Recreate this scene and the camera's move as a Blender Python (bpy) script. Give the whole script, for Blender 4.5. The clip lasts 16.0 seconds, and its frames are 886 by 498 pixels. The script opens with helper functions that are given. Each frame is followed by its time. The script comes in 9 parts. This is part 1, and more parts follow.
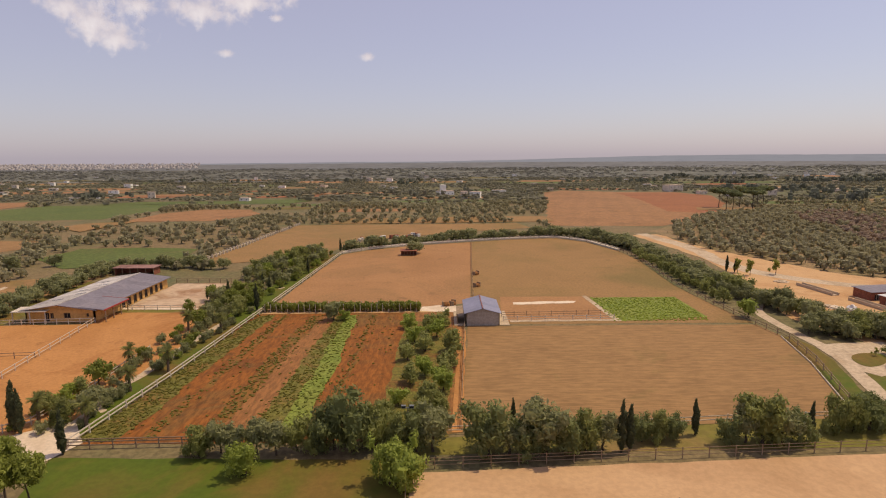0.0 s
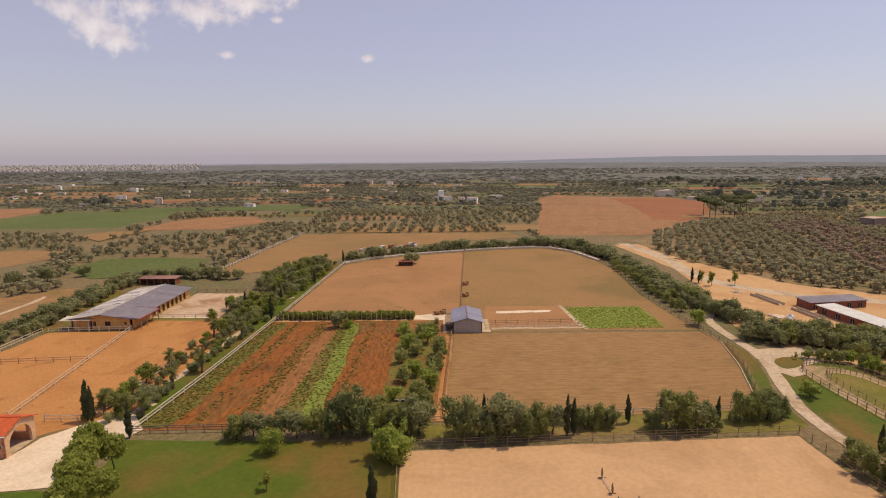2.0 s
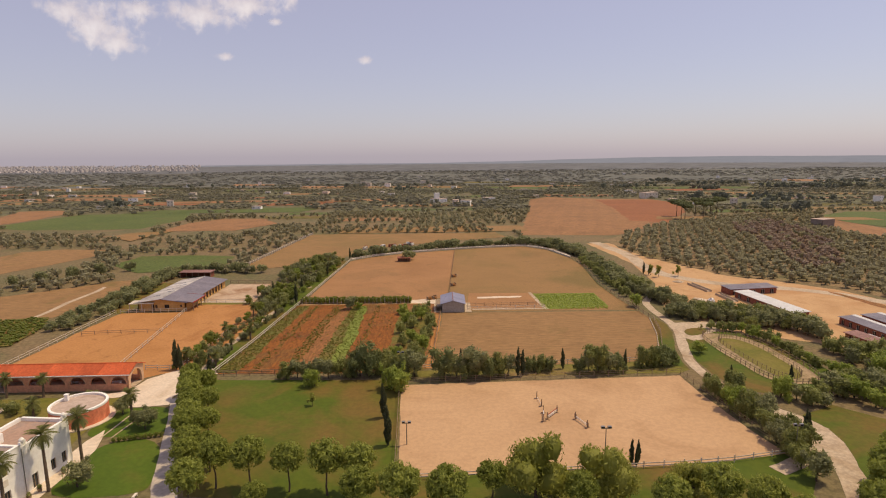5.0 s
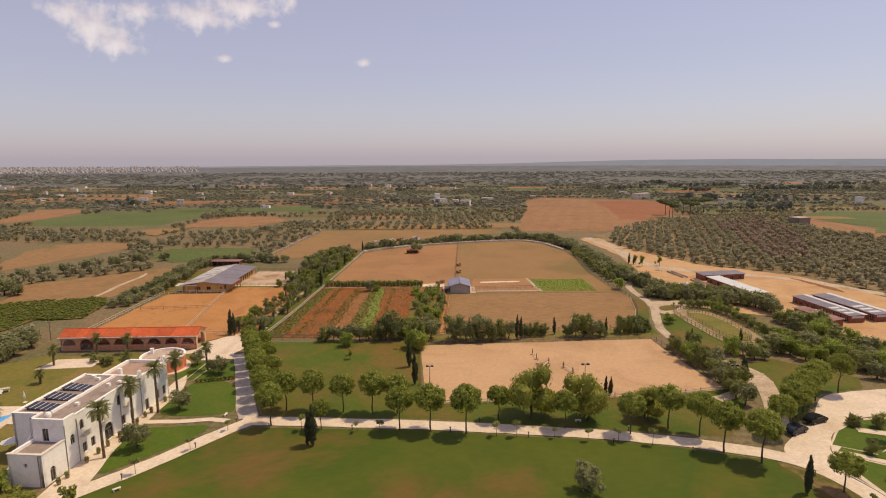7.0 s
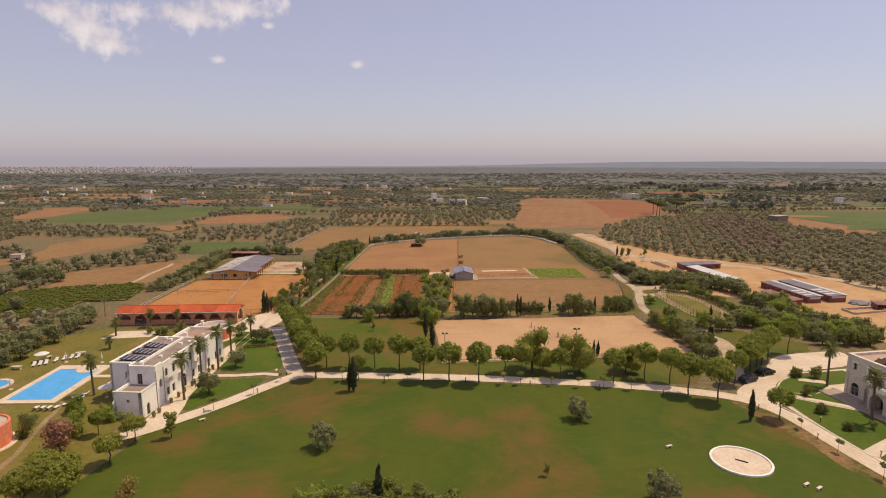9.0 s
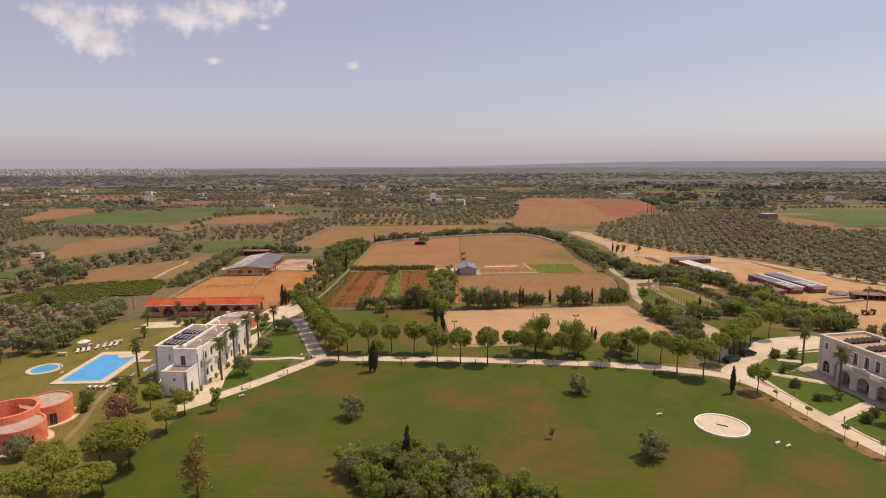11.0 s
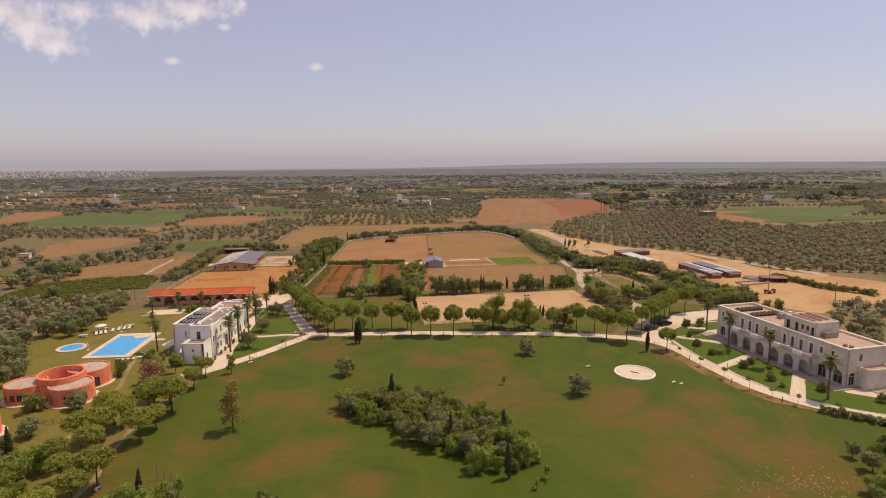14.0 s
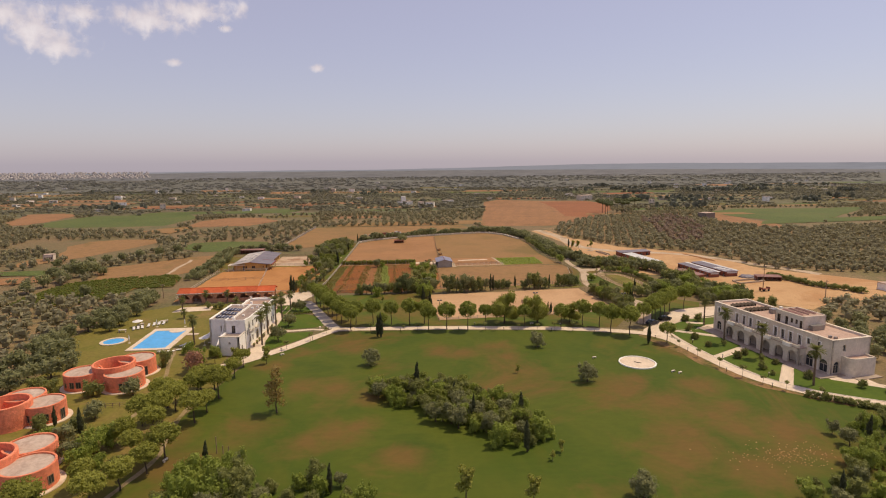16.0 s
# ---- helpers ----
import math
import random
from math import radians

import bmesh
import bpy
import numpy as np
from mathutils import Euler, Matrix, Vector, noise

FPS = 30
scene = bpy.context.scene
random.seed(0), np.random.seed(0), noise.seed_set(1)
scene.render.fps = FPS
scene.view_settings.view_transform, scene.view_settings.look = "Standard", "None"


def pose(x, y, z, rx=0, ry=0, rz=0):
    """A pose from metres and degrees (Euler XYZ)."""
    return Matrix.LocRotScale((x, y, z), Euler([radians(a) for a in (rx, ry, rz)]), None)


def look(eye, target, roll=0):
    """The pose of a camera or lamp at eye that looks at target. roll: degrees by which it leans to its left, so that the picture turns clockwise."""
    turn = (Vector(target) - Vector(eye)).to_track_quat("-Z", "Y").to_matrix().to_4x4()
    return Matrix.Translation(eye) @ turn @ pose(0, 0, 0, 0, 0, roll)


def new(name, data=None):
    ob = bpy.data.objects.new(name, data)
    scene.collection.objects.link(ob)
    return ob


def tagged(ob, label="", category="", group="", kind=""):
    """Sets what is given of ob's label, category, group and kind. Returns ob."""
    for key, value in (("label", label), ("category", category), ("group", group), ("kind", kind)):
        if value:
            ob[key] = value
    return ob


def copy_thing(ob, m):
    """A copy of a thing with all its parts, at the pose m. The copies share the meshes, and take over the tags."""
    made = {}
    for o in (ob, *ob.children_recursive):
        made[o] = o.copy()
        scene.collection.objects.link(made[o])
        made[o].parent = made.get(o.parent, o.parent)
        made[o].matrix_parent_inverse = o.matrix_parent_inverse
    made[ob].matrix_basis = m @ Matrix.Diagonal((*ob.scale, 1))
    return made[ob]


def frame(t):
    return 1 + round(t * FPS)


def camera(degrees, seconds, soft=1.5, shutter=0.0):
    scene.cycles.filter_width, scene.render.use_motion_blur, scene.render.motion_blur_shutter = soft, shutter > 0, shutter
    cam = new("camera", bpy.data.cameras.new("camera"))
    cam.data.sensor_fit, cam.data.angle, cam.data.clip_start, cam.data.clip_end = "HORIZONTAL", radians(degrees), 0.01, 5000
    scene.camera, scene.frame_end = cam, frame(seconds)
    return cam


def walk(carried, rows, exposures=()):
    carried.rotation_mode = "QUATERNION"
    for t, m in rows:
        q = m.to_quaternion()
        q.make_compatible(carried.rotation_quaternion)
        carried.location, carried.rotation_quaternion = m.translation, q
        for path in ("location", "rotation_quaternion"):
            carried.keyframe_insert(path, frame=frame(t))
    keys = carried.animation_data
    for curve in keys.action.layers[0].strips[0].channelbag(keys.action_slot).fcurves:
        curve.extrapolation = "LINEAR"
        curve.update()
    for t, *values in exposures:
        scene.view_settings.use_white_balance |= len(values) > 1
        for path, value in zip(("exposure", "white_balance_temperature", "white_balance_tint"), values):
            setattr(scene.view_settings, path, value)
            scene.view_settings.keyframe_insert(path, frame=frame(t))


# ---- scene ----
# Seconds, place (metres), yaw, pitch and roll (degrees) of the drone flying backwards over the estate.
PATH = [
    (0.0, 0.00, 0.00, 35.68, 0.000, -9.465, -0.436),
    (0.5, 0.37, -4.39, 37.39, -0.025, -9.409, -0.357),
    (1.0, 1.27, -8.52, 39.43, 0.028, -9.435, -0.431),
    (1.5, 1.64, -12.70, 41.27, 0.016, -9.472, -0.384),
    (2.0, 2.51, -17.85, 43.05, 0.040, -9.481, -0.443),
    (2.5, 3.54, -23.18, 44.80, -0.046, -9.523, -0.506),
    (3.0, 3.94, -28.79, 46.15, -0.212, -9.498, -0.448),
    (3.5, 4.38, -34.93, 47.33, -0.169, -9.531, -0.487),
    (4.0, 4.84, -41.62, 48.05, -0.186, -9.511, -0.554),
    (6.5, 2.33, -73.48, 48.35, -0.378, -9.366, -0.324),
    (7.0, 0.51, -80.12, 47.96, -0.539, -9.275, -0.317),
    (7.5, -1.11, -85.20, 47.79, -0.718, -9.242, -0.219),
    (8.0, -3.00, -91.02, 47.66, -0.944, -9.176, -0.196),
    (8.5, -4.09, -96.10, 47.33, -1.076, -9.147, -0.130),
    (9.0, -4.97, -101.49, 47.22, -1.339, -9.121, -0.095),
    (11.5, -9.55, -116.23, 47.69, -1.760, -9.064, -0.303),
    (12.0, -9.98, -119.86, 47.83, -1.772, -9.055, -0.269),
    (12.5, -10.13, -124.34, 48.14, -2.663, -9.035, -0.290),
    (13.0, -10.25, -130.05, 48.85, -5.356, -9.067, -0.388),
    (13.5, -10.82, -135.14, 48.89, -5.517, -9.030, -0.442),
    (14.0, -11.63, -139.79, 48.96, -5.323, -8.964, -0.401),
    (14.5, -12.47, -143.18, 49.45, -5.349, -8.960, -0.366),
    (15.0, -13.68, -146.30, 49.73, -5.338, -8.872, -0.358),
    (15.5, -15.21, -148.33, 50.08, -5.324, -8.852, -0.425),
    (16.0, -17.25, -150.62, 50.57, -5.333, -8.869, -0.464),
]
cam = camera(76.76, 16.0, soft=1.1)
walk(cam, [(t, pose(x, y, z, 90 + pitch, 0, yaw) @ pose(0, 0, 0, 0, 0, roll)) for t, x, y, z, yaw, pitch, roll in PATH])

# ---- daylight: late-morning sun from the right, hazy sky ----
SUN_EL, SUN_AZ = 63.0, 70.0            # degrees; azimuth from +y towards +x
sun_way = Vector((math.sin(radians(SUN_AZ)) * math.cos(radians(SUN_EL)), math.cos(radians(SUN_AZ)) * math.cos(radians(SUN_EL)), math.sin(radians(SUN_EL))))
sun = new("sun", bpy.data.lights.new("sun", "SUN"))
sun.data.energy, sun.data.angle, sun.data.color = 3.15, radians(0.6), (1.0, 0.82, 0.535)
sun.matrix_world = look(sun_way * 300, (0, 0, 0))

world = bpy.data.worlds.new("sky")
scene.world = world
world.use_nodes = True
wn, wl = world.node_tree.nodes, world.node_tree.links
sky = wn.new("ShaderNodeTexSky")
sky.sky_type, sky.sun_disc = "NISHITA", False
sky.sun_elevation, sky.sun_rotation = radians(SUN_EL), radians(SUN_AZ)
sky.air_density, sky.dust_density, sky.ozone_density, sky.altitude = 1.0, 1.2, 1.0, 60
haze = wn.new("ShaderNodeMix")          # thick summer haze evens out the sky
haze.data_type = "RGBA"
haze.inputs[0].default_value = 0.50
haze.inputs[7].default_value = (5.05, 4.15, 5.20, 1)
wl.new(sky.outputs[0], haze.inputs[6])
wl.new(haze.outputs[2], wn["Background"].inputs[0])
wn["Background"].inputs[1].default_value = 0.1145
scene.view_settings.exposure = 0.0

# ---- materials ----
def ramp(nt, fac, cols):
    r = nt.nodes.new("ShaderNodeValToRGB")
    els = r.color_ramp.elements
    while len(els) < len(cols):
        els.new(0.5)
    for k, c in enumerate(cols):
        els[k].position = 0.28 + 0.44 * k / max(1, len(cols) - 1)
        els[k].color = (*c, 1)
    nt.links.new(fac, r.inputs[0])
    return r.outputs[0]


def noise_tex(nt, coord, scale, detail=4.0, rough=0.6, warp=0.0):
    n = nt.nodes.new("ShaderNodeTexNoise")
    n.inputs["Scale"].default_value, n.inputs["Detail"].default_value = scale, detail
    n.inputs["Roughness"].default_value, n.inputs["Distortion"].default_value = rough, warp
    nt.links.new(coord, n.inputs["Vector"])
    return n.outputs[0]


def mixed(nt, mode, fac, a, b):
    m = nt.nodes.new("ShaderNodeMix")
    m.data_type, m.blend_type = "RGBA", mode
    for sock, v in ((m.inputs[0], fac), (m.inputs[6], a), (m.inputs[7], b)):
        if isinstance(v, bpy.types.NodeSocket):
            nt.links.new(v, sock)
        elif isinstance(v, tuple):
            sock.default_value = (*v, 1)
        else:
            sock.default_value = v
    return m.outputs[2]


def surface(name, cols, big=0.05, small=1.2, grain=0.35, rough=0.9, bump=0.0, patch=None, patch_scale=0.03, patch_from=0.50, stripe=None, metal=0.0, spec=0.3, random_amount=0.0, drawn=1.0, turn=6, worn=(), spots=None, spots_scale=0.3, spots_from=0.56):
    """A weathered surface: large tone patches, fine grain, optional stains and mown or raked stripes, bump."""
    m = bpy.data.materials.new(name)
    m.use_nodes = True
    nt = m.node_tree
    b = nt.nodes["Principled BSDF"]
    co = nt.nodes.new("ShaderNodeTexCoord").outputs["Object"]
    col = ramp(nt, noise_tex(nt, co, big, 5, 0.62, 0.4), cols)
    if patch:
        mask = nt.nodes.new("ShaderNodeMapRange")
        mask.inputs[1].default_value, mask.inputs[2].default_value = patch_from, patch_from + 0.16
        nt.links.new(noise_tex(nt, co, patch_scale, 6, 0.65, 0.8), mask.inputs[0])
        col = mixed(nt, "MIX", mask.outputs[0], col, patch)
    if spots:                             # scattered clods, droppings and tufts
        speck = nt.nodes.new("ShaderNodeMapRange")
        speck.inputs[1].default_value, speck.inputs[2].default_value, speck.inputs[4].default_value = spots_from, spots_from + 0.14, 0.75
        nt.links.new(noise_tex(nt, co, spots_scale, 5, 0.7, 0.3), speck.inputs[0])
        col = mixed(nt, "MIX", speck.outputs[0], col, spots)
    if worn:                              # bare, trodden places (x, y, radius) with uneven rims
        total = None
        for x, y, radius in worn:
            away = nt.nodes.new("ShaderNodeVectorMath")
            away.operation = "DISTANCE"
            nt.links.new(co, away.inputs[0])
            away.inputs[1].default_value = (x, y, 0)
            fall = nt.nodes.new("ShaderNodeMapRange")
            fall.inputs[1].default_value, fall.inputs[2].default_value, fall.inputs[3].default_value, fall.inputs[4].default_value = 0.0, radius * 1.5, 1.0, 0.0
            nt.links.new(away.outputs["Value"], fall.inputs[0])
            if total is None:
                total = fall.outputs[0]
            else:
                most = nt.nodes.new("ShaderNodeMath")
                most.operation = "MAXIMUM"
                nt.links.new(total, most.inputs[0])
                nt.links.new(fall.outputs[0], most.inputs[1])
                total = most.outputs[0]
        uneven = nt.nodes.new("ShaderNodeMath")
        uneven.operation = "MULTIPLY_ADD"
        nt.links.new(noise_tex(nt, co, 0.11, 7, 0.68, 0.8), uneven.inputs[0])
        uneven.inputs[1].default_value = 1.9
        nt.links.new(total, uneven.inputs[2])
        soft_rim = nt.nodes.new("ShaderNodeMapRange")
        soft_rim.inputs[1].default_value, soft_rim.inputs[2].default_value, soft_rim.inputs[4].default_value = 1.15, 1.90, 0.75
        nt.links.new(uneven.outputs[0], soft_rim.inputs[0])
        col = mixed(nt, "MIX", soft_rim.outputs[0], col, patch)
    grain_co = co
    if drawn != 1.0:                      # grain drawn out one way, as by mowing or raking
        mp = nt.nodes.new("ShaderNodeMapping")
        mp.inputs["Scale"].default_value = (1 / drawn, 1, 1) if turn < 45 else (1, 1 / drawn, 1)
        mp.inputs["Rotation"].default_value = (0, 0, radians(turn if turn < 45 else turn - 90))
        nt.links.new(co, mp.inputs[0])
        grain_co = mp.outputs[0]
    fine = noise_tex(nt, grain_co, small, 6, 0.7)
    sharp = nt.nodes.new("ShaderNodeMapRange")
    sharp.inputs[1].default_value, sharp.inputs[2].default_value = 0.30, 0.70
    nt.links.new(fine, sharp.inputs[0])
    g = ramp(nt, sharp.outputs[0], [(1 - grain * 0.75,) * 3, (1 + grain * 0.5,) * 3])
    col = mixed(nt, "MULTIPLY", 1.0, col, g)
    if stripe:
        freq, amount, way = stripe
        mp = nt.nodes.new("ShaderNodeMapping")
        mp.inputs["Rotation"].default_value = (0, 0, radians(way))
        nt.links.new(co, mp.inputs[0])
        w = nt.nodes.new("ShaderNodeTexWave")
        w.inputs["Scale"].default_value, w.inputs["Distortion"].default_value, w.inputs["Detail"].default_value = freq, 3.5, 3
        w.inputs["Detail Scale"].default_value = 0.6
        nt.links.new(mp.outputs[0], w.inputs[0])
        col = mixed(nt, "MULTIPLY", 1.0, col, ramp(nt, w.outputs[1], [(1 - amount,) * 3, (1 + amount * 0.5,) * 3]))
    if random_amount:
        info = nt.nodes.new("ShaderNodeObjectInfo")
        col = mixed(nt, "MULTIPLY", 1.0, col, ramp(nt, info.outputs["Random"], [(1 - random_amount,) * 3, (1 + random_amount * 0.6,) * 3]))
    nt.links.new(col, b.inputs["Base Color"])
    b.inputs["Roughness"].default_value, b.inputs["Metallic"].default_value = rough, metal
    b.inputs["Specular IOR Level"].default_value = spec
    if bump:
        bp = nt.nodes.new("ShaderNodeBump")
        bp.inputs["Strength"].default_value, bp.inputs["Distance"].default_value = 0.6, bump
        nt.links.new(fine, bp.inputs["Height"])
        nt.links.new(bp.outputs[0], b.inputs["Normal"])
    return m


def foliage(name, dark, light, island=0.5):
    """Leaves: tone differs from tree to tree and from clump to clump, thin enough to let some light through."""
    m = bpy.data.materials.new(name)
    m.use_nodes = True
    nt = m.node_tree
    b = nt.nodes["Principled BSDF"]
    geo, info = nt.nodes.new("ShaderNodeNewGeometry"), nt.nodes.new("ShaderNodeObjectInfo")
    add = nt.nodes.new("ShaderNodeMath")
    add.operation = "MULTIPLY_ADD"
    nt.links.new(geo.outputs["Random Per Island"], add.inputs[0])
    add.inputs[1].default_value = island
    scale = nt.nodes.new("ShaderNodeMath")
    scale.operation = "MULTIPLY"
    scale.inputs[1].default_value = 1 - island
    nt.links.new(info.outputs["Random"], scale.inputs[0])
    nt.links.new(scale.outputs[0], add.inputs[2])
    mid = tuple((a + c) / 2 for a, c in zip(dark, light))
    r = nt.nodes.new("ShaderNodeValToRGB")
    r.color_ramp.elements[0].color, r.color_ramp.elements[1].color = (*dark, 1), (*light, 1)
    r.color_ramp.elements.new(0.55).color = (*mid, 1)
    nt.links.new(add.outputs[0], r.inputs[0])
    nt.links.new(r.outputs[0], b.inputs["Base Color"])
    b.inputs["Roughness"].default_value, b.inputs["Specular IOR Level"].default_value = 0.65, 0.25
    tr = nt.nodes.new("ShaderNodeBsdfTranslucent")
    nt.links.new(r.outputs[0], tr.inputs[0])
    mx = nt.nodes.new("ShaderNodeMixShader")
    mx.inputs[0].default_value = 0.48
    nt.links.new(b.outputs[0], mx.inputs[1])
    nt.links.new(tr.outputs[0], mx.inputs[2])
    nt.links.new(mx.outputs[0], nt.nodes["Material Output"].inputs[0])
    return m


def plain(name, col, rough=0.6, metal=0.0, grain=0.12, small=2.0, big=0.4):
    lo, hi = tuple(c * 0.86 for c in col), tuple(min(1, c * 1.1) for c in col)
    return surface(name, [lo, hi], big=big, small=small, grain=grain, rough=rough, metal=metal)


def glass(name, col=(0.03, 0.035, 0.04)):
    m = plain(name, col, 0.08, 0.0, 0.1)
    m.node_tree.nodes["Principled BSDF"].inputs["Specular IOR Level"].default_value = 0.7
    return m


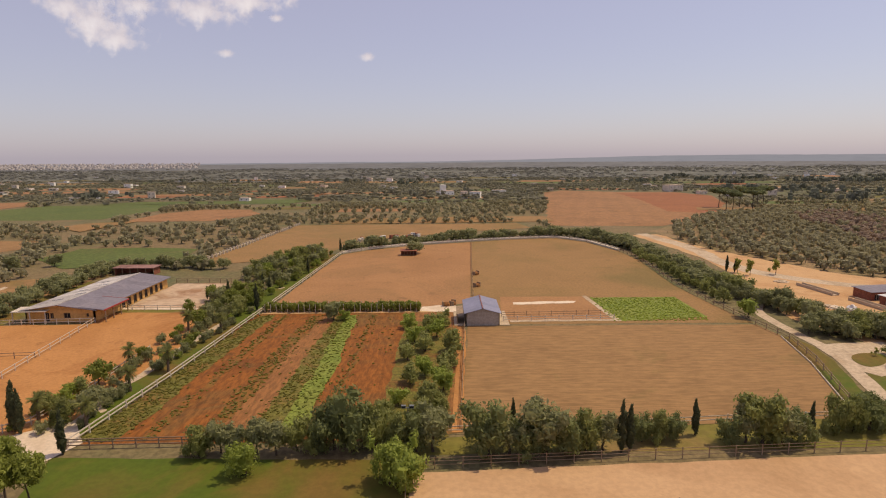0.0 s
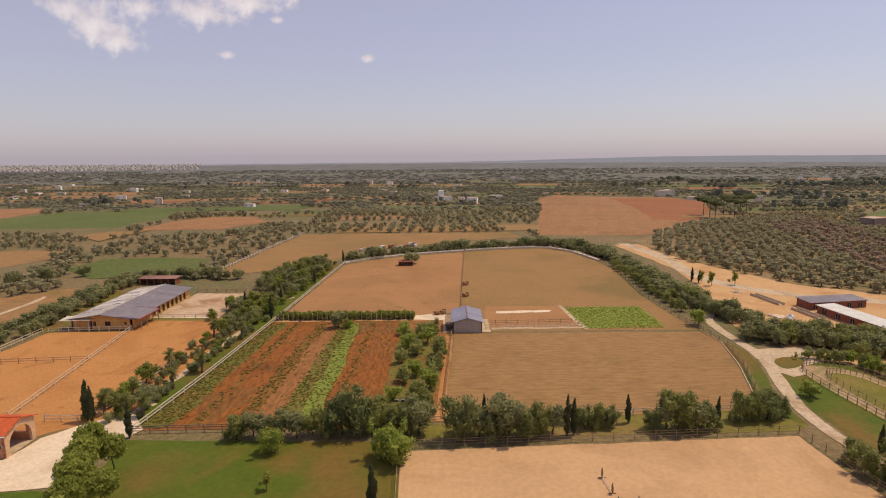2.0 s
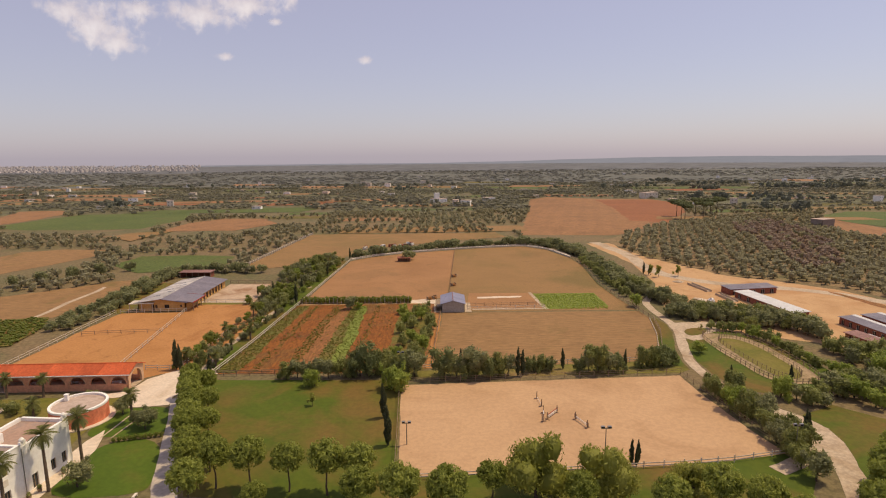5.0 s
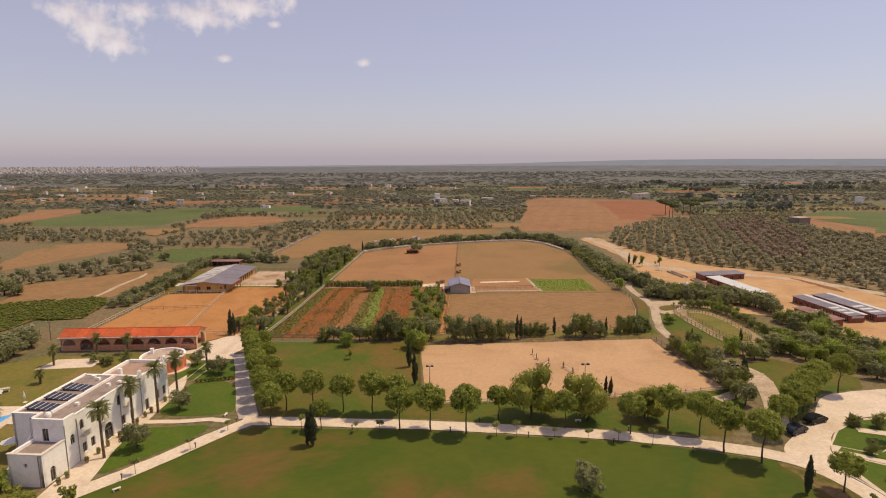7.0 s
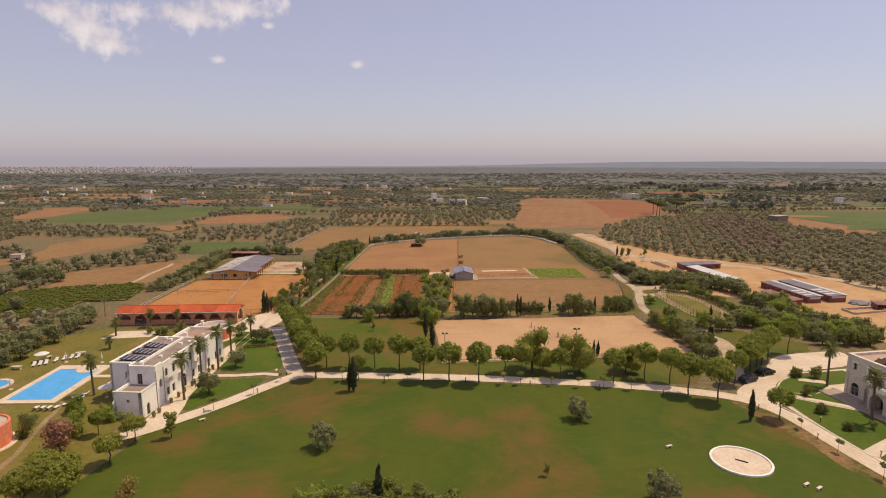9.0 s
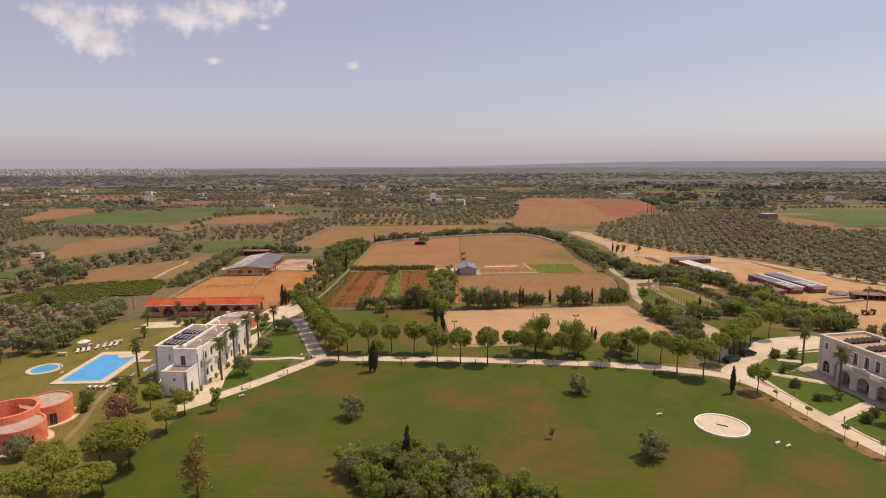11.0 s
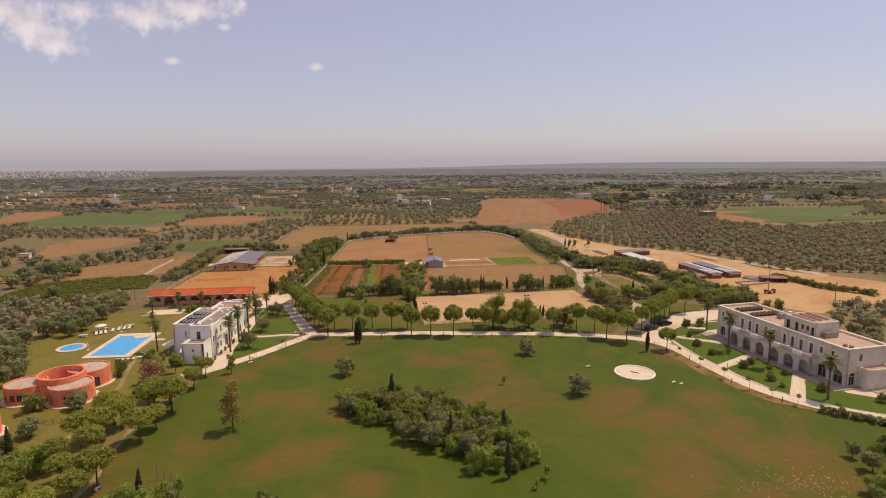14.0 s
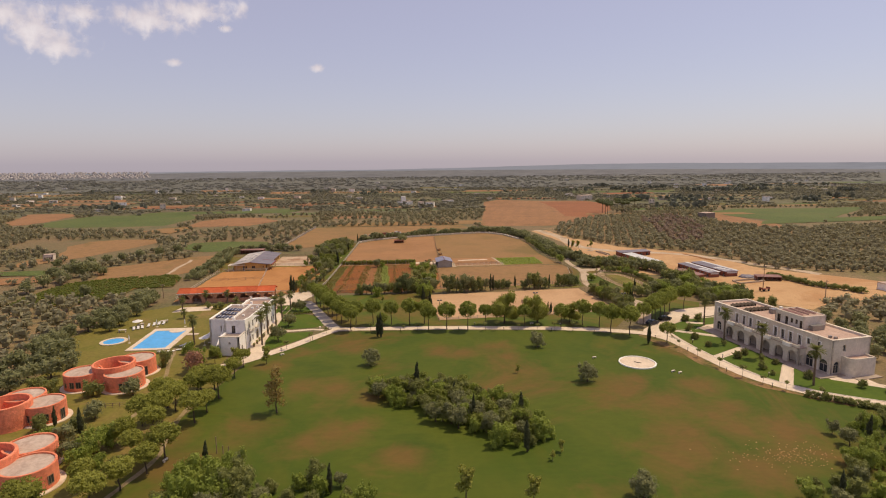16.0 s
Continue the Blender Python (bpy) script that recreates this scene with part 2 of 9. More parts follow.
M = dict(
    earth=surface("dry_earth", [(0.128, 0.112, 0.048), (0.172, 0.132, 0.060), (0.205, 0.140, 0.068), (0.135, 0.118, 0.050)], 0.012, 0.9, 0.35, patch=(0.120, 0.118, 0.048), patch_scale=0.02),
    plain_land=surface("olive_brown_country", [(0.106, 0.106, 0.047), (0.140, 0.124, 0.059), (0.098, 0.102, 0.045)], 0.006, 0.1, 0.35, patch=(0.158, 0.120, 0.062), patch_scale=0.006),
    # Distance haze is put into these two ground colours, greyer towards the horizon.
    far_land=surface("hazed_green_country", [(0.116, 0.116, 0.092), (0.138, 0.132, 0.106), (0.110, 0.112, 0.088)], 0.002, 0.03, 0.3, patch=(0.148, 0.132, 0.104), patch_scale=0.003, spots=(0.092, 0.096, 0.072), spots_scale=0.015, spots_from=0.50),
    rim_land=surface("hazed_grey_country", [(0.112, 0.113, 0.113), (0.142, 0.140, 0.140), (0.120, 0.121, 0.120)], 0.002, 0.012, 0.35, patch=(0.156, 0.148, 0.144), patch_scale=0.003, spots=(0.094, 0.098, 0.097), spots_scale=0.008, spots_from=0.52),
    townwall=surface("pinkish_grey_walls", [(0.29, 0.262, 0.260), (0.44, 0.400, 0.395)], 0.012, 0.1, 0.4),
    straw=surface("mown_straw", [(0.232, 0.128, 0.050), (0.285, 0.160, 0.064), (0.252, 0.138, 0.053)], 0.05, 1.5, 0.24, patch=(0.190, 0.130, 0.042), patch_scale=0.05, patch_from=0.56, drawn=5.0, turn=3, stripe=(0.19, 0.035, 91), spots=(0.195, 0.110, 0.043), spots_scale=0.28, spots_from=0.60),
    straw_red=surface("dry_reddish_field", [(0.285, 0.142, 0.056), (0.345, 0.176, 0.072), (0.305, 0.152, 0.060)], 0.03, 1.6, 0.18, patch=(0.255, 0.138, 0.055), patch_scale=0.03, spots=(0.20, 0.105, 0.042), spots_scale=0.22, spots_from=0.57),
    straw_green=surface("dry_greenish_field", [(0.234, 0.134, 0.049), (0.284, 0.160, 0.060), (0.214, 0.132, 0.045)], 0.03, 1.6, 0.2, patch=(0.196, 0.130, 0.042), patch_scale=0.02, spots=(0.180, 0.106, 0.038), spots_scale=0.2, spots_from=0.58),
    redsoil=surface("red_ploughed_soil", [(0.160, 0.050, 0.008), (0.240, 0.082, 0.013), (0.200, 0.066, 0.010)], 0.10, 1.6, 0.40, patch=(0.165, 0.084, 0.022), patch_scale=0.08, bump=0.05, drawn=4.0, turn=84, spots=(0.115, 0.052, 0.012), spots_scale=0.35, spots_from=0.55),
    brownsoil=surface("brown_furrowed_soil", [(0.200, 0.078, 0.022), (0.265, 0.115, 0.036), (0.225, 0.092, 0.028)], 0.15, 1.8, 0.36, drawn=4.0, turn=84, bump=0.05, patch=(0.18, 0.105, 0.030), patch_scale=0.12, patch_from=0.54),
    drygrove=surface("dry_grove_floor", [(0.200, 0.142, 0.068), (0.260, 0.172, 0.084), (0.180, 0.136, 0.060)], 0.05, 0.9, 0.35, patch=(0.165, 0.136, 0.054), patch_scale=0.035),
    weeds=surface("weedy_ground", [(0.108, 0.108, 0.016), (0.150, 0.130, 0.024), (0.165, 0.098, 0.024)], 0.22, 1.6, 0.45, patch=(0.185, 0.082, 0.020), patch_scale=0.16, patch_from=0.52, bump=0.05),
    crop=surface("leafy_crop", [(0.135, 0.178, 0.022), (0.185, 0.215, 0.034), (0.165, 0.165, 0.028)], 0.15, 1.4, 0.35, bump=0.1),
    sand=surface("raked_sand", [(0.440, 0.266, 0.140), (0.510, 0.316, 0.170), (0.470, 0.286, 0.152)], 0.04, 1.2, 0.10, patch=(0.415, 0.246, 0.126), patch_scale=0.05, bump=0.02, spots=(0.41, 0.240, 0.122), spots_scale=0.5, spots_from=0.60),
    palesand=surface("pale_gravel_sand", [(0.40, 0.295, 0.195), (0.50, 0.385, 0.270), (0.44, 0.325, 0.218)], 0.09, 1.2, 0.22, patch=(0.33, 0.225, 0.130), patch_scale=0.09, patch_from=0.52),
    orangesand=surface("orange_paddock_earth", [(0.36, 0.158, 0.046), (0.44, 0.205, 0.066), (0.39, 0.175, 0.052)], 0.05, 1.8, 0.14, patch=(0.27, 0.100, 0.026), patch_scale=0.05, patch_from=0.54, spots=(0.25, 0.105, 0.034), spots_scale=0.30, spots_from=0.57),
    dirt=surface("pale_dirt", [(0.42, 0.238, 0.105), (0.52, 0.318, 0.155), (0.46, 0.265, 0.120)], 0.05, 2.4, 0.12, patch=(0.42, 0.22, 0.092), patch_scale=0.04, spots=(0.37, 0.200, 0.085), spots_scale=0.16, spots_from=0.54),
    gravel=surface("white_gravel", [(0.60, 0.475, 0.350), (0.69, 0.560, 0.425), (0.64, 0.510, 0.382)], 0.12, 1.6, 0.12, bump=0.02, patch=(0.57, 0.440, 0.312), patch_scale=0.12),
    greatlawn=surface("broad_lawn", [(0.045, 0.074, 0.003), (0.078, 0.096, 0.005), (0.056, 0.084, 0.003), (0.096, 0.097, 0.007)], 0.035, 0.9, 0.07, patch=(0.160, 0.084, 0.021), patch_scale=0.024, patch_from=0.53, bump=0.02, drawn=2.0,
                      worn=[(33, -37, 9), (40, -43, 9), (48, -57, 9), (55, -58, 8), (60, -70, 8), (36, -62, 7), (52, -36, 6), (42, -70, 8), (39, -31, 4), (29, -40, 6), (46, -51, 7), (38, -57, 7), (29, -67, 8), (52, -48, 5), (50, -66, 8), (56, -67, 6), (-5, -6, 6), (1, -9, 5), (-29, -50, 7), (-34, -53, 6), (-25, -48, 5), (-16, -60, 5), (-22, -34, 5), (-32, -29, 6), (-38, -28, 6), (-28, -2, 5),
                            (-45, -46, 7), (-56, -59, 8), (-61, -49, 8), (-52, -70, 10), (10, -5, 6), (12, -12, 5), (57, -2, 3), (-48, -13, 5)]),
    hallwall=surface("brick_coloured_plaster", [(0.56, 0.265, 0.150), (0.65, 0.325, 0.190)], 0.3, 1.8, 0.2, 0.85),
    peach=surface("peach_plaster", [(0.55, 0.34, 0.20), (0.63, 0.41, 0.26)], 0.3, 1.8, 0.15, 0.85),
    lawn=surface("lawn", [(0.046, 0.080, 0.003), (0.084, 0.108, 0.006), (0.058, 0.092, 0.004)], 0.05, 1.0, 0.12, patch=(0.165, 0.098, 0.022), patch_scale=0.030, patch_from=0.46, bump=0.02,
                 worn=[(-38, 52, 6), (-38, 44, 6), (-13, 54, 5), (-20, 56, 4), (-12, 46, 5), (-36, 34, 5), (-8, 40, 6), (-11, 32, 6), (-15, 36, 8), (-10, 48, 7), (-38, 26, 5), (-35, 38, 6), (-25, 29, 6)]),
    greenlawn=surface("watered_lawn", [(0.058, 0.098, 0.005), (0.090, 0.130, 0.008)], 0.1, 1.2, 0.14, bump=0.02, patch=(0.105, 0.112, 0.012), patch_scale=0.10, patch_from=0.55),
    drylawn=surface("dry_lawn", [(0.116, 0.120, 0.014), (0.184, 0.150, 0.029), (0.138, 0.134, 0.017)], 0.06, 1.0, 0.18, patch=(0.245, 0.156, 0.055), patch_scale=0.05, patch_from=0.53, bump=0.02),
    farred=surface("far_red_field", [(0.235, 0.086, 0.032), (0.295, 0.115, 0.044)], 0.02, 0.6, 0.25, patch=(0.34, 0.17, 0.068), patch_scale=0.016, patch_from=0.62),
    shedwall=surface("grey_cement_render", [(0.36, 0.310, 0.255), (0.44, 0.385, 0.320)], 0.3, 2.0, 0.18),
    baresoil=surface("bare_brown_soil", [(0.205, 0.118, 0.046), (0.275, 0.158, 0.066), (0.165, 0.116, 0.036)], 0.2, 1.4, 0.3, patch=(0.092, 0.090, 0.014), patch_scale=0.14, patch_from=0.44, spots=(0.34, 0.22, 0.12), spots_scale=0.5, spots_from=0.62),
    housedeck=surface("grey_pink_roof_paving", [(0.270, 0.205, 0.172), (0.350, 0.275, 0.235)], 0.25, 1.5, 0.14, patch=(0.245, 0.180, 0.150), patch_scale=0.25),
    tantrack=surface("worn_tan_track", [(0.25, 0.180, 0.085), (0.33, 0.245, 0.130)], 0.15, 1.4, 0.25, patch=(0.17, 0.140, 0.045), patch_scale=0.2, patch_from=0.52),
    ringsand=surface("trodden_ring_sand", [(0.30, 0.205, 0.105), (0.38, 0.270, 0.155)], 0.15, 1.4, 0.25, patch=(0.15, 0.135, 0.030), patch_scale=0.16, patch_from=0.50),
    reardeck=surface("reddish_brown_roof_paving", [(0.36, 0.225, 0.160), (0.44, 0.285, 0.205)], 0.3, 1.8, 0.15, 0.85, patch=(0.33, 0.235, 0.185), patch_scale=0.3),
    # Pine shade painted in: gravel greyed, pale patches where sun gets through.
    driveway=surface("shade_dappled_drive", [(0.40, 0.335, 0.270), (0.50, 0.420, 0.340)], 0.2, 1.6, 0.15, patch=(0.62, 0.50, 0.385), patch_scale=0.22, patch_from=0.55),
    weedysoil=surface("thinly_weedy_soil", [(0.150, 0.088, 0.018), (0.205, 0.084, 0.016), (0.140, 0.098, 0.020)], 0.25, 1.6, 0.40, patch=(0.205, 0.072, 0.012), patch_scale=0.16, patch_from=0.50, bump=0.05, drawn=4.0, turn=84),
    ruin=surface("weathered_grey_stone", [(0.20, 0.165, 0.135), (0.28, 0.235, 0.195)], 0.3, 2.0, 0.2),
    farorange=surface("far_orange_field", [(0.235, 0.118, 0.048), (0.300, 0.152, 0.064), (0.250, 0.122, 0.046)], 0.012, 0.5, 0.25, stripe=(0.025, 0.04, 15), spots=(0.185, 0.100, 0.042), spots_scale=0.05, spots_from=0.54),
    fargreen=surface("far_green_field", [(0.082, 0.112, 0.022), (0.118, 0.138, 0.031)], 0.02, 0.7, 0.35, patch=(0.135, 0.118, 0.038), patch_scale=0.03, patch_from=0.56, stripe=(0.12, 0.1, 60)),
    white=surface("weathered_whitewash", [(0.86, 0.81, 0.73), (0.91, 0.87, 0.80), (0.88, 0.84, 0.765)], 0.25, 1.5, 0.06, 0.85, patch=(0.81, 0.755, 0.675), patch_scale=0.3),
    stone=surface("cream_limestone", [(0.62, 0.535, 0.425), (0.72, 0.63, 0.515), (0.67, 0.58, 0.465)], 0.2, 1.6, 0.10, 0.9, patch=(0.60, 0.51, 0.40), patch_scale=0.22, bump=0.01),
    pinkdeck=surface("pink_roof_paving", [(0.44, 0.295, 0.225), (0.53, 0.375, 0.295)], 0.2, 1.5, 0.16, patch=(0.40, 0.26, 0.20), patch_scale=0.25),
    paving=surface("terrace_paving", [(0.36, 0.28, 0.22), (0.45, 0.36, 0.285)], 0.3, 2.0, 0.14, patch=(0.32, 0.245, 0.19), patch_scale=0.3),
    roofdeck=surface("pale_roof_paving", [(0.44, 0.325, 0.255), (0.54, 0.42, 0.34)], 0.2, 1.5, 0.16, patch=(0.40, 0.285, 0.22), patch_scale=0.25),
    terracotta=surface("terracotta_tiles", [(0.46, 0.085, 0.026), (0.58, 0.125, 0.040)], 0.3, 2.0, 0.2, 0.8, random_amount=0.14),
    villa=surface("salmon_plaster", [(0.70, 0.210, 0.105), (0.80, 0.265, 0.142), (0.75, 0.235, 0.120)], 0.25, 1.6, 0.16, 0.85, patch=(0.63, 0.18, 0.09), patch_scale=0.4),
    ochre=surface("ochre_plaster", [(0.56, 0.32, 0.105), (0.64, 0.38, 0.135)], 0.3, 1.5, 0.16, 0.9),
    brick=surface("red_boarding", [(0.22, 0.075, 0.045), (0.30, 0.11, 0.065)], 0.4, 2.0, 0.25, 0.85),
    rustroof=surface("rusty_roof_sheets", [(0.23, 0.115, 0.095), (0.30, 0.16, 0.135)], 0.3, 1.6, 0.3, 0.7, random_amount=0.15),
    greyroof=surface("grey_roof_sheets", [(0.150, 0.130, 0.155), (0.195, 0.172, 0.200), (0.165, 0.145, 0.170)], 0.12, 1.2, 0.16, 0.6, patch=(0.215, 0.185, 0.205), patch_scale=0.14, random_amount=0.08),
    paleroof=surface("pale_patched_roof", [(0.43, 0.385, 0.355), (0.55, 0.495, 0.460)], 0.3, 1.4, 0.2, 0.75, patch=(0.31, 0.265, 0.255), patch_scale=0.25, random_amount=0.2),
    courtsand=surface("trampled_court_sand", [(0.40, 0.270, 0.165), (0.50, 0.36, 0.245), (0.44, 0.300, 0.190)], 0.08, 1.4, 0.2, patch=(0.30, 0.165, 0.085), patch_scale=0.10, patch_from=0.47, drawn=3.0),
    whiteroof=plain("white_metal_roof", (0.62, 0.60, 0.57), 0.5),
    blueroof=surface("blue_grey_metal_roof", [(0.20, 0.195, 0.27), (0.25, 0.24, 0.32)], 0.4, 1.4, 0.1, 0.45, random_amount=0.1),
    wood=surface("weathered_timber", [(0.24, 0.165, 0.10), (0.36, 0.255, 0.165)], 0.8, 3.0, 0.3, 0.85),
    palewood=surface("pale_painted_timber", [(0.52, 0.44, 0.35), (0.64, 0.56, 0.46)], 0.8, 3.0, 0.2, 0.8),
    bark=surface("tree_bark", [(0.07, 0.05, 0.035), (0.13, 0.095, 0.065)], 1.5, 6.0, 0.4, 0.95),
    palmbark=surface("palm_bark", [(0.12, 0.085, 0.055), (0.20, 0.14, 0.09)], 2.0, 6.0, 0.4, 0.95),
    dark=plain("shaded_opening", (0.03, 0.026, 0.022), 0.9),
    glass=glass("window_glass"),
    solar=glass("solar_panel", (0.02, 0.02, 0.035)),
    metal=plain("galvanised_metal", (0.32, 0.31, 0.30), 0.4, 0.8),
    pool=plain("pool_tiles", (0.09, 0.40, 0.80), 0.35, 0.0, 0.06, 1.0),
    cloth=plain("white_canvas", (0.75, 0.72, 0.68), 0.9),
    bluecar=plain("dark_blue_car_paint", (0.03, 0.035, 0.06), 0.2, 0.3, 0.03),
    blackcar=plain("black_car_paint", (0.02, 0.02, 0.022), 0.2, 0.3, 0.03),
    tyre=plain("tyre_rubber", (0.02, 0.02, 0.02), 0.9),
    redpaint=plain("red_paint", (0.35, 0.05, 0.035), 0.6),
    pine=foliage("pine_needles", (0.228, 0.256, 0.046), (0.390, 0.415, 0.088)),
    yellowpine=foliage("young_pine_needles", (0.264, 0.275, 0.048), (0.440, 0.436, 0.092)),
    cypress=foliage("cypress_foliage", (0.070, 0.080, 0.040), (0.135, 0.145, 0.066), 0.6),
    olive=foliage("olive_leaves", (0.215, 0.222, 0.096), (0.368, 0.362, 0.170)),
    # Grove leaves pale and grey with distance: aerial haze put into the colours.
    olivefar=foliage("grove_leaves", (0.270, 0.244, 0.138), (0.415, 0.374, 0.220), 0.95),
    olivepale=foliage("haze_paled_grove_leaves", (0.235, 0.220, 0.146), (0.345, 0.320, 0.226), 0.95),
    olivegrey=foliage("haze_greyed_leaves", (0.245, 0.236, 0.196), (0.325, 0.310, 0.262), 0.95),
    greyplum=foliage("greyish_brown_twigs", (0.300, 0.222, 0.158), (0.410, 0.306, 0.222), 0.95),
    # Lightened and blued to paint the haze over distant woods.
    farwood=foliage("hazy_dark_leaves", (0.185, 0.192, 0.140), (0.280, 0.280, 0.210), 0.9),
    lettuce=foliage("leafy_vegetables", (0.245, 0.300, 0.030), (0.400, 0.450, 0.070), 0.9),
    darkpine=foliage("dark_pine_needles", (0.120, 0.138, 0.058), (0.200, 0.212, 0.092)),
    broad=foliage("broad_leaves", (0.200, 0.212, 0.062), (0.365, 0.372, 0.122)),
    evergreen=foliage("evergreen_leaves", (0.155, 0.178, 0.066), (0.285, 0.302, 0.112)),
    bright=foliage("bright_green_leaves", (0.240, 0.290, 0.048), (0.400, 0.446, 0.096)),
    yellow=foliage("yellow_green_leaves", (0.270, 0.280, 0.048), (0.420, 0.405, 0.094)),
    rust=foliage("rust_red_leaves", (0.350, 0.185, 0.110), (0.500, 0.280, 0.175)),
    brownleaf=foliage("brownish_leaves", (0.300, 0.218, 0.064), (0.460, 0.335, 0.120)),
    weedleaf=foliage("weed_leaves", (0.178, 0.162, 0.033), (0.300, 0.264, 0.060), 0.9),
    lushcrop=foliage("lush_crop_leaves", (0.165, 0.190, 0.028), (0.250, 0.264, 0.046), 0.9),
    vine=foliage("vine_leaves", (0.165, 0.192, 0.034), (0.310, 0.325, 0.068)),
    frond=foliage("palm_fronds", (0.155, 0.165, 0.050), (0.290, 0.285, 0.096)),
)

# ---- geometry helpers ----


def ground_z(y):
    s = np.maximum(0.0, np.asarray(y, float) - 230.0)
    return -14.0 * s * s / (s * s + 400.0**2)


class Geo:
    """Collects vertices and faces of one part."""

    def __init__(self):
        self.v, self.f, self.weld = [], [], False

    def add(self, vs, fs):
        n = len(self.v)
        self.v += [tuple(p) for p in vs]
        self.f += [tuple(i + n for i in f) for f in fs]
        return self

    def box(self, x0, y0, z0, x1, y1, z1):
        return self.prism([(x0, y0), (x1, y0), (x1, y1), (x0, y1)], z0, z1)

    def prism(self, poly, z0, z1):
        k = len(poly)
        vs = [(*p, z0) for p in poly] + [(*p, z1) for p in poly]
        return self.add(vs, [tuple(range(k))[::-1], tuple(range(k, 2 * k))] + [(i, (i + 1) % k, (i + 1) % k + k, i + k) for i in range(k)])

    def slab(self, quad, thick):
        """A sloping plate: four corners of its top, and its thickness downwards."""
        vs = [tuple(p) for p in quad] + [(p[0], p[1], p[2] - thick) for p in quad]
        return self.add(vs, [(0, 1, 2, 3), (7, 6, 5, 4)] + [(i, i + 4, (i + 1) % 4 + 4, (i + 1) % 4) for i in range(4)])

    def tube(self, p0, p1, r0, r1, n=7, cap=True):
        p0, p1 = Vector(p0), Vector(p1)
        q = (p1 - p0).to_track_quat("Z", "Y")
        vs = [p + q @ Vector((math.cos(a) * r, math.sin(a) * r, 0)) for p, r in ((p0, r0), (p1, r1)) for a in np.linspace(0, 2 * math.pi, n, endpoint=False)]
        return self.add(vs, [(i, (i + 1) % n, (i + 1) % n + n, i + n) for i in range(n)] + ([tuple(range(n, 2 * n)), tuple(range(n))[::-1]] if cap else []))

    def lathe(self, cx, cy, prof, n=32, a0=0.0, a1=2 * math.pi):
        full = a1 - a0 > 6.28
        m = n if full else n + 1
        vs = [(cx + r * math.cos(a0 + (a1 - a0) * i / n), cy + r * math.sin(a0 + (a1 - a0) * i / n), z) for r, z in prof for i in range(m)]
        fs = [(j * m + i, j * m + (i + 1) % m, (j + 1) * m + (i + 1) % m, (j + 1) * m + i) for j in range(len(prof) - 1) for i in range(n if full else n)]
        return self.add(vs, fs)

    def wall(self, p0, p1, z0, z1, thick, openings=()):
        """A wall from p0 to p1 (outer face on its right-hand side is p0-p1), with openings (u0, u1, sill, top, arched) cut through."""
        self.weld = True
        d = Vector((p1[0] - p0[0], p1[1] - p0[1]))
        length = d.length
        d /= length
        n = Vector((-d.y, d.x)) * thick

        def piece(u0, u1, zb0, zb1, zt):
            vs = []
            for off in (Vector((0, 0)), n):
                for u, z in ((u0, zb0), (u1, zb1), (u1, zt), (u0, zt)):
                    vs.append((p0[0] + d.x * u + off.x, p0[1] + d.y * u + off.y, z))
            self.add(vs, [(0, 1, 2, 3), (7, 6, 5, 4), (0, 4, 5, 1), (1, 5, 6, 2), (2, 6, 7, 3), (3, 7, 4, 0)])

        u = 0.0
        for u0, u1, sill, top, arched in sorted(openings):
            if u0 > u:
                piece(u, u0, z0, z0, z1)
            if sill > z0:
                piece(u0, u1, z0, z0, sill)
            if arched:
                r, c, k = (u1 - u0) / 2, (u0 + u1) / 2, 8
                for i in range(k):
                    a, b = math.pi * (1 - i / k), math.pi * (1 - (i + 1) / k)
                    piece(c + r * math.cos(a), c + r * math.cos(b), top - r + r * math.sin(a), top - r + r * math.sin(b), z1)
            else:
                piece(u0, u1, top, top, z1)
            u = u1
        if u < length:
            piece(u, length, z0, z0, z1)
        return self

    def mesh(self, name):
        me = bpy.data.meshes.new(name)
        me.from_pydata(self.v, [], self.f)
        if self.weld:
            bm = bmesh.new()
            bm.from_mesh(me)
            bmesh.ops.remove_doubles(bm, verts=bm.verts, dist=0.002)
            bm.to_mesh(me)
            bm.free()
        me.update()
        return me


def fast_mesh(name, v, f):
    """A mesh from arrays of places and of faces that all have as many corners."""
    me = bpy.data.meshes.new(name)
    f = np.asarray(f, np.int32)
    me.vertices.add(len(v))
    me.vertices.foreach_set("co", np.asarray(v, np.float32).ravel())
    me.loops.add(f.size)
    me.loops.foreach_set("vertex_index", f.ravel())
    me.polygons.add(len(f))
    me.polygons.foreach_set("loop_start", np.arange(len(f), dtype=np.int32) * f.shape[1])
    me.update(calc_edges=True)
    return me


def thing(name, m, label, category, group="", kind=""):
    """An Empty at the base of a thing that parents its parts, whose places are told from it."""
    ob = new(name)
    ob.empty_display_size = 0.5
    ob.matrix_basis = m
    return tagged(ob, label, category, group, kind)


def part(name, data, material, parent=None, label="", m=None, smooth=False):
    """Links a Geo or a mesh as one object under a thing or a part."""
    me = data.mesh(name) if isinstance(data, Geo) else data
    if material and not me.materials:
        me.materials.append(M[material])
    if smooth:
        me.polygons.foreach_set("use_smooth", [True] * len(me.polygons))
    ob = new(name, me)
    ob.parent = parent
    if m is not None:
        ob.matrix_basis = m
    if label:
        ob["label"] = label
    return ob


UNIT = {}


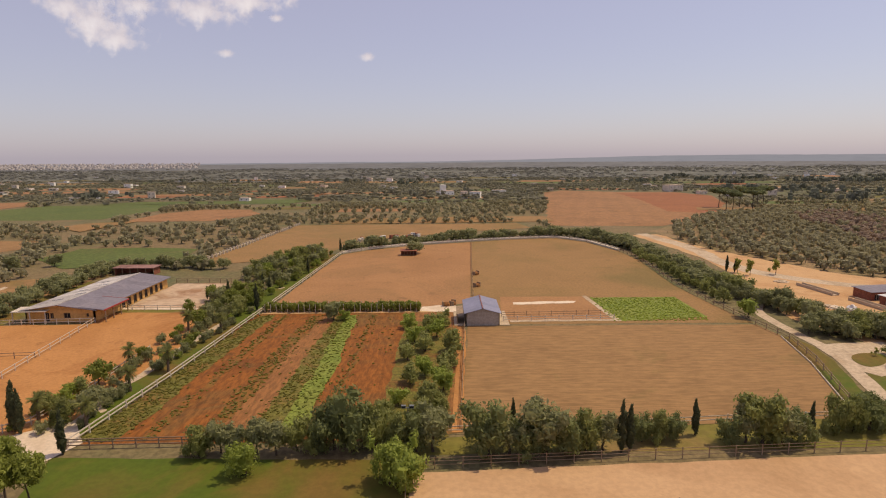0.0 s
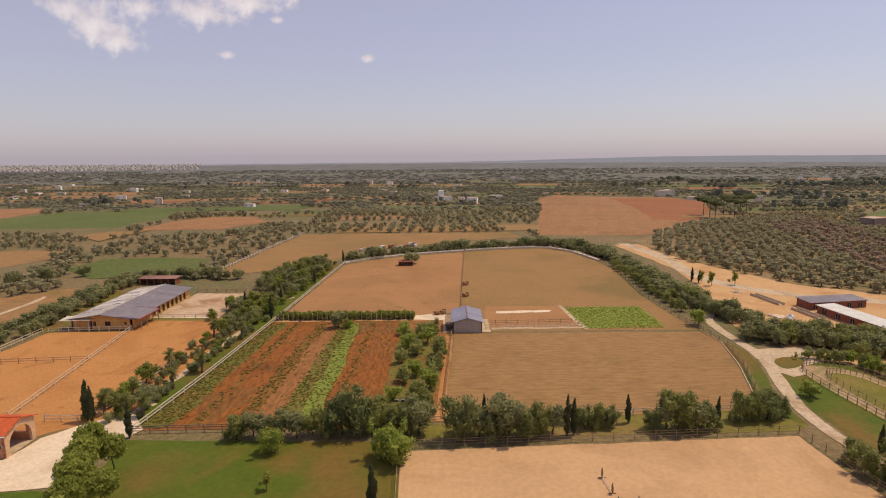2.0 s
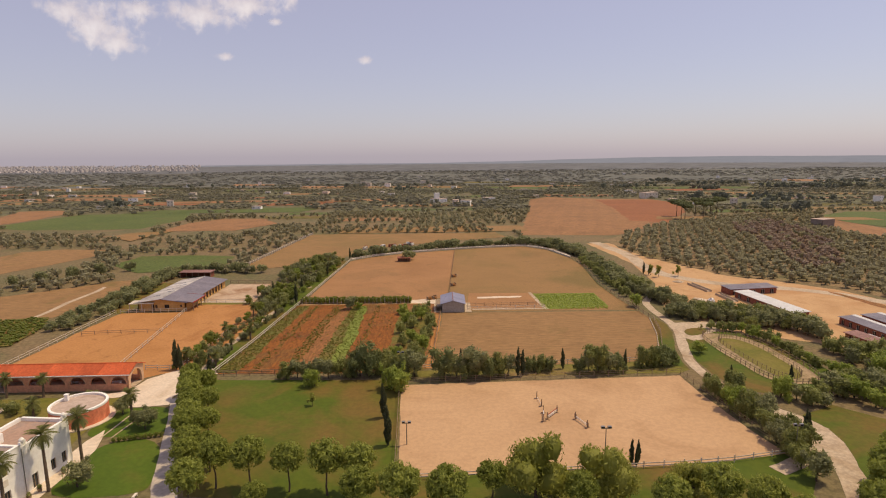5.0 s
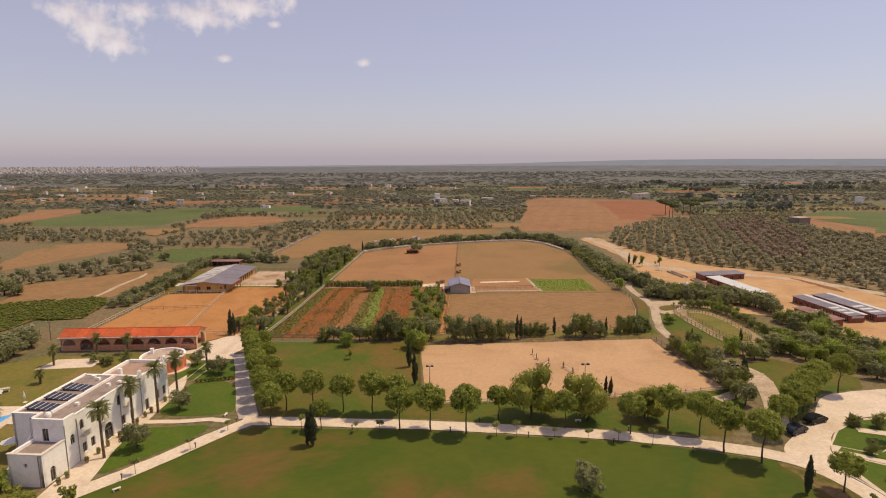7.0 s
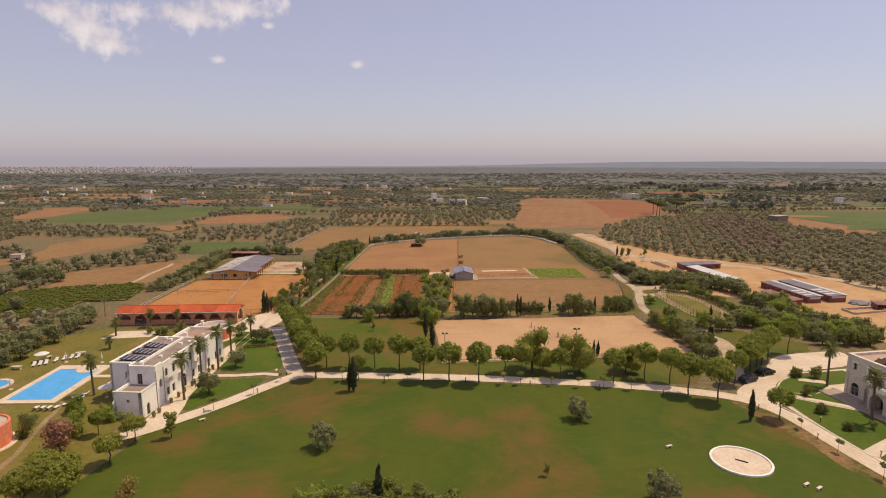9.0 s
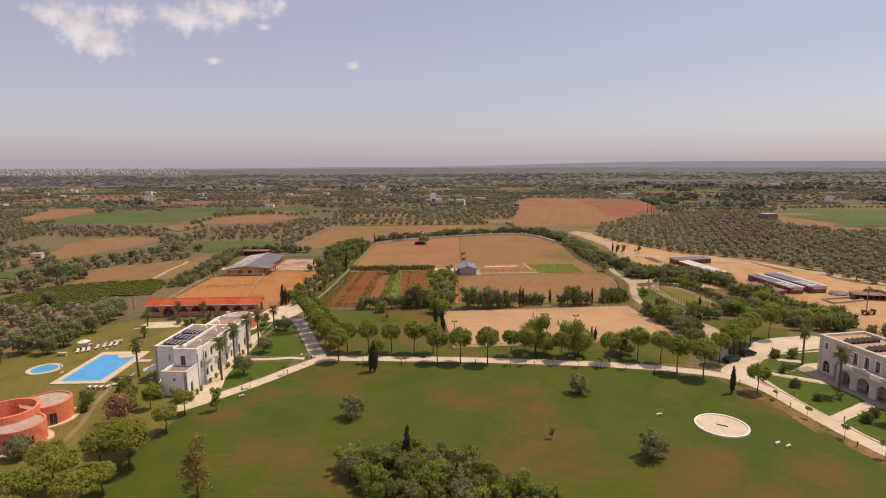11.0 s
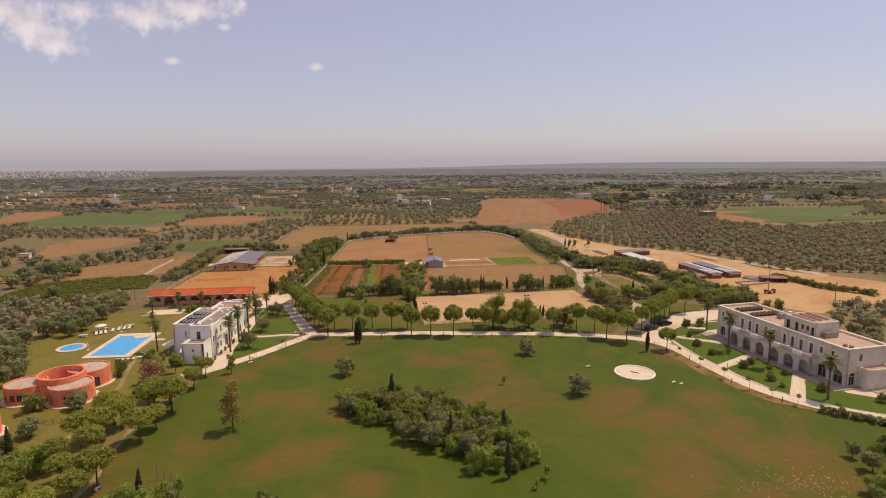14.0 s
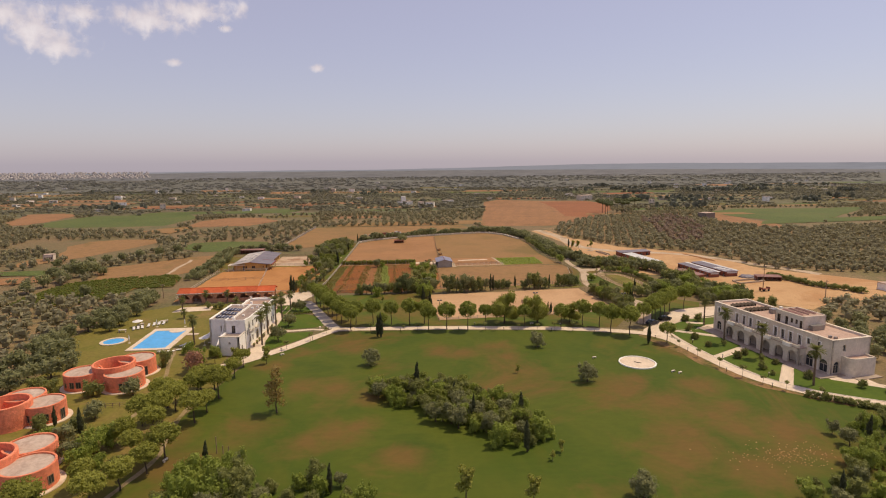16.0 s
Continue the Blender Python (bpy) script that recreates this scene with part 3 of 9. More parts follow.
def bar(name, p0, p1, w, h, material, parent=None, label=""):
    """A straight bar from p0 to p1 (the middle of its section), on a mesh that all bars of a material share."""
    if (material, name) not in UNIT:
        me = Geo().box(-0.5, -0.5, -0.5, 0.5, 0.5, 0.5).mesh(name)
        bm = bmesh.new()
        bm.from_mesh(me)
        bm.to_mesh(me)
        bm.free()
        me.materials.append(M[material])
        UNIT[material, name] = me
    p0, p1 = Vector(p0), Vector(p1)
    d = p1 - p0
    x = d.normalized()
    up = Vector((0, 0, 1)) if abs(x.z) < 0.9 else Vector((0, 1, 0))
    y = up.cross(x).normalized()
    z = x.cross(y)
    m = Matrix((x * d.length, y * w, z * h)).transposed().to_4x4()
    m.translation = (p0 + p1) / 2
    ob = part(name, UNIT[material, name], None, parent, label, m)
    return ob


def along(points, step):
    """Places every step metres on a line of points, with the last one."""
    out = []
    for (x0, y0), (x1, y1) in zip(points, points[1:]):
        k = max(1, round(math.hypot(x1 - x0, y1 - y0) / step))
        out += [(x0 + (x1 - x0) * i / k, y0 + (y1 - y0) * i / k) for i in range(k)]
    return out + [tuple(points[-1])]


def smooth_line(points, rounds=2, closed=False):
    """Rounds the corners of a line of points."""
    for _ in range(rounds):
        out = []
        pairs = list(zip(points, points[1:] + points[:1])) if closed else list(zip(points, points[1:]))
        for a, b in pairs:
            out += [(a[0] * 0.75 + b[0] * 0.25, a[1] * 0.75 + b[1] * 0.25), (a[0] * 0.25 + b[0] * 0.75, a[1] * 0.25 + b[1] * 0.75)]
        points = out if closed else [points[0]] + out + [points[-1]]
    return points


def ragged(poly, step, amount, seed=0):
    """The outline of a patch of ground with an uneven edge."""
    out = []
    for (x, y) in along(list(poly) + [poly[0]], step)[:-1]:
        n = noise.noise_vector(Vector((x * 0.31, y * 0.31, seed * 7.3)))
        n2 = noise.noise_vector(Vector((x * 0.07, y * 0.07, seed * 3.1)))
        out.append((x + (n.x + n2.x) * amount, y + (n.y + n2.y) * amount))
    return out


def patch(name, poly, material, z, label, category, edge=0.25, step=2.0, round_corners=False):
    """A flat piece of the ground, laid on the sheet, that follows its fall."""
    if round_corners:
        poly = smooth_line(list(poly), 2, True)
    if edge:
        poly = ragged(poly, step, edge, len(name))
    bm = bmesh.new()
    bm.faces.new([bm.verts.new((x, y, 0)) for x, y in poly])
    bm.normal_update()
    ys = [p[1] for p in poly]
    if max(ys) > 232:
        for y in np.arange(max(230, min(ys) + 5), max(ys), 15.0):
            bmesh.ops.bisect_plane(bm, geom=bm.verts[:] + bm.edges[:] + bm.faces[:], plane_co=(0, y, 0), plane_no=(0, 1, 0))
    bmesh.ops.triangulate(bm, faces=bm.faces[:])
    for v in bm.verts:
        v.co.z = float(ground_z(v.co.y)) + z
    me = bpy.data.meshes.new(name)
    bm.to_mesh(me)
    bm.free()
    for p in me.polygons:
        if p.normal.z < 0:
            p.flip()
    me.materials.append(M[material])
    return tagged(new(name, me), label, category, kind="structure")


def ribbon(points, width):
    """The outline of a path of a width along a line of points."""
    left, right = [], []
    for i, p in enumerate(points):
        a, b = points[max(0, i - 1)], points[min(len(points) - 1, i + 1)]
        d = Vector((b[0] - a[0], b[1] - a[1])).normalized()
        left.append((p[0] - d.y * width / 2, p[1] + d.x * width / 2))
        right.append((p[0] + d.y * width / 2, p[1] - d.x * width / 2))
    return right + left[::-1]


def inside(poly, x, y):
    hit = False
    for (x0, y0), (x1, y1) in zip(poly, list(poly[1:]) + [poly[0]]):
        if (y0 > y) != (y1 > y) and x < (x1 - x0) * (y - y0) / (y1 - y0) + x0:
            hit = not hit
    return hit

# ---- ground ----
def ground_sheet():
    xs = np.unique(np.concatenate([np.linspace(-420, 420, 57), np.sign(np.linspace(-1, 1, 61)) * (420 + 3600 * np.abs(np.linspace(-1, 1, 61)) ** 2)]))
    ys = np.unique(np.concatenate([np.linspace(-900, -150, 8), np.linspace(-150, 700, 60), 700 + 3560 * np.linspace(0, 1, 46) ** 1.6]))
    gx, gy = np.meshgrid(xs, ys)
    gz = ground_z(gy)
    v = np.stack([gx, gy, gz], -1).reshape(-1, 3)
    a = np.arange(len(ys) - 1)[:, None] * len(xs) + np.arange(len(xs) - 1)[None]
    a = a.ravel()
    me = fast_mesh("ground", v, np.stack([a, a + 1, a + 1 + len(xs), a + len(xs)], -1))
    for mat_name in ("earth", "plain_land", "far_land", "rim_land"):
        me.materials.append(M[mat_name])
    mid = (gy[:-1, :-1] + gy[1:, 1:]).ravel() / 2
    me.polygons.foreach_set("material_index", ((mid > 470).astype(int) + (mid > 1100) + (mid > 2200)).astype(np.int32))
    me.polygons.foreach_set("use_smooth", [True] * len(me.polygons))
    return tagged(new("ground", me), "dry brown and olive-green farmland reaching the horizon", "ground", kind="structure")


ground_sheet()

NORTH_EDGE = [(-37.5, 204), (-29, 213), (-12, 223), (12, 232), (28, 237), (49, 241), (60, 229), (66, 206), (67.3, 188), (65.2, 165), (64, 150), (64.8, 130), (66, 114), (67, 104), (64.3, 92), (58.8, 76.5), (56.5, 71)]
FENCE_L = [(-47, 65), (-44.8, 87), (-43.2, 110), (-41.6, 135), (-37.5, 204)]
ARENA = [(-3.9, 58.7), (57.0, 62.4), (57.4, 52.0), (58.8, 38.0), (60.8, 29.6), (50.6, 27.6), (42.4, 26.6), (16.3, 24.9), (-2.2, 23.6)]
PATH_A = smooth_line([(-36, 17.5), (-20, 16.6), (0, 14.9), (18, 12.6), (36, 9.8), (48, 6.2), (54.5, 3.8), (59.4, 0.6), (62, -6), (62.9, -14.5), (64.2, -24), (66.5, -33), (70, -39), (74.5, -44.2), (83, -49.6), (97, -58), (130, -79)])
PATH_B = smooth_line([(-33, 18.5), (-38.5, 12.6), (-45, 3.2), (-51.5, -3.8), (-56, -8.5), (-60.5, -11.5)])
DRIVE = [(-48.8, 53.5), (-46.6, 48.5), (-42.2, 36.8), (-36.9, 22.4), (-35.2, 18.6)]
ROAD = smooth_line([(72, 37), (66, 48), (63, 58), (62.7, 64.5), (62.9, 70.5), (64.6, 77.5), (67.4, 86), (69.6, 92.5), (70.9, 98.5), (70.6, 106.5), (70.6, 117), (71.6, 124), (76, 131)])

# fields of the estate
patch("field_straw", [(2.4, 68.5), (5.0, 114.3), (66, 114), (67, 104), (64.3, 92), (58.8, 76.5), (56, 71.5), (30, 69.6)], "straw", 0.03, "mown straw field with brown stubble stripes", "field")
patch("field_north_west", [(-41.8, 129.5), (-5, 129.5), (6.4, 133), (12, 231), (-12, 222), (-29, 212), (-37.3, 203)], "straw_red", 0.03, "bare reddish-tan paddock of dry trampled earth", "field")
patch("field_north_east", [(5.2, 115.5), (6.4, 133), (12, 231), (28, 236), (49, 240), (59, 228), (65.5, 206), (66.8, 188), (64.7, 165), (63.5, 150), (64.5, 130), (66, 115.2)], "straw_green", 0.035, "dry yellow-green pasture in front of a tree belt", "field")
patch("field_pad", [(12.8, 117.2), (14.4, 139), (35.8, 138.6), (37.3, 117.8)], "straw_red", 0.06, "small rectangle of bare reddish soil beside the shed", "field")
patch("field_vegetables", [(36.8, 137.2), (37.7, 116.9), (58.6, 119.6), (58.4, 137.6)], "crop", 0.06, "bright green leafy vegetable patch", "field")
patch("field_crops", [(-46.4, 65.8), (-43.2, 124.3), (-8.6, 125), (-7.8, 65.8)], "redsoil", 0.03, "ploughed red soil with weedy crop rows", "field")
patch("field_orchard", [(-7.8, 65.8), (-8.6, 125), (4.4, 126), (4.6, 114.3), (2.0, 68)], "brownsoil", 0.04, "reddish-brown orchard soil under small fruit trees", "field")
patch("orchard_floor", [(-8.4, 66), (-8.8, 90), (-8.0, 118), (1.6, 117), (1.6, 100), (0.4, 67)], "weeds", 0.05, "dry weedy grass under small fruit trees", "ground", 0.8, 1.5)
patch("track_orchard", [(1.0, 68), (3.0, 112), (4.6, 112), (2.4, 68)], "orangesand", 0.07, "orange bare strip along a fence", "track")
# strips of the crop field: borders at its near and far end
STRIPS = [(-46.8, -42.0, -42.6, -38.8, "weeds"), (-38.9, -37.4, -36.4, -35.0, "weeds"), (-32.4, -30.0, -29.8, -26.8, "weeds"), (-30.0, -25.6, -26.8, -24.0, "brownsoil"), (-25.6, -22.0, -24.0, -22.0, "weeds"), (-22.0, -18.4, -22.0, -19.4, "crop"), (-16.9, -16.3, -15.9, -15.2, "weeds")]
for k, (x0, x1, x2, x3, mat_name) in enumerate(STRIPS):
    patch(f"crop_strip_{k + 1}", [(x0, 66.5), (x2, 123), (x3, 123), (x1, 66.5)], "weedysoil" if k in (1, 2, 6) else mat_name, 0.07,
          "weedy green crop strip between red furrows" if mat_name == "weeds" else "pale furrowed soil strip" if mat_name == "brownsoil" else "bright green low crop strip", "crop row", 0.9, 1.2)
patch("track_hedge", [(-42, 124.6), (-42, 128.6), (-6, 129.5), (4, 129), (4.4, 125.4), (-8, 125)], "dirt", 0.065, "pale dirt track along a hedge", "track")
patch("track_shed", [(-6, 126), (-5, 129.5), (2, 132), (5, 128), (5, 124), (0, 125.5)], "gravel", 0.075, "pale gravel apron beside the shed", "track", 0.6)
patch("track_pad", [(17, 131.2), (17, 133.4), (33, 134.2), (32, 132.2)], "gravel", 0.09, "pale strip of gravel on soil", "track", 0.7)
patch("track_pad_edge", [(35.2, 139), (36.3, 139), (38.6, 117), (37.2, 117)], "palesand", 0.095, "pale dusty edge of a soil plot", "track", 0.3)
patch("track_pad_south", [(14, 117.0), (14, 118.4), (38, 118.6), (38, 117.2)], "palesand", 0.085, "pale dusty edge of a soil plot", "track", 0.5)

# riding arena, lawns, paths
patch("arena", ARENA, "sand", 0.06, "riding arena of raked pale sand", "arena", 0.2, round_corners=False)
patch("lawn_upper", [(-47.5, 62.5), (-4.2, 61.5), (-2.6, 24), (16, 25.2), (50, 28), (60, 29.6), (62, 24), (51, 9.5), (36, 12.2), (0, 17.2), (-33, 19.8), (-43, 44)], "lawn", 0.03, "mown green lawn with worn brown patches", "lawn")
patch("lawn_verge", [(-4, 62.6), (-7, 66), (30, 69.6), (58, 71.6), (61, 66), (57.6, 63.8)], "drylawn", 0.025, "grassy verge under a row of trees", "lawn")
patch("lawn_road", [(56.5, 71), (58.4, 77), (63.3, 91.5), (66.6, 105.6), (68.4, 106), (69, 99.5), (67.8, 92.5), (65.4, 86), (62.6, 78), (60.8, 70), (60.6, 65.5)], "lawn", 0.05, "green grass verge beside a dirt road", "lawn", 0.3)
patch("lawn_great", [(-55, -9), (-46, 0), (-39, 10), (-33, 15), (0, 12.8), (36, 7.8), (47, 4), (54, 1.8), (58, -1), (60.3, -8), (61.3, -15), (62.6, -24), (65, -33.6), (69, -40.4), (73.6, -45.6), (84, -52), (120, -76), (120, -160), (-80, -160), (-66, -70), (-60, -40)], "greatlawn", 0.03, "large green lawn with brown worn patches", "lawn")
patch("lawn_west", [(-105, -100), (-66, -70), (-60, -40), (-55.5, -9), (-61, -10), (-60, 30), (-58, 54), (-96, 53), (-112, 40), (-112, 14), (-102, -10), (-110, -40)], "drylawn", 0.03, "dry grass lawn round pool and villas", "lawn", 0.8)
for k, poly in enumerate([[(-53.5, 15.5), (-48, 15.2), (-40.5, 16.2), (-43, 10), (-47, 5.2), (-52.5, -0.8), (-54.6, 3)], [(-53.2, 19.2), (-40, 20.2), (-38.8, 23), (-43.8, 36.4), (-52.0, 36.2), (-54.4, 32), (-54, 26)], [(-58.4, 37.2), (-59.4, 42.6), (-58.8, 45.8), (-57.6, 48.6), (-55.5, 49), (-49.6, 49.6), (-47.5, 46.5), (-43.7, 37.9), (-52.2, 37.4)]]):
    patch(f"lawn_house_{k + 1}", poly, "greenlawn", 0.045, "watered green lawn bed in front of the white house", "lawn", 0.2, round_corners=True)
for k, poly in enumerate([[(66.4, 6.6), (71, 11.4), (77, 15), (88, 16.6), (88, 10), (79, 8.5), (72, 3.4)], [(66.2, 4.6), (67.4, 5.8), (71.4, 3.2), (79, 7.2), (79.4, -2.6), (77.6, -2.6), (68.2, 4.0)], [(64.6, 1.6), (66.4, 2.8), (77.4, -4.8), (79.2, -5), (79.6, -11.2), (76, -12.4), (65.8, -18.0), (65, -12), (64.6, -6)],
                          [(66.6, -20.4), (76.8, -14.8), (80.2, -14.6), (80.4, -24.8), (79.0, -25.8), (70.6, -36.2), (68.8, -32), (67.0, -25)], [(72.6, -38.4), (81.2, -27.0), (82.4, -26.6), (83.5, -36.5), (91, -42), (100, -47), (97, -54), (83, -47), (76, -42)]]):
    patch(f"lawn_garden_{k + 1}", poly, "greenlawn", 0.06, "watered green garden lawn before the arcaded building", "lawn", 0.15)
patch("garden_paving", [(64.2, 3), (66.4, 7), (71, 12), (77, 15.6), (90, 17.6), (92, -40), (102, -46), (99, -56), (82.4, -47.8), (75.6, -42.8), (72, -38.6), (68.2, -32.8), (66, -24), (64.6, -12), (63.6, -2)], "gravel", 0.04, "pale stone paving round garden beds", "pavement", 0.1)
patch("soil_verge", [(60, -1), (61.6, -8), (62.2, -15), (63.4, -24), (65.4, -33), (69.2, -39.8), (74, -44.8), (80, -48.8), (78, -50.4), (72, -45.6), (66, -40), (62.3, -33), (60.4, -26), (58.6, -17), (57.4, -10.5), (55.6, -4), (54.6, 1.2)], "baresoil", 0.05, "worn brown soil beside the gravel path", "ground", 1.1, 1.2)
patch("path_main", ribbon(PATH_A, 3.4), "gravel", 0.10, "wide white gravel path with soft edges", "path", 0.18, 1.5)
patch("path_house", ribbon(PATH_B, 3.2), "gravel", 0.105, "curving white gravel path to the white house", "path", 0.15, 1.5)
patch("path_door", ribbon([(-56.5, 17.4), (-48, 17.3), (-42, 18.2), (-38.5, 17.4)], 1.5), "gravel", 0.075, "narrow pale footpath to the house door", "path", 0.08, 1.5)
patch("house_apron", [(-57.5, -9), (-52, -3.5), (-53.8, 8), (-53.4, 33), (-56, 40), (-57, 36)], "gravel", 0.07, "pale paved apron along the house front", "pavement", 0.2)
patch("drive", ribbon(DRIVE, 3.6), "driveway", 0.085, "pale gravel drive with pine shade painted in", "drive", 0.15, 1.5)
patch("yard", [(-66, 53), (-61, 54), (-58.4, 49.6), (-55.5, 49.2), (-49.3, 50.2), (-50.4, 54), (-48.6, 60), (-46, 66), (-50.5, 72), (-56, 68.5), (-60.5, 63.4), (-61.5, 57), (-66, 55)], "gravel", 0.08, "white gravel yard between hall and paddock", "yard", 0.4)
patch("forecourt", [(56.6, 4.8), (62, 9.8), (67.3, 13.4), (74.6, 22.7), (79, 26.4), (88, 28.4), (98, 29), (92, 19), (84, 17.4), (76.3, 15.6), (71, 12), (66.2, 6.7), (64.0, 2), (62.8, -3), (58, 1.4)], "gravel", 0.095, "white gravel forecourt for parking", "yard", 0.3, 1.5, True)
patch("path_side", ribbon(smooth_line([(61, 12), (66, 22), (70.5, 33), (71.5, 39.5), (66, 47)]), 3.6), "palesand", 0.06, "pale dirt track through shrubs", "track", 0.3)
patch("track_arena", ribbon(smooth_line([(56, 24.6), (61, 27.0), (64, 29.4), (67, 32.6), (71, 36.5)]), 2.6), "palesand", 0.07, "pale dirt track beside the sand arena", "track", 0.3, 1.5)
patch("lawn_east", [(62, 13.5), (68, 16), (74, 24), (79, 27.2), (89, 29.4), (92, 35), (84.8, 42), (80, 47), (72, 43), (66, 26)], "lawn", 0.045, "shaded green lawn beside trees", "lawn", 0.5)
patch("road", ribbon(ROAD, 2.4), "palesand", 0.08, "pale dusty farm road", "road", 0.25, 2.0)
patch("farmyard", [(84, 249), (90, 190), (86, 150), (76, 117), (82, 96), (100, 82), (114, 58), (108, 42), (114, 34), (119, 25), (125, 20), (133, 25), (142, 31), (158, 29), (180, 30), (196, 50), (157, 88), (152, 114), (146, 138), (135, 150), (116, 166), (102, 205), (96, 249)], "dirt", 0.05, "open farmyard of bare pale orange dirt", "yard", 1.5, 5)
patch("yard_track", ribbon(smooth_line([(90, 252), (96, 210), (92, 180), (97, 162), (110, 147), (128, 143), (146, 128), (158, 104), (172, 76)]), 6.0), "palesand", 0.075, "pale dusty track across the farmyard", "track", 1.2, 4.0)
patch("road_spur", [(68.8, 95), (72.5, 97.0), (80.7, 97.8), (85, 99.5), (83.4, 102), (72.4, 101.2), (69.5, 101)], "palesand", 0.085, "pale dusty farm road spur", "road", 0.25)
RING = smooth_line([(73.4, 88.0), (76.2, 91.4), (79.6, 91.3), (82.8, 89.8), (86.6, 84.8), (87.4, 74), (87.4, 63), (85.5, 57.6), (80, 56.8), (76, 58.8), (74.4, 63), (74.1, 70), (73.2, 78)], 2, True)
RING_IN = smooth_line([(76.6, 86.2), (79.5, 87.2), (82.2, 86), (84.3, 81), (84.7, 73), (84.5, 65), (83.4, 60.8), (80.4, 59.6), (78.4, 60.8), (77.2, 65), (76.6, 71.6), (76.2, 79.2)], 2, True)
patch("ring_grass", [(68.6, 86), (66, 77.5), (64.6, 70), (64.6, 62), (66, 55), (72, 52), (80, 53.5), (92, 57), (90.5, 80), (84.5, 93), (77, 92.5), (72, 88)], "lawn", 0.04, "green grass round the small riding track", "lawn", 0.4)
patch("ring_approach", [(68.4, 89), (70.5, 85.6), (73.6, 86.5), (76.5, 91), (82, 94), (81, 98.4), (71, 98)], "palesand", 0.06, "pale sandy approach to the riding ring", "track", 0.3)
patch("ring_island", smooth_line([(71.2, 94), (75, 96.4), (79, 96), (77.2, 92.6), (73.6, 89.6), (70.6, 89.4)], 2, True), "lawn", 0.1, "small green grass island between dirt tracks", "lawn", 0.15)
patch("ring_track", RING, "ringsand", 0.07, "oval sand track of a small riding ring", "track", 0.15)
patch("ring_infield", RING_IN, "drylawn", 0.1, "oval grass infield of a riding ring", "lawn", 0.1)
patch("yard_stain", smooth_line([(139.6, 137), (142, 135), (145.4, 122), (145.8, 112), (143.4, 111), (141.4, 122)], 2, True), "brownsoil", 0.09, "dark damp stain on the dirt farmyard", "ground", 0.8)

for k, (way, width) in enumerate([([(-77.5, 5), (-76.3, 0.3), (-74.2, -9.2), (-72, -17.7), (-71, -26), (-69.6, -33), (-70.2, -38), (-70.8, -42)], 1.0), ([(-60.2, -30), (-60.5, -38.3), (-60, -46.5), (-58.6, -54.3), (-59.6, -60), (-62, -68), (-65, -78)], 0.9)]):
    patch(f"track_villa_{k + 1}", ribbon(smooth_line(way), width), "tantrack", 0.06, "narrow worn dirt track through dry grass", "track", 0.3, 1.2)
for k, way in enumerate([[(-55.2, 37), (-54.9, 42), (-54.7, 47.6)], [(-53.3, 37), (-52.8, 42), (-52.4, 47)]]):
    patch(f"wheel_track_{k + 1}", ribbon(way, 0.3), "palesand", 0.075, "pale wheel track across a green lawn", "track", 0.05, 1.2)
# paddocks west of the crops
patch("hall_terrace", [(-93, 44), (-92, 50.5), (-81, 51.5), (-80.5, 45.5)], "gravel", 0.07, "pale paved terrace before the arched hall", "pavement", 0.1)
patch("paddock_west", [(-98, 60), (-62, 64), (-51.5, 72), (-49.5, 100), (-53, 126.5), (-77, 127), (-77, 117.6), (-96, 117), (-97.5, 100)], "orangesand", 0.045, "paddock of bare orange earth", "paddock", 0.5)
patch("paddock_grass", [(-76.5, 126.6), (-77, 129.6), (-52, 129), (-51, 126)], "drylawn", 0.06, "narrow grass strip beside a paddock", "lawn", 0.3)
patch("sand_court", [(-76.6, 129.2), (-76.6, 157), (-61, 156.6), (-58.4, 128.8)], "courtsand", 0.07, "pale trampled sand court beside the stable", "paddock", 0.3)
patch("court_kerb", [(-77, 129.4), (-77, 130.6), (-58.6, 130), (-58.6, 128.8)], "gravel", 0.10, "pale concrete strip at the edge of a sand court", "pavement", 0.1)
patch("palm_walk", ribbon([(-50.5, 66), (-49.5, 85), (-47.2, 110), (-46, 135), (-42, 204)], 6.5), "lawn", 0.035, "planted strip of grass along a fence", "ground", 0.6)
patch("gravel_bed_1", ribbon(smooth_line([(-51.6, 67), (-50.2, 74), (-51.4, 82), (-49.8, 90), (-50.6, 97), (-48.8, 105), (-49.2, 112), (-47.6, 120)]), 1.5), "palesand", 0.055, "winding pale gravel walk among shrubs", "path", 0.3, 1.2)
for k, (x, y) in enumerate([(-50.2, 72.4), (-49.4, 75.6), (-50.0, 82), (-50.8, 87), (-49.4, 93), (-48.9, 97), (-47.2, 118), (-46, 133), (-44.5, 150), (-45.4, 165), (-43.6, 184), (-50, 146), (-52, 158), (-49, 174), (-47.5, 184), (-48, 196)]):
    patch(f"gravel_bed_{k + 2}", smooth_line([(x + q * math.cos(a), y + 1.4 * q * math.sin(a)) for a, q in [(j * 0.9, 0.7 + 0.5 * math.sin(k * 2.3 + j * 1.9)) for j in range(7)]], 1, True), "palesand", 0.06, "pale gravel bed among shrubs", "ground", 0.3, 0.8)
patch("barn_lawn", [(-104, 117), (-96, 117), (-96, 160), (-104, 160)], "weeds", 0.05, "weedy green strip beside the stable", "ground", 0.6)

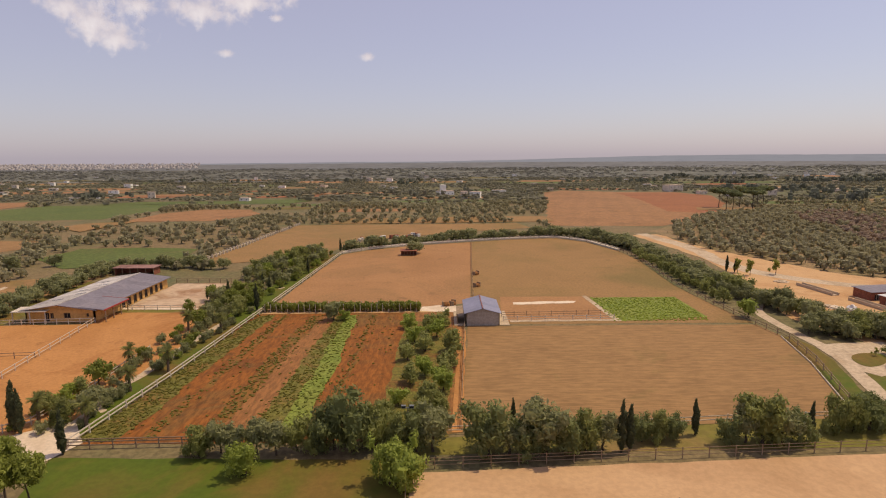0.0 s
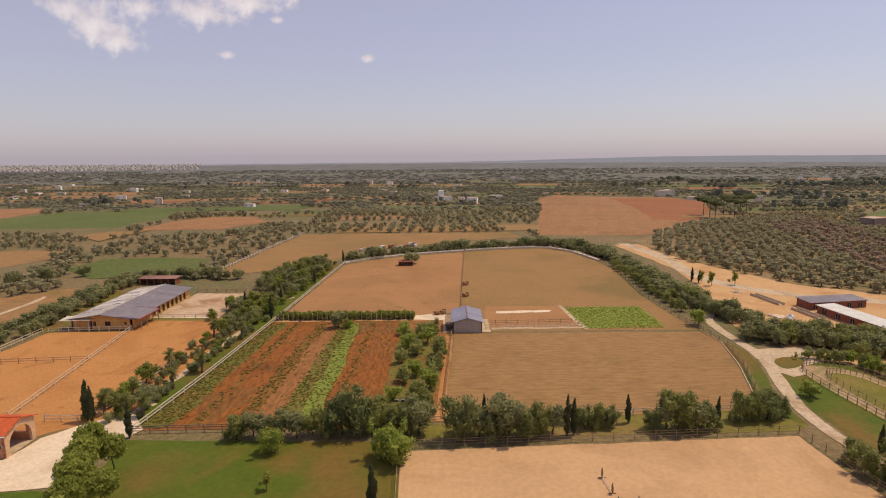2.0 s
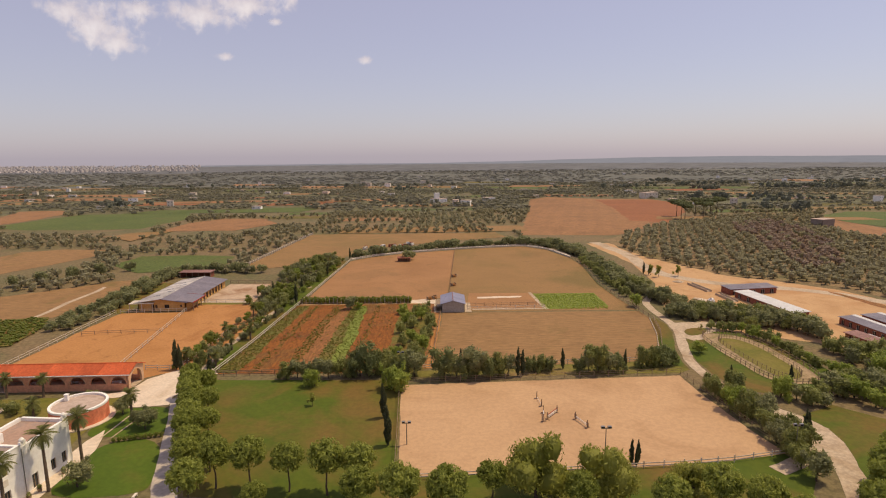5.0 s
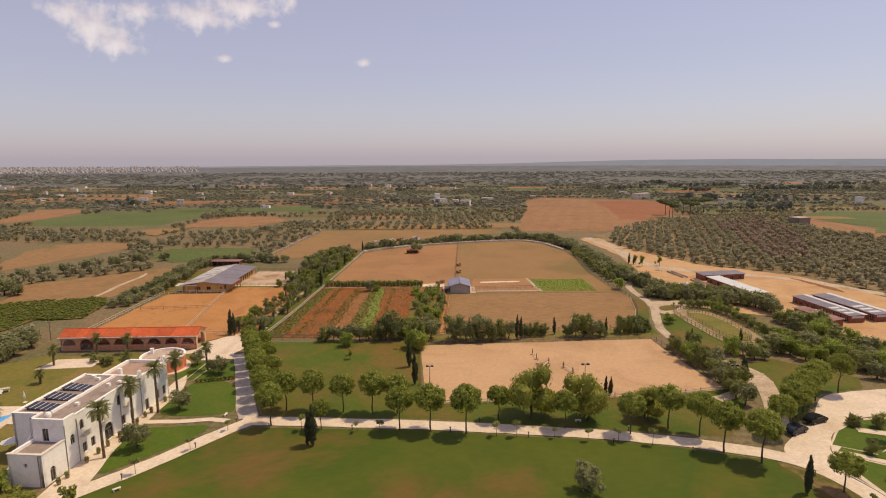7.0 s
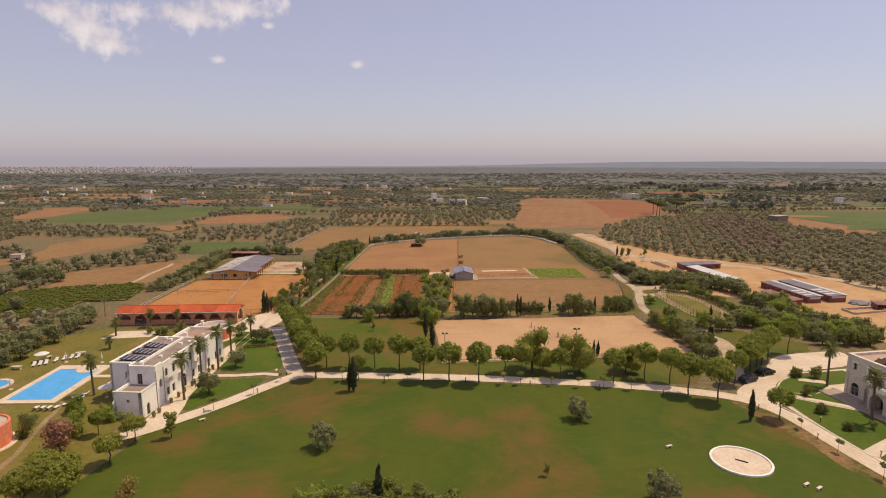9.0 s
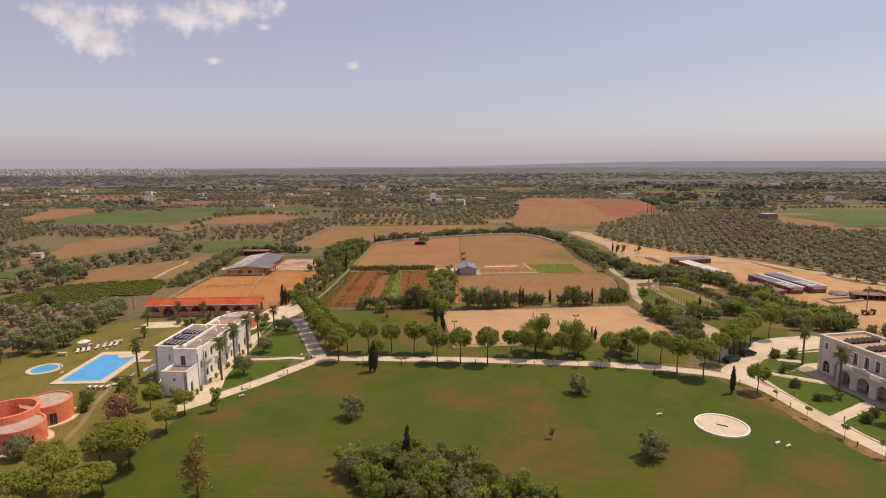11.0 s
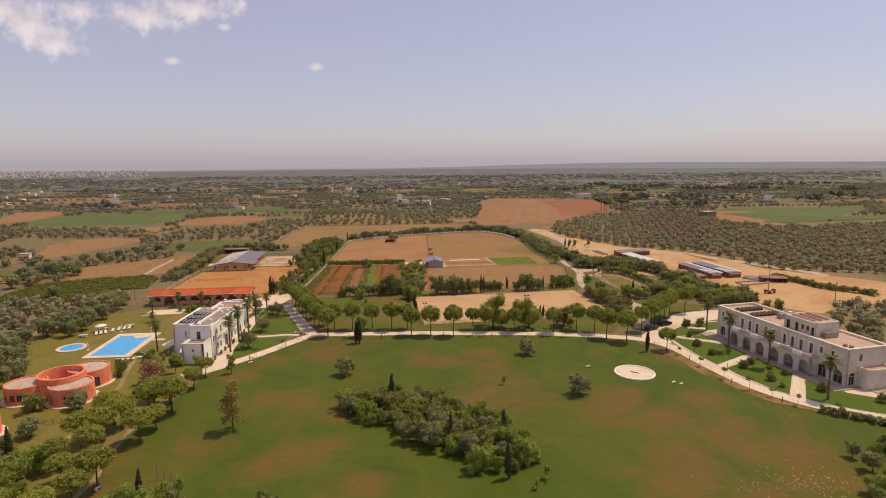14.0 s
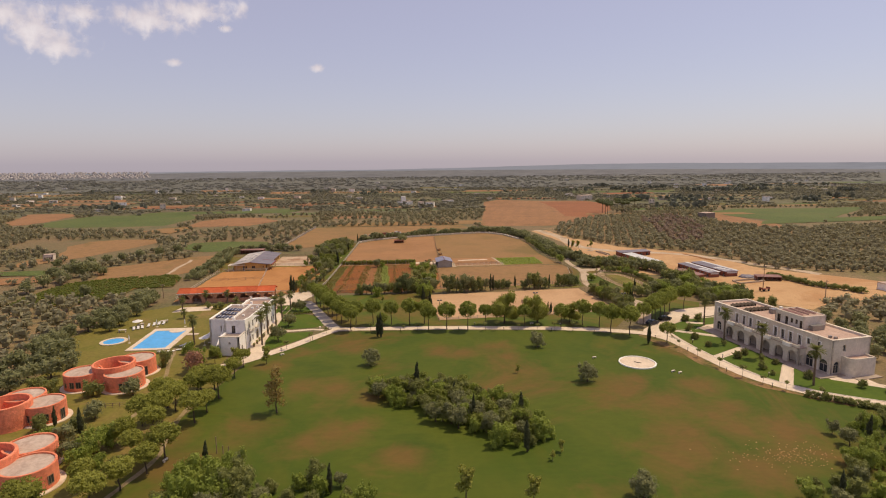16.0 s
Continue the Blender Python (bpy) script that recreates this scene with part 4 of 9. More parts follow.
# farmland around
FIELDS = [
    ("farfield_orange", [(53, 286), (112, 280), (169, 347), (222, 440), (270, 560), (262, 640), (205, 652), (148, 700), (117, 650), (88, 470)], "farorange"),
    ("farfield_red", [(148, 366), (170, 350), (222, 440), (268, 560), (262, 625), (194, 628), (176, 500)], "farred"),
    ("farfield_green_west", [(-327, 352), (-333, 426), (-330, 471), (-281, 477), (-237, 484), (-207, 420), (-207, 338), (-248, 334), (-285, 336)], "fargreen"),
    ("farfield_tan_west", [(-200, 172), (-217, 214), (-216, 236), (-198, 245), (-173, 241), (-168, 224), (-176, 198), (-183, 178), (-189, 164), (-203, 143), (-211, 146), (-211, 168)], "straw"),
    ("farfield_tan_near", [(-149, 105), (-160, 133), (-147, 143), (-126, 162), (-104, 170), (-104, 140), (-112, 117), (-119, 106), (-137, 104)], "straw"),
    ("farfield_track", [(-121.6, 108), (-123.6, 154), (-121.8, 154), (-119.8, 108)], "palesand"),
    ("farfield_triangle", [(-83, 182), (-76.5, 297), (12, 296), (40, 300), (44, 278), (10, 262), (-36, 238), (-44, 200)], "straw_green"),
    ("farfield_low_green", [(-146, 198), (-144, 220), (-122, 222), (-96, 218), (-94, 184), (-124, 180)], "fargreen"),
    ("farfield_orange_strip", [(-184, 322), (-190, 376), (-175, 413), (-140, 408), (-118, 366), (-135, 322)], "farorange"),
    ("farfield_orange_west", [(-357, 366), (-400, 470), (-426, 518), (-390, 529), (-356, 494), (-336, 404), (-336, 366)], "farorange"),
    ("farfield_green_east", [(297, 384), (357, 427), (434, 410), (520, 430), (417, 343), (369, 303), (302, 288), (294, 328)], "fargreen"),
    ("farfield_orange_east", [(254, 318), (297, 369), (290, 300), (284, 252), (262, 222), (254, 262)], "farorange"),
    ("farfield_pale_east", [(330, 460), (360, 485), (520, 480), (470, 455)], "straw_green"),
    ("farfield_strip_north", [(130, 1000), (150, 1060), (300, 1040), (280, 990)], "farorange"),
    ("farfield_strip_far", [(-360, 620), (-370, 660), (-190, 690), (-190, 650)], "farorange"),
    ("farfield_green_north", [(330, 900), (350, 960), (560, 930), (540, 880)], "fargreen"),
    ("farfield_brown_north", [(-150, 640), (-140, 690), (-40, 690), (-60, 650)], "farorange"),
    ("farfield_tan_grove", [(170, 375), (210, 360), (330, 352), (330, 372), (240, 392), (180, 396)], "straw_green"),
    ("farfield_olive_strip", [(-60, 300), (-66, 330), (60, 336), (62, 305)], "straw_green"),
    ("farfield_grass_west", [(-300, 480), (-280, 520), (-120, 520), (-130, 478)], "fargreen"),
    ("farfield_far_west", [(-620, 700), (-600, 760), (-380, 760), (-400, 705)], "farorange"),
    ("farfield_vines", [(-156, 60), (-157, 86), (-155, 98), (-142, 105.5), (-117, 112), (-111, 104), (-108, 86), (-122, 84), (-124, 70), (-134, 58)], "weeds"),
    ("farfield_green_plot", [(272, 262), (290, 284), (318, 297), (369, 300), (440, 312), (430, 284), (363, 272), (303, 264)], "fargreen"),
    ("farfield_red_strip", [(-200, 97), (-212, 113), (-179, 115), (-168, 112.5), (-170, 102)], "farorange"),
    ("farfield_green_strip", [(-214, 119), (-222, 130), (-178, 130), (-179, 119)], "fargreen"),
    ("farfield_tan_bank", [(-205, 292), (-196, 315), (-176, 321), (-178, 272)], "straw_green"),
    ("farfield_west_soil", [(-220, 60), (-160, 58), (-104, 60), (-104, 5), (-108, -60), (-230, -60)], "drygrove"),
    ("farfield_east_soil", [(104, 44), (180, 24), (240, 10), (200, -60), (108, -50), (104, 10)], "drygrove"),
]
for name, poly, mat_name in FIELDS:
    col = {"fargreen": "green", "weeds": "weedy green", "farred": "ploughed red", "straw_green": "dry yellow-green", "brownsoil": "reddish-brown grove"}.get(mat_name, "bare orange-tan")
    patch(name, poly, mat_name, 0.02 if "soil" in name else 0.05 + 0.012 * FIELDS.index((name, poly, mat_name)), f"{col} field in the surrounding farmland", "field", 1.5, 8)


# narrow parcels of the far country: fields between the groves
EAST = [(99.6, 208), (109, 190), (114, 168), (130, 155), (149, 143), (156, 114), (159, 95), (164, 82), (168, 69), (186, 52), (250, 30), (330, 60), (330, 240), (262, 215), (250, 262), (252, 330), (216, 372), (190, 352), (160, 334), (112, 277), (98, 262)]
sr = random.Random(17)
PARCELS = []
for k in range(200):
    y = 340 * 8.6 ** sr.random()
    x = sr.uniform(-0.84, 0.96) * (y + 140)
    w, d, sl = (y + 100) * sr.uniform(0.05, 0.17), (y - 60) * sr.uniform(0.035, 0.085), sr.uniform(-0.25, 0.25)
    poly = [(x - w / 2, y - d / 2 - sl * w / 2), (x + w / 2, y - d / 2 + sl * w / 2), (x + w / 2 + sr.uniform(-0.3, 0.3) * d, y + d / 2 + sl * w / 2), (x - w / 2 + sr.uniform(-0.3, 0.3) * d, y + d / 2 - sl * w / 2)]
    if y > 1250 or inside(EAST, x, y) or any(abs(x - a) < (w + b) * 0.5 and abs(y - c) < (d + e) * 0.6 for a, c, b, e in PARCELS) or any(inside(p, *q) for n2, p, m2 in FIELDS for q in poly + [(x, y)]) or (60 < x < 280 and y < 700):
        continue
    PARCELS.append((x, y, w, d))
    mat_name, col = sr.choice([("fargreen", "green"), ("fargreen", "green"), ("straw_green", "dry yellow-green"), ("farorange", "bare orange-tan"), ("straw_red", "bare tan"), ("weeds", "weedy green"), ("farred", "ploughed reddish")])
    FIELDS.append((f"farfield_strip_{len(PARCELS) + 1}", poly, mat_name))
    patch(f"farfield_strip_{len(PARCELS) + 1}", poly, mat_name, 0.06 + 0.002 * len(PARCELS), f"narrow {col} field strip in far farmland", "field", 2.5, 25)
patch("grove_ground", EAST, "drygrove", 0.045, "dry tan grass under rows of olive trees", "field", 2.0, 8)

# ---- plants ----
def sphere_quads(k=3):
    """A ball of quads: unit places and faces."""
    g = np.linspace(-1, 1, k + 1)
    v, f = [], []
    for axis in range(3):
        for side in (-1, 1):
            n = len(v)
            for a in g:
                for b in g:
                    p = [0, 0, 0]
                    p[axis], p[(axis + 1) % 3], p[(axis + 2) % 3] = side, math.tan(a * 0.785), math.tan(b * 0.785)
                    v.append(p)
            f += [(n + i * (k + 1) + j, n + i * (k + 1) + j + 1, n + (i + 1) * (k + 1) + j + 1, n + (i + 1) * (k + 1) + j) for i in range(k) for j in range(k)]
    v = np.array(v, float)
    return v / np.linalg.norm(v, axis=1, keepdims=True), np.array(f)


def crown(r, lobes, leaves, size, core=0.78, up=0.0, ball=3, stretch=1.0, loose=1.0):
    """A crown of many small leaf clumps over uneven inner lobes (x, y, z, radius, radius upwards)."""
    bv, bf = sphere_quads(ball)
    vs, fs, n = [], [], 0
    for x, y, z, a, c in lobes:
        wob = 1 + r.normal(0, 0.10, (len(bv), 1))
        v = bv * wob * np.array([a, a, c]) * core + (x, y, z)
        vs.append(v)
        fs.append(bf + n)
        n += len(v)
    lob = np.array(lobes)
    w = lob[:, 3] * np.sqrt(lob[:, 3] * lob[:, 4])
    pick = r.choice(len(lob), leaves, p=w / w.sum())
    d = r.normal(size=(leaves, 3))
    d[:, 2] = d[:, 2] + 0.25
    d /= np.linalg.norm(d, axis=1, keepdims=True)
    rad = 1 + loose * r.uniform(-0.26, 0.20, (leaves, 1))
    p = lob[pick, :3] + d * rad * lob[pick][:, [3, 3, 4]]
    nrm = d + r.normal(0, 0.50, d.shape)
    nrm /= np.linalg.norm(nrm, axis=1, keepdims=True)
    t = np.cross(nrm, r.normal(size=d.shape))
    t[:, 2] += up
    t /= np.linalg.norm(t, axis=1, keepdims=True)
    b = np.cross(nrm, t)
    s = size * r.uniform(0.6, 1.35, (leaves, 1))
    bow = nrm * s * 0.25
    quad = np.stack([p - t * s * stretch - b * s * 0.2, p + b * s * 0.75 - bow, p + t * s * stretch + b * s * 0.2, p - b * s * 0.75 - bow], 1)
    vs.append(quad.reshape(-1, 3))
    fs.append(np.arange(leaves * 4).reshape(-1, 4) + n)
    return np.concatenate(vs), np.concatenate(fs)


def trunk(r, h, r0, lean=0.06, limbs=4, reach=0.3, spread=0.2):
    g = Geo()
    p, k = Vector((0, 0, -0.1)), 4
    for i in range(k):
        q = Vector((r.normal(0, lean) * h * 0.3, r.normal(0, lean) * h * 0.3, h * (i + 1) / k))
        g.tube(p, q, r0 * (1 - 0.55 * i / k), r0 * (1 - 0.55 * (i + 1) / k), 7, False)
        p = q
    for i in range(limbs):
        a = 2 * math.pi * (i + r.uniform(0, 0.6)) / max(1, limbs)
        g.tube(p * r.uniform(0.75, 1.0), p + Vector((math.cos(a) * spread * h, math.sin(a) * spread * h, reach * h * r.uniform(0.6, 1.1))), r0 * 0.42, r0 * 0.12, 5, False)
    return g


KINDS = {}


def tree_kind(key, name, label, category, mat_name, h, make, variants=3, group=""):
    """Makes the meshes of a few trees of a kind, h metres high; plant() sets and copies them."""
    KINDS[key] = (name, label, category, group, h, [])
    for k in range(variants):
        r = np.random.default_rng(hash_of(key) + k)
        tr, (cv, cf) = make(r, h)
        tme, cme = tr.mesh("trunk"), fast_mesh("crown", cv, cf)
        tme.materials.append(M["bark"])
        cme.materials.append(M[mat_name])
        KINDS[key][5].append((tme, cme))


def hash_of(text):
    return sum(ord(c) * (i + 3) for i, c in enumerate(text))


PLANTED = {}
pr = random.Random(11)


def plant(key, x, y, h=None, label="", wide=1.0):
    if key + "_fine" in KINDS and abs(x) < 75 and -75 < y < 75:
        key += "_fine"
    name, base_label, category, group, h0, meshes = KINDS[key]
    h = h or h0 * pr.uniform(0.85, 1.15)
    if key == "bush_fine":
        wide *= pr.uniform(0.72, 1.05)
    elif key == "cypress":
        wide *= pr.uniform(0.85, 1.05)
    s = h / h0
    m = pose(x, y, float(ground_z(y)), 0, 0, pr.uniform(0, 360)) @ Matrix.Diagonal((s * wide, s * wide * pr.uniform(0.92, 1.08), s, 1))
    v = pr.randrange(len(meshes))
    if (key, v) in PLANTED:
        ob = copy_thing(PLANTED[key, v], m)
        ob.scale = m.to_scale()
        if label:
            ob["label"] = label
        return ob
    ob = thing(name, Matrix(), base_label, category, group)
    part("trunk", meshes[v][0], None, ob, "brown bark trunk")
    part("crown", meshes[v][1], None, ob)
    ob.matrix_basis = m
    PLANTED[key, v] = ob
    if label:
        ob["label"] = label
    return ob


def make_pine(r, h):
    lobes = [(0, 0, h * 0.68, h * 0.245, h * 0.21)]
    for i in range(34):
        a, t = r.uniform(0, 6.28), r.uniform(-0.75, 1.0)
        q = math.sqrt(max(0.0, 1 - t * t))
        lobes.append((math.cos(a) * q * h * 0.235, math.sin(a) * q * h * 0.235, h * (0.68 + 0.20 * t), h * r.uniform(0.042, 0.075), h * r.uniform(0.04, 0.065)))
    return trunk(r, h * 0.58, h * 0.018, 0.05, 5, 0.30, 0.18), crown(r, lobes, 2700, h * 0.0165, 0.78, up=0.5, ball=1, stretch=1.9, loose=1.3)


def make_sparse(r, h):
    lobes = [(r.normal(0, 0.10) * h, r.normal(0, 0.10) * h, h * z, h * r.uniform(0.05, 0.10), h * r.uniform(0.06, 0.10)) for z in np.linspace(0.22, 0.94, 22)]
    return trunk(r, h * 0.75, h * 0.018, 0.05, 6, 0.15, 0.12), crown(r, lobes, 1100, h * 0.018, 0.25, ball=1, stretch=1.6, loose=1.6)


def make_low_olive(r, h):
    lobes = [(0, 0, h * 0.46, h * 0.40, h * 0.40)]
    for i in range(20):
        a, q = r.uniform(0, 6.28), 0.46 * h * r.uniform(0.3, 0.95)
        lobes.append((math.cos(a) * q, math.sin(a) * q, h * r.uniform(0.16, 0.80), h * r.uniform(0.09, 0.16), h * r.uniform(0.09, 0.16)))
    return trunk(r, h * 0.3, h * 0.04, 0.1, 4, 0.25, 0.2), crown(r, lobes, 1700, h * 0.023, 0.80, ball=1, stretch=1.6)


def make_cypress(r, h):
    lobes = []
    for i in range(9):
        f = (i + 0.5) / 9
        rad = h * 0.085 * min(1, f * 3.5 + 0.35) * (1 - max(0, f - 0.55) * 1.75)
        lobes.append((r.normal(0, 0.012) * h, r.normal(0, 0.012) * h, h * (0.06 + 0.88 * f), max(rad, h * 0.018), h * 0.085))
    return trunk(r, h * 0.12, h * 0.02, 0.0, 0), crown(r, lobes, 760, h * 0.020, 0.92, up=1.6, ball=2, stretch=1.8, loose=0.4)


def make_bush(r, h, wide=0.5, low=0.22, leaves=620, size=0.043):
    lobes = [(0, 0, h * 0.48, h * 0.38, h * 0.36)]
    for i in range(11):
        a, q = r.uniform(0, 6.28), wide * h * r.uniform(0.1, 0.85)
        c = h * r.uniform(0.13, 0.22)
        lobes.append((math.cos(a) * q, math.sin(a) * q, h * r.uniform(low, 0.80), h * r.uniform(0.14, 0.25), c))
    return trunk(r, h * 0.38, h * 0.035, 0.1, 3, 0.25, 0.2), crown(r, lobes, leaves, h * size, 0.8, ball=1)


def make_fine_bush(r, h):
    lobes = [(0, 0, h * 0.45, h * 0.36, h * 0.38)]
    for i in range(14):
        a, q = r.uniform(0, 6.28), 0.5 * h * r.uniform(0.2, 0.9)
        lobes.append((math.cos(a) * q, math.sin(a) * q, h * r.uniform(0.14, 0.84), h * r.uniform(0.10, 0.20), h * r.uniform(0.12, 0.24)))
    return trunk(r, h * 0.38, h * 0.035, 0.1, 3, 0.25, 0.2), crown(r, lobes, 1250, h * 0.028, 0.76, up=0.5, ball=1, stretch=1.7)


def make_fine_olive(r, h):
    lobes = [(0, 0, h * 0.52, h * 0.36, h * 0.32)]
    for i in range(12):
        a, q = r.uniform(0, 6.28), 0.46 * h * r.uniform(0.2, 0.9)
        lobes.append((math.cos(a) * q, math.sin(a) * q, h * r.uniform(0.30, 0.82), h * r.uniform(0.11, 0.2), h * r.uniform(0.10, 0.18)))
    return trunk(r, h * 0.4, h * 0.035, 0.1, 4, 0.25, 0.2), crown(r, lobes, 1100, h * 0.028, 0.76, ball=1, stretch=1.6)


def make_olive(r, h):
    return make_bush(r, h, 0.46, 0.30, 560, 0.042)


def make_willow(r, h):
    lobes = [(r.normal(0, 0.13) * h, r.normal(0, 0.13) * h, h * z, h * 0.22 * w, h * 0.2) for z, w in ((0.3, 1.1), (0.35, 1.2), (0.5, 1.2), (0.55, 1.0), (0.7, 0.9), (0.82, 0.7), (0.4, 1.2))]
    return trunk(r, h * 0.4, h * 0.03, 0.06, 4), crown(r, lobes, 2200, h * 0.021, 0.84, up=0.8, stretch=1.7)


def make_thin(r, h):
    lobes = [(r.normal(0, 0.09) * h, r.normal(0, 0.09) * h, h * z, h * r.uniform(0.09, 0.14), h * 0.12) for z in np.linspace(0.35, 0.9, 8)]
    return trunk(r, h * 0.6, h * 0.02, 0.05, 4, 0.3, 0.12), crown(r, lobes, 420, h * 0.045, 0.5)


def make_sapling(r, h):
    lobes = [(r.normal(0, 0.08) * h, r.normal(0, 0.08) * h, h * 0.85, h * 0.17, h * 0.12) for _ in range(3)]
    return trunk(r, h * 0.8, h * 0.018, 0.02, 3, 0.1, 0.1), crown(r, lobes, 130, h * 0.06, 0.6, ball=2)


def make_umbrella(r, h):
    lobes = [(math.cos(a) * q * h, math.sin(a) * q * h, h * r.uniform(0.8, 0.9), h * r.uniform(0.13, 0.19), h * 0.09) for a, q in [(r.uniform(0, 6.28), r.uniform(0.0, 0.40)) for _ in range(14)]]
    return trunk(r, h * 0.72, h * 0.022, 0.05, 5, 0.12, 0.25), crown(r, lobes, 700, h * 0.04, 0.8)


def make_spiky(r, h):
    lobes = [(0, 0, h * 0.3, h * 0.28, h * 0.25)]
    return Geo().tube((0, 0, -0.1), (0, 0, h * 0.4), h * 0.08, h * 0.05), crown(r, lobes, 170, h * 0.2, 0.7, up=1.2, ball=2, stretch=2.2)


tree_kind("pine", "stone_pine", "round-crowned green stone pine beside the path", "tree", "pine", 9.2, make_pine, 4, "pines along the paths")
tree_kind("youngpine", "stone_pine", "wide-crowned young pine on dry grass", "tree", "yellowpine", 9.2, make_pine, 3, "young pines by the villas")
tree_kind("cypress", "cypress", "slender dark green cypress", "tree", "cypress", 6.5, make_cypress, 3, "cypresses")
tree_kind("olive", "olive_tree", "grey-green olive tree on dry soil", "tree", "olive", 5.0, make_olive, 4, "olive trees")
tree_kind("lowolive", "olive_bush", "rounded grey-green olive bush on the lawn", "bush", "olive", 5.0, make_low_olive, 3, "olive bushes")
tree_kind("dark", "evergreen_tree", "dense dark evergreen tree beside the arena", "tree", "evergreen", 5.5, make_fine_bush, 3, "evergreen trees")
tree_kind("bush", "broadleaf_tree", "dense dark green broadleaf tree", "tree", "broad", 5.5, make_bush, 4, "broadleaf trees")
tree_kind("bright", "leafy_tree", "bright green leafy tree on grass", "tree", "bright", 5.2, make_bush, 3, "leafy trees")
tree_kind("olive_fine", "olive_tree", "grey-green olive tree on dry soil", "tree", "olive", 5.0, make_fine_olive, 3, "olive trees")
tree_kind("bush_fine", "broadleaf_tree", "dense dark green broadleaf tree", "tree", "broad", 5.5, make_fine_bush, 4, "broadleaf trees")
tree_kind("bright_fine", "leafy_tree", "bright green leafy tree on grass", "tree", "bright", 5.2, make_fine_bush, 2, "leafy trees")
tree_kind("willow", "drooping_tree", "full yellow-green tree with drooping twigs", "tree", "yellow", 8.0, make_willow, 2)
tree_kind("rust", "red_leaved_tree", "small rust-red leaved tree", "tree", "rust", 4.5, make_bush, 1)
tree_kind("brown", "sparse_tree", "sparse brownish tree standing on the lawn", "tree", "brownleaf", 8.0, make_sparse, 1)
tree_kind("thin", "young_tree", "thin young yellow-green tree", "tree", "yellow", 4.0, make_thin, 2)
tree_kind("sapling", "sapling", "small round-headed sapling beside the path", "sapling", "broad", 2.4, make_sapling, 2, "saplings along the path")
tree_kind("umbrella", "umbrella_pine", "tall umbrella pine with a flat crown", "tree", "darkpine", 14.0, make_umbrella, 3, "umbrella pines")
tree_kind("agave", "spiky_shrub", "low spiky garden shrub", "shrub", "frond", 1.8, make_spiky, 2, "garden shrubs")
tree_kind("vinebush", "shrub", "low rounded green shrub", "shrub", "vine", 1.6, make_bush, 3, "shrubs")


# palms: a trunk and arching fronds on one shared mesh
def frond_mesh(length):
    """An arching rib with narrow drooping leaflets on both sides."""
    def rib(f):
        return length * f * (1 - 0.18 * f), length * (0.46 * f - 0.60 * f * f)

    g, k = Geo(), 13
    for i in range(4):
        (x0, z0), (x1, z1) = rib(i / 4), rib((i + 1) / 4)
        g.add([(x0, -0.03, z0), (x1, -0.02, z1), (x1, 0.02, z1), (x0, 0.03, z0)], [(0, 1, 2, 3)])
    for i in range(k):
        f = 0.14 + 0.86 * i / (k - 1)
        x, z = rib(f)
        reach = length * (0.10 + 0.24 * math.sin(min(1.0, f * 0.9 + 0.08) * math.pi))
        for side in (-1, 1):
            g.add([(x - 0.026 * length, 0, z), (x + 0.034 * length, 0, z), (x + reach * 0.62, side * reach * 0.86, z - reach * 0.34)], [(0, 1, 2)])
    me = g.mesh("frond")
    me.materials.append(M["frond"])
    return me


FROND = frond_mesh(2.3)


def palm(x, y, h, thick=0.22):
    m = pose(x, y, 0, 0, 0, pr.uniform(0, 360))
    ob = thing("palm_tree", m, "palm tree with arching fronds on a bare trunk", "palm tree", "palm trees")
    th = h - 1.2
    g = Geo()
    for i in range(6):
        f0, f1 = i / 6, (i + 1) / 6
        g.tube((0.12 * math.sin(f0 * 2), 0, th * f0 - 0.1), (0.12 * math.sin(f1 * 2), 0, th * f1), thick * (1.2 - 0.35 * f0), thick * (1.0 - 0.3 * f0), 8, False)
    g.tube((0.11, 0, th - 0.25), (0.11, 0, th + 0.25), thick * 1.15, thick * 0.5, 8)
    part("trunk", g, "palmbark", ob, "brown fibrous palm trunk")
    s = min(1.0, 0.48 + h * 0.055)
    for i in range(38):
        tilt = -62 + 132 * ((i * 7) % 38) / 37 + pr.uniform(-6, 6)
        part("frond", FROND, None, ob, "", pose(0.11, 0, th + 0.1, 0, -tilt, i * 137.5) @ Matrix.Scale(s * pr.uniform(0.85, 1.1), 4))
    return ob


def scatter(poly, step, jitter, r):
    xs, ys = [p[0] for p in poly], [p[1] for p in poly]
    return [(x, y) for gy in np.arange(min(ys), max(ys), step) for gx in np.arange(min(xs), max(xs), step)
            for x, y in [(gx + r.uniform(-jitter, jitter), gy + r.uniform(-jitter, jitter))] if inside(poly, x, y)]

# ---- planting ----
# stone pines along the main path, the drive and by the villas
for x, y, h in [(-30, 15.4, 8.8), (-28.9, 21.6, 8.4), (-23.5, 20.8, 9.0), (-17.8, 20.6, 8.2), (-12, 19.6, 9.2), (-6.5, 13.4, 8.6), (-7.4, 19.8, 8.4), (-1, 12.8, 9.4), (5.3, 11.7, 9.6), (11.5, 16.8, 7.2), (23, 13.2, 7.6),
                (34, 11.0, 8.2), (41.4, 12.8, 8.8), (45.7, 10, 8.6), (47.2, 4.6, 9.4), (51.5, 1.2, 9.6), (59.4, 9.6, 8.2), (64.2, 13.6, 9.0), (66.6, 16.4, 9.2), (69.4, 18.8, 9.0), (71.8, 20.8, 9.6), (75.2, 23.8, 9.0), (82, 27.0, 9.0), (-20.6, 13.8, 6.2)]:
    plant("pine", x, y, h)
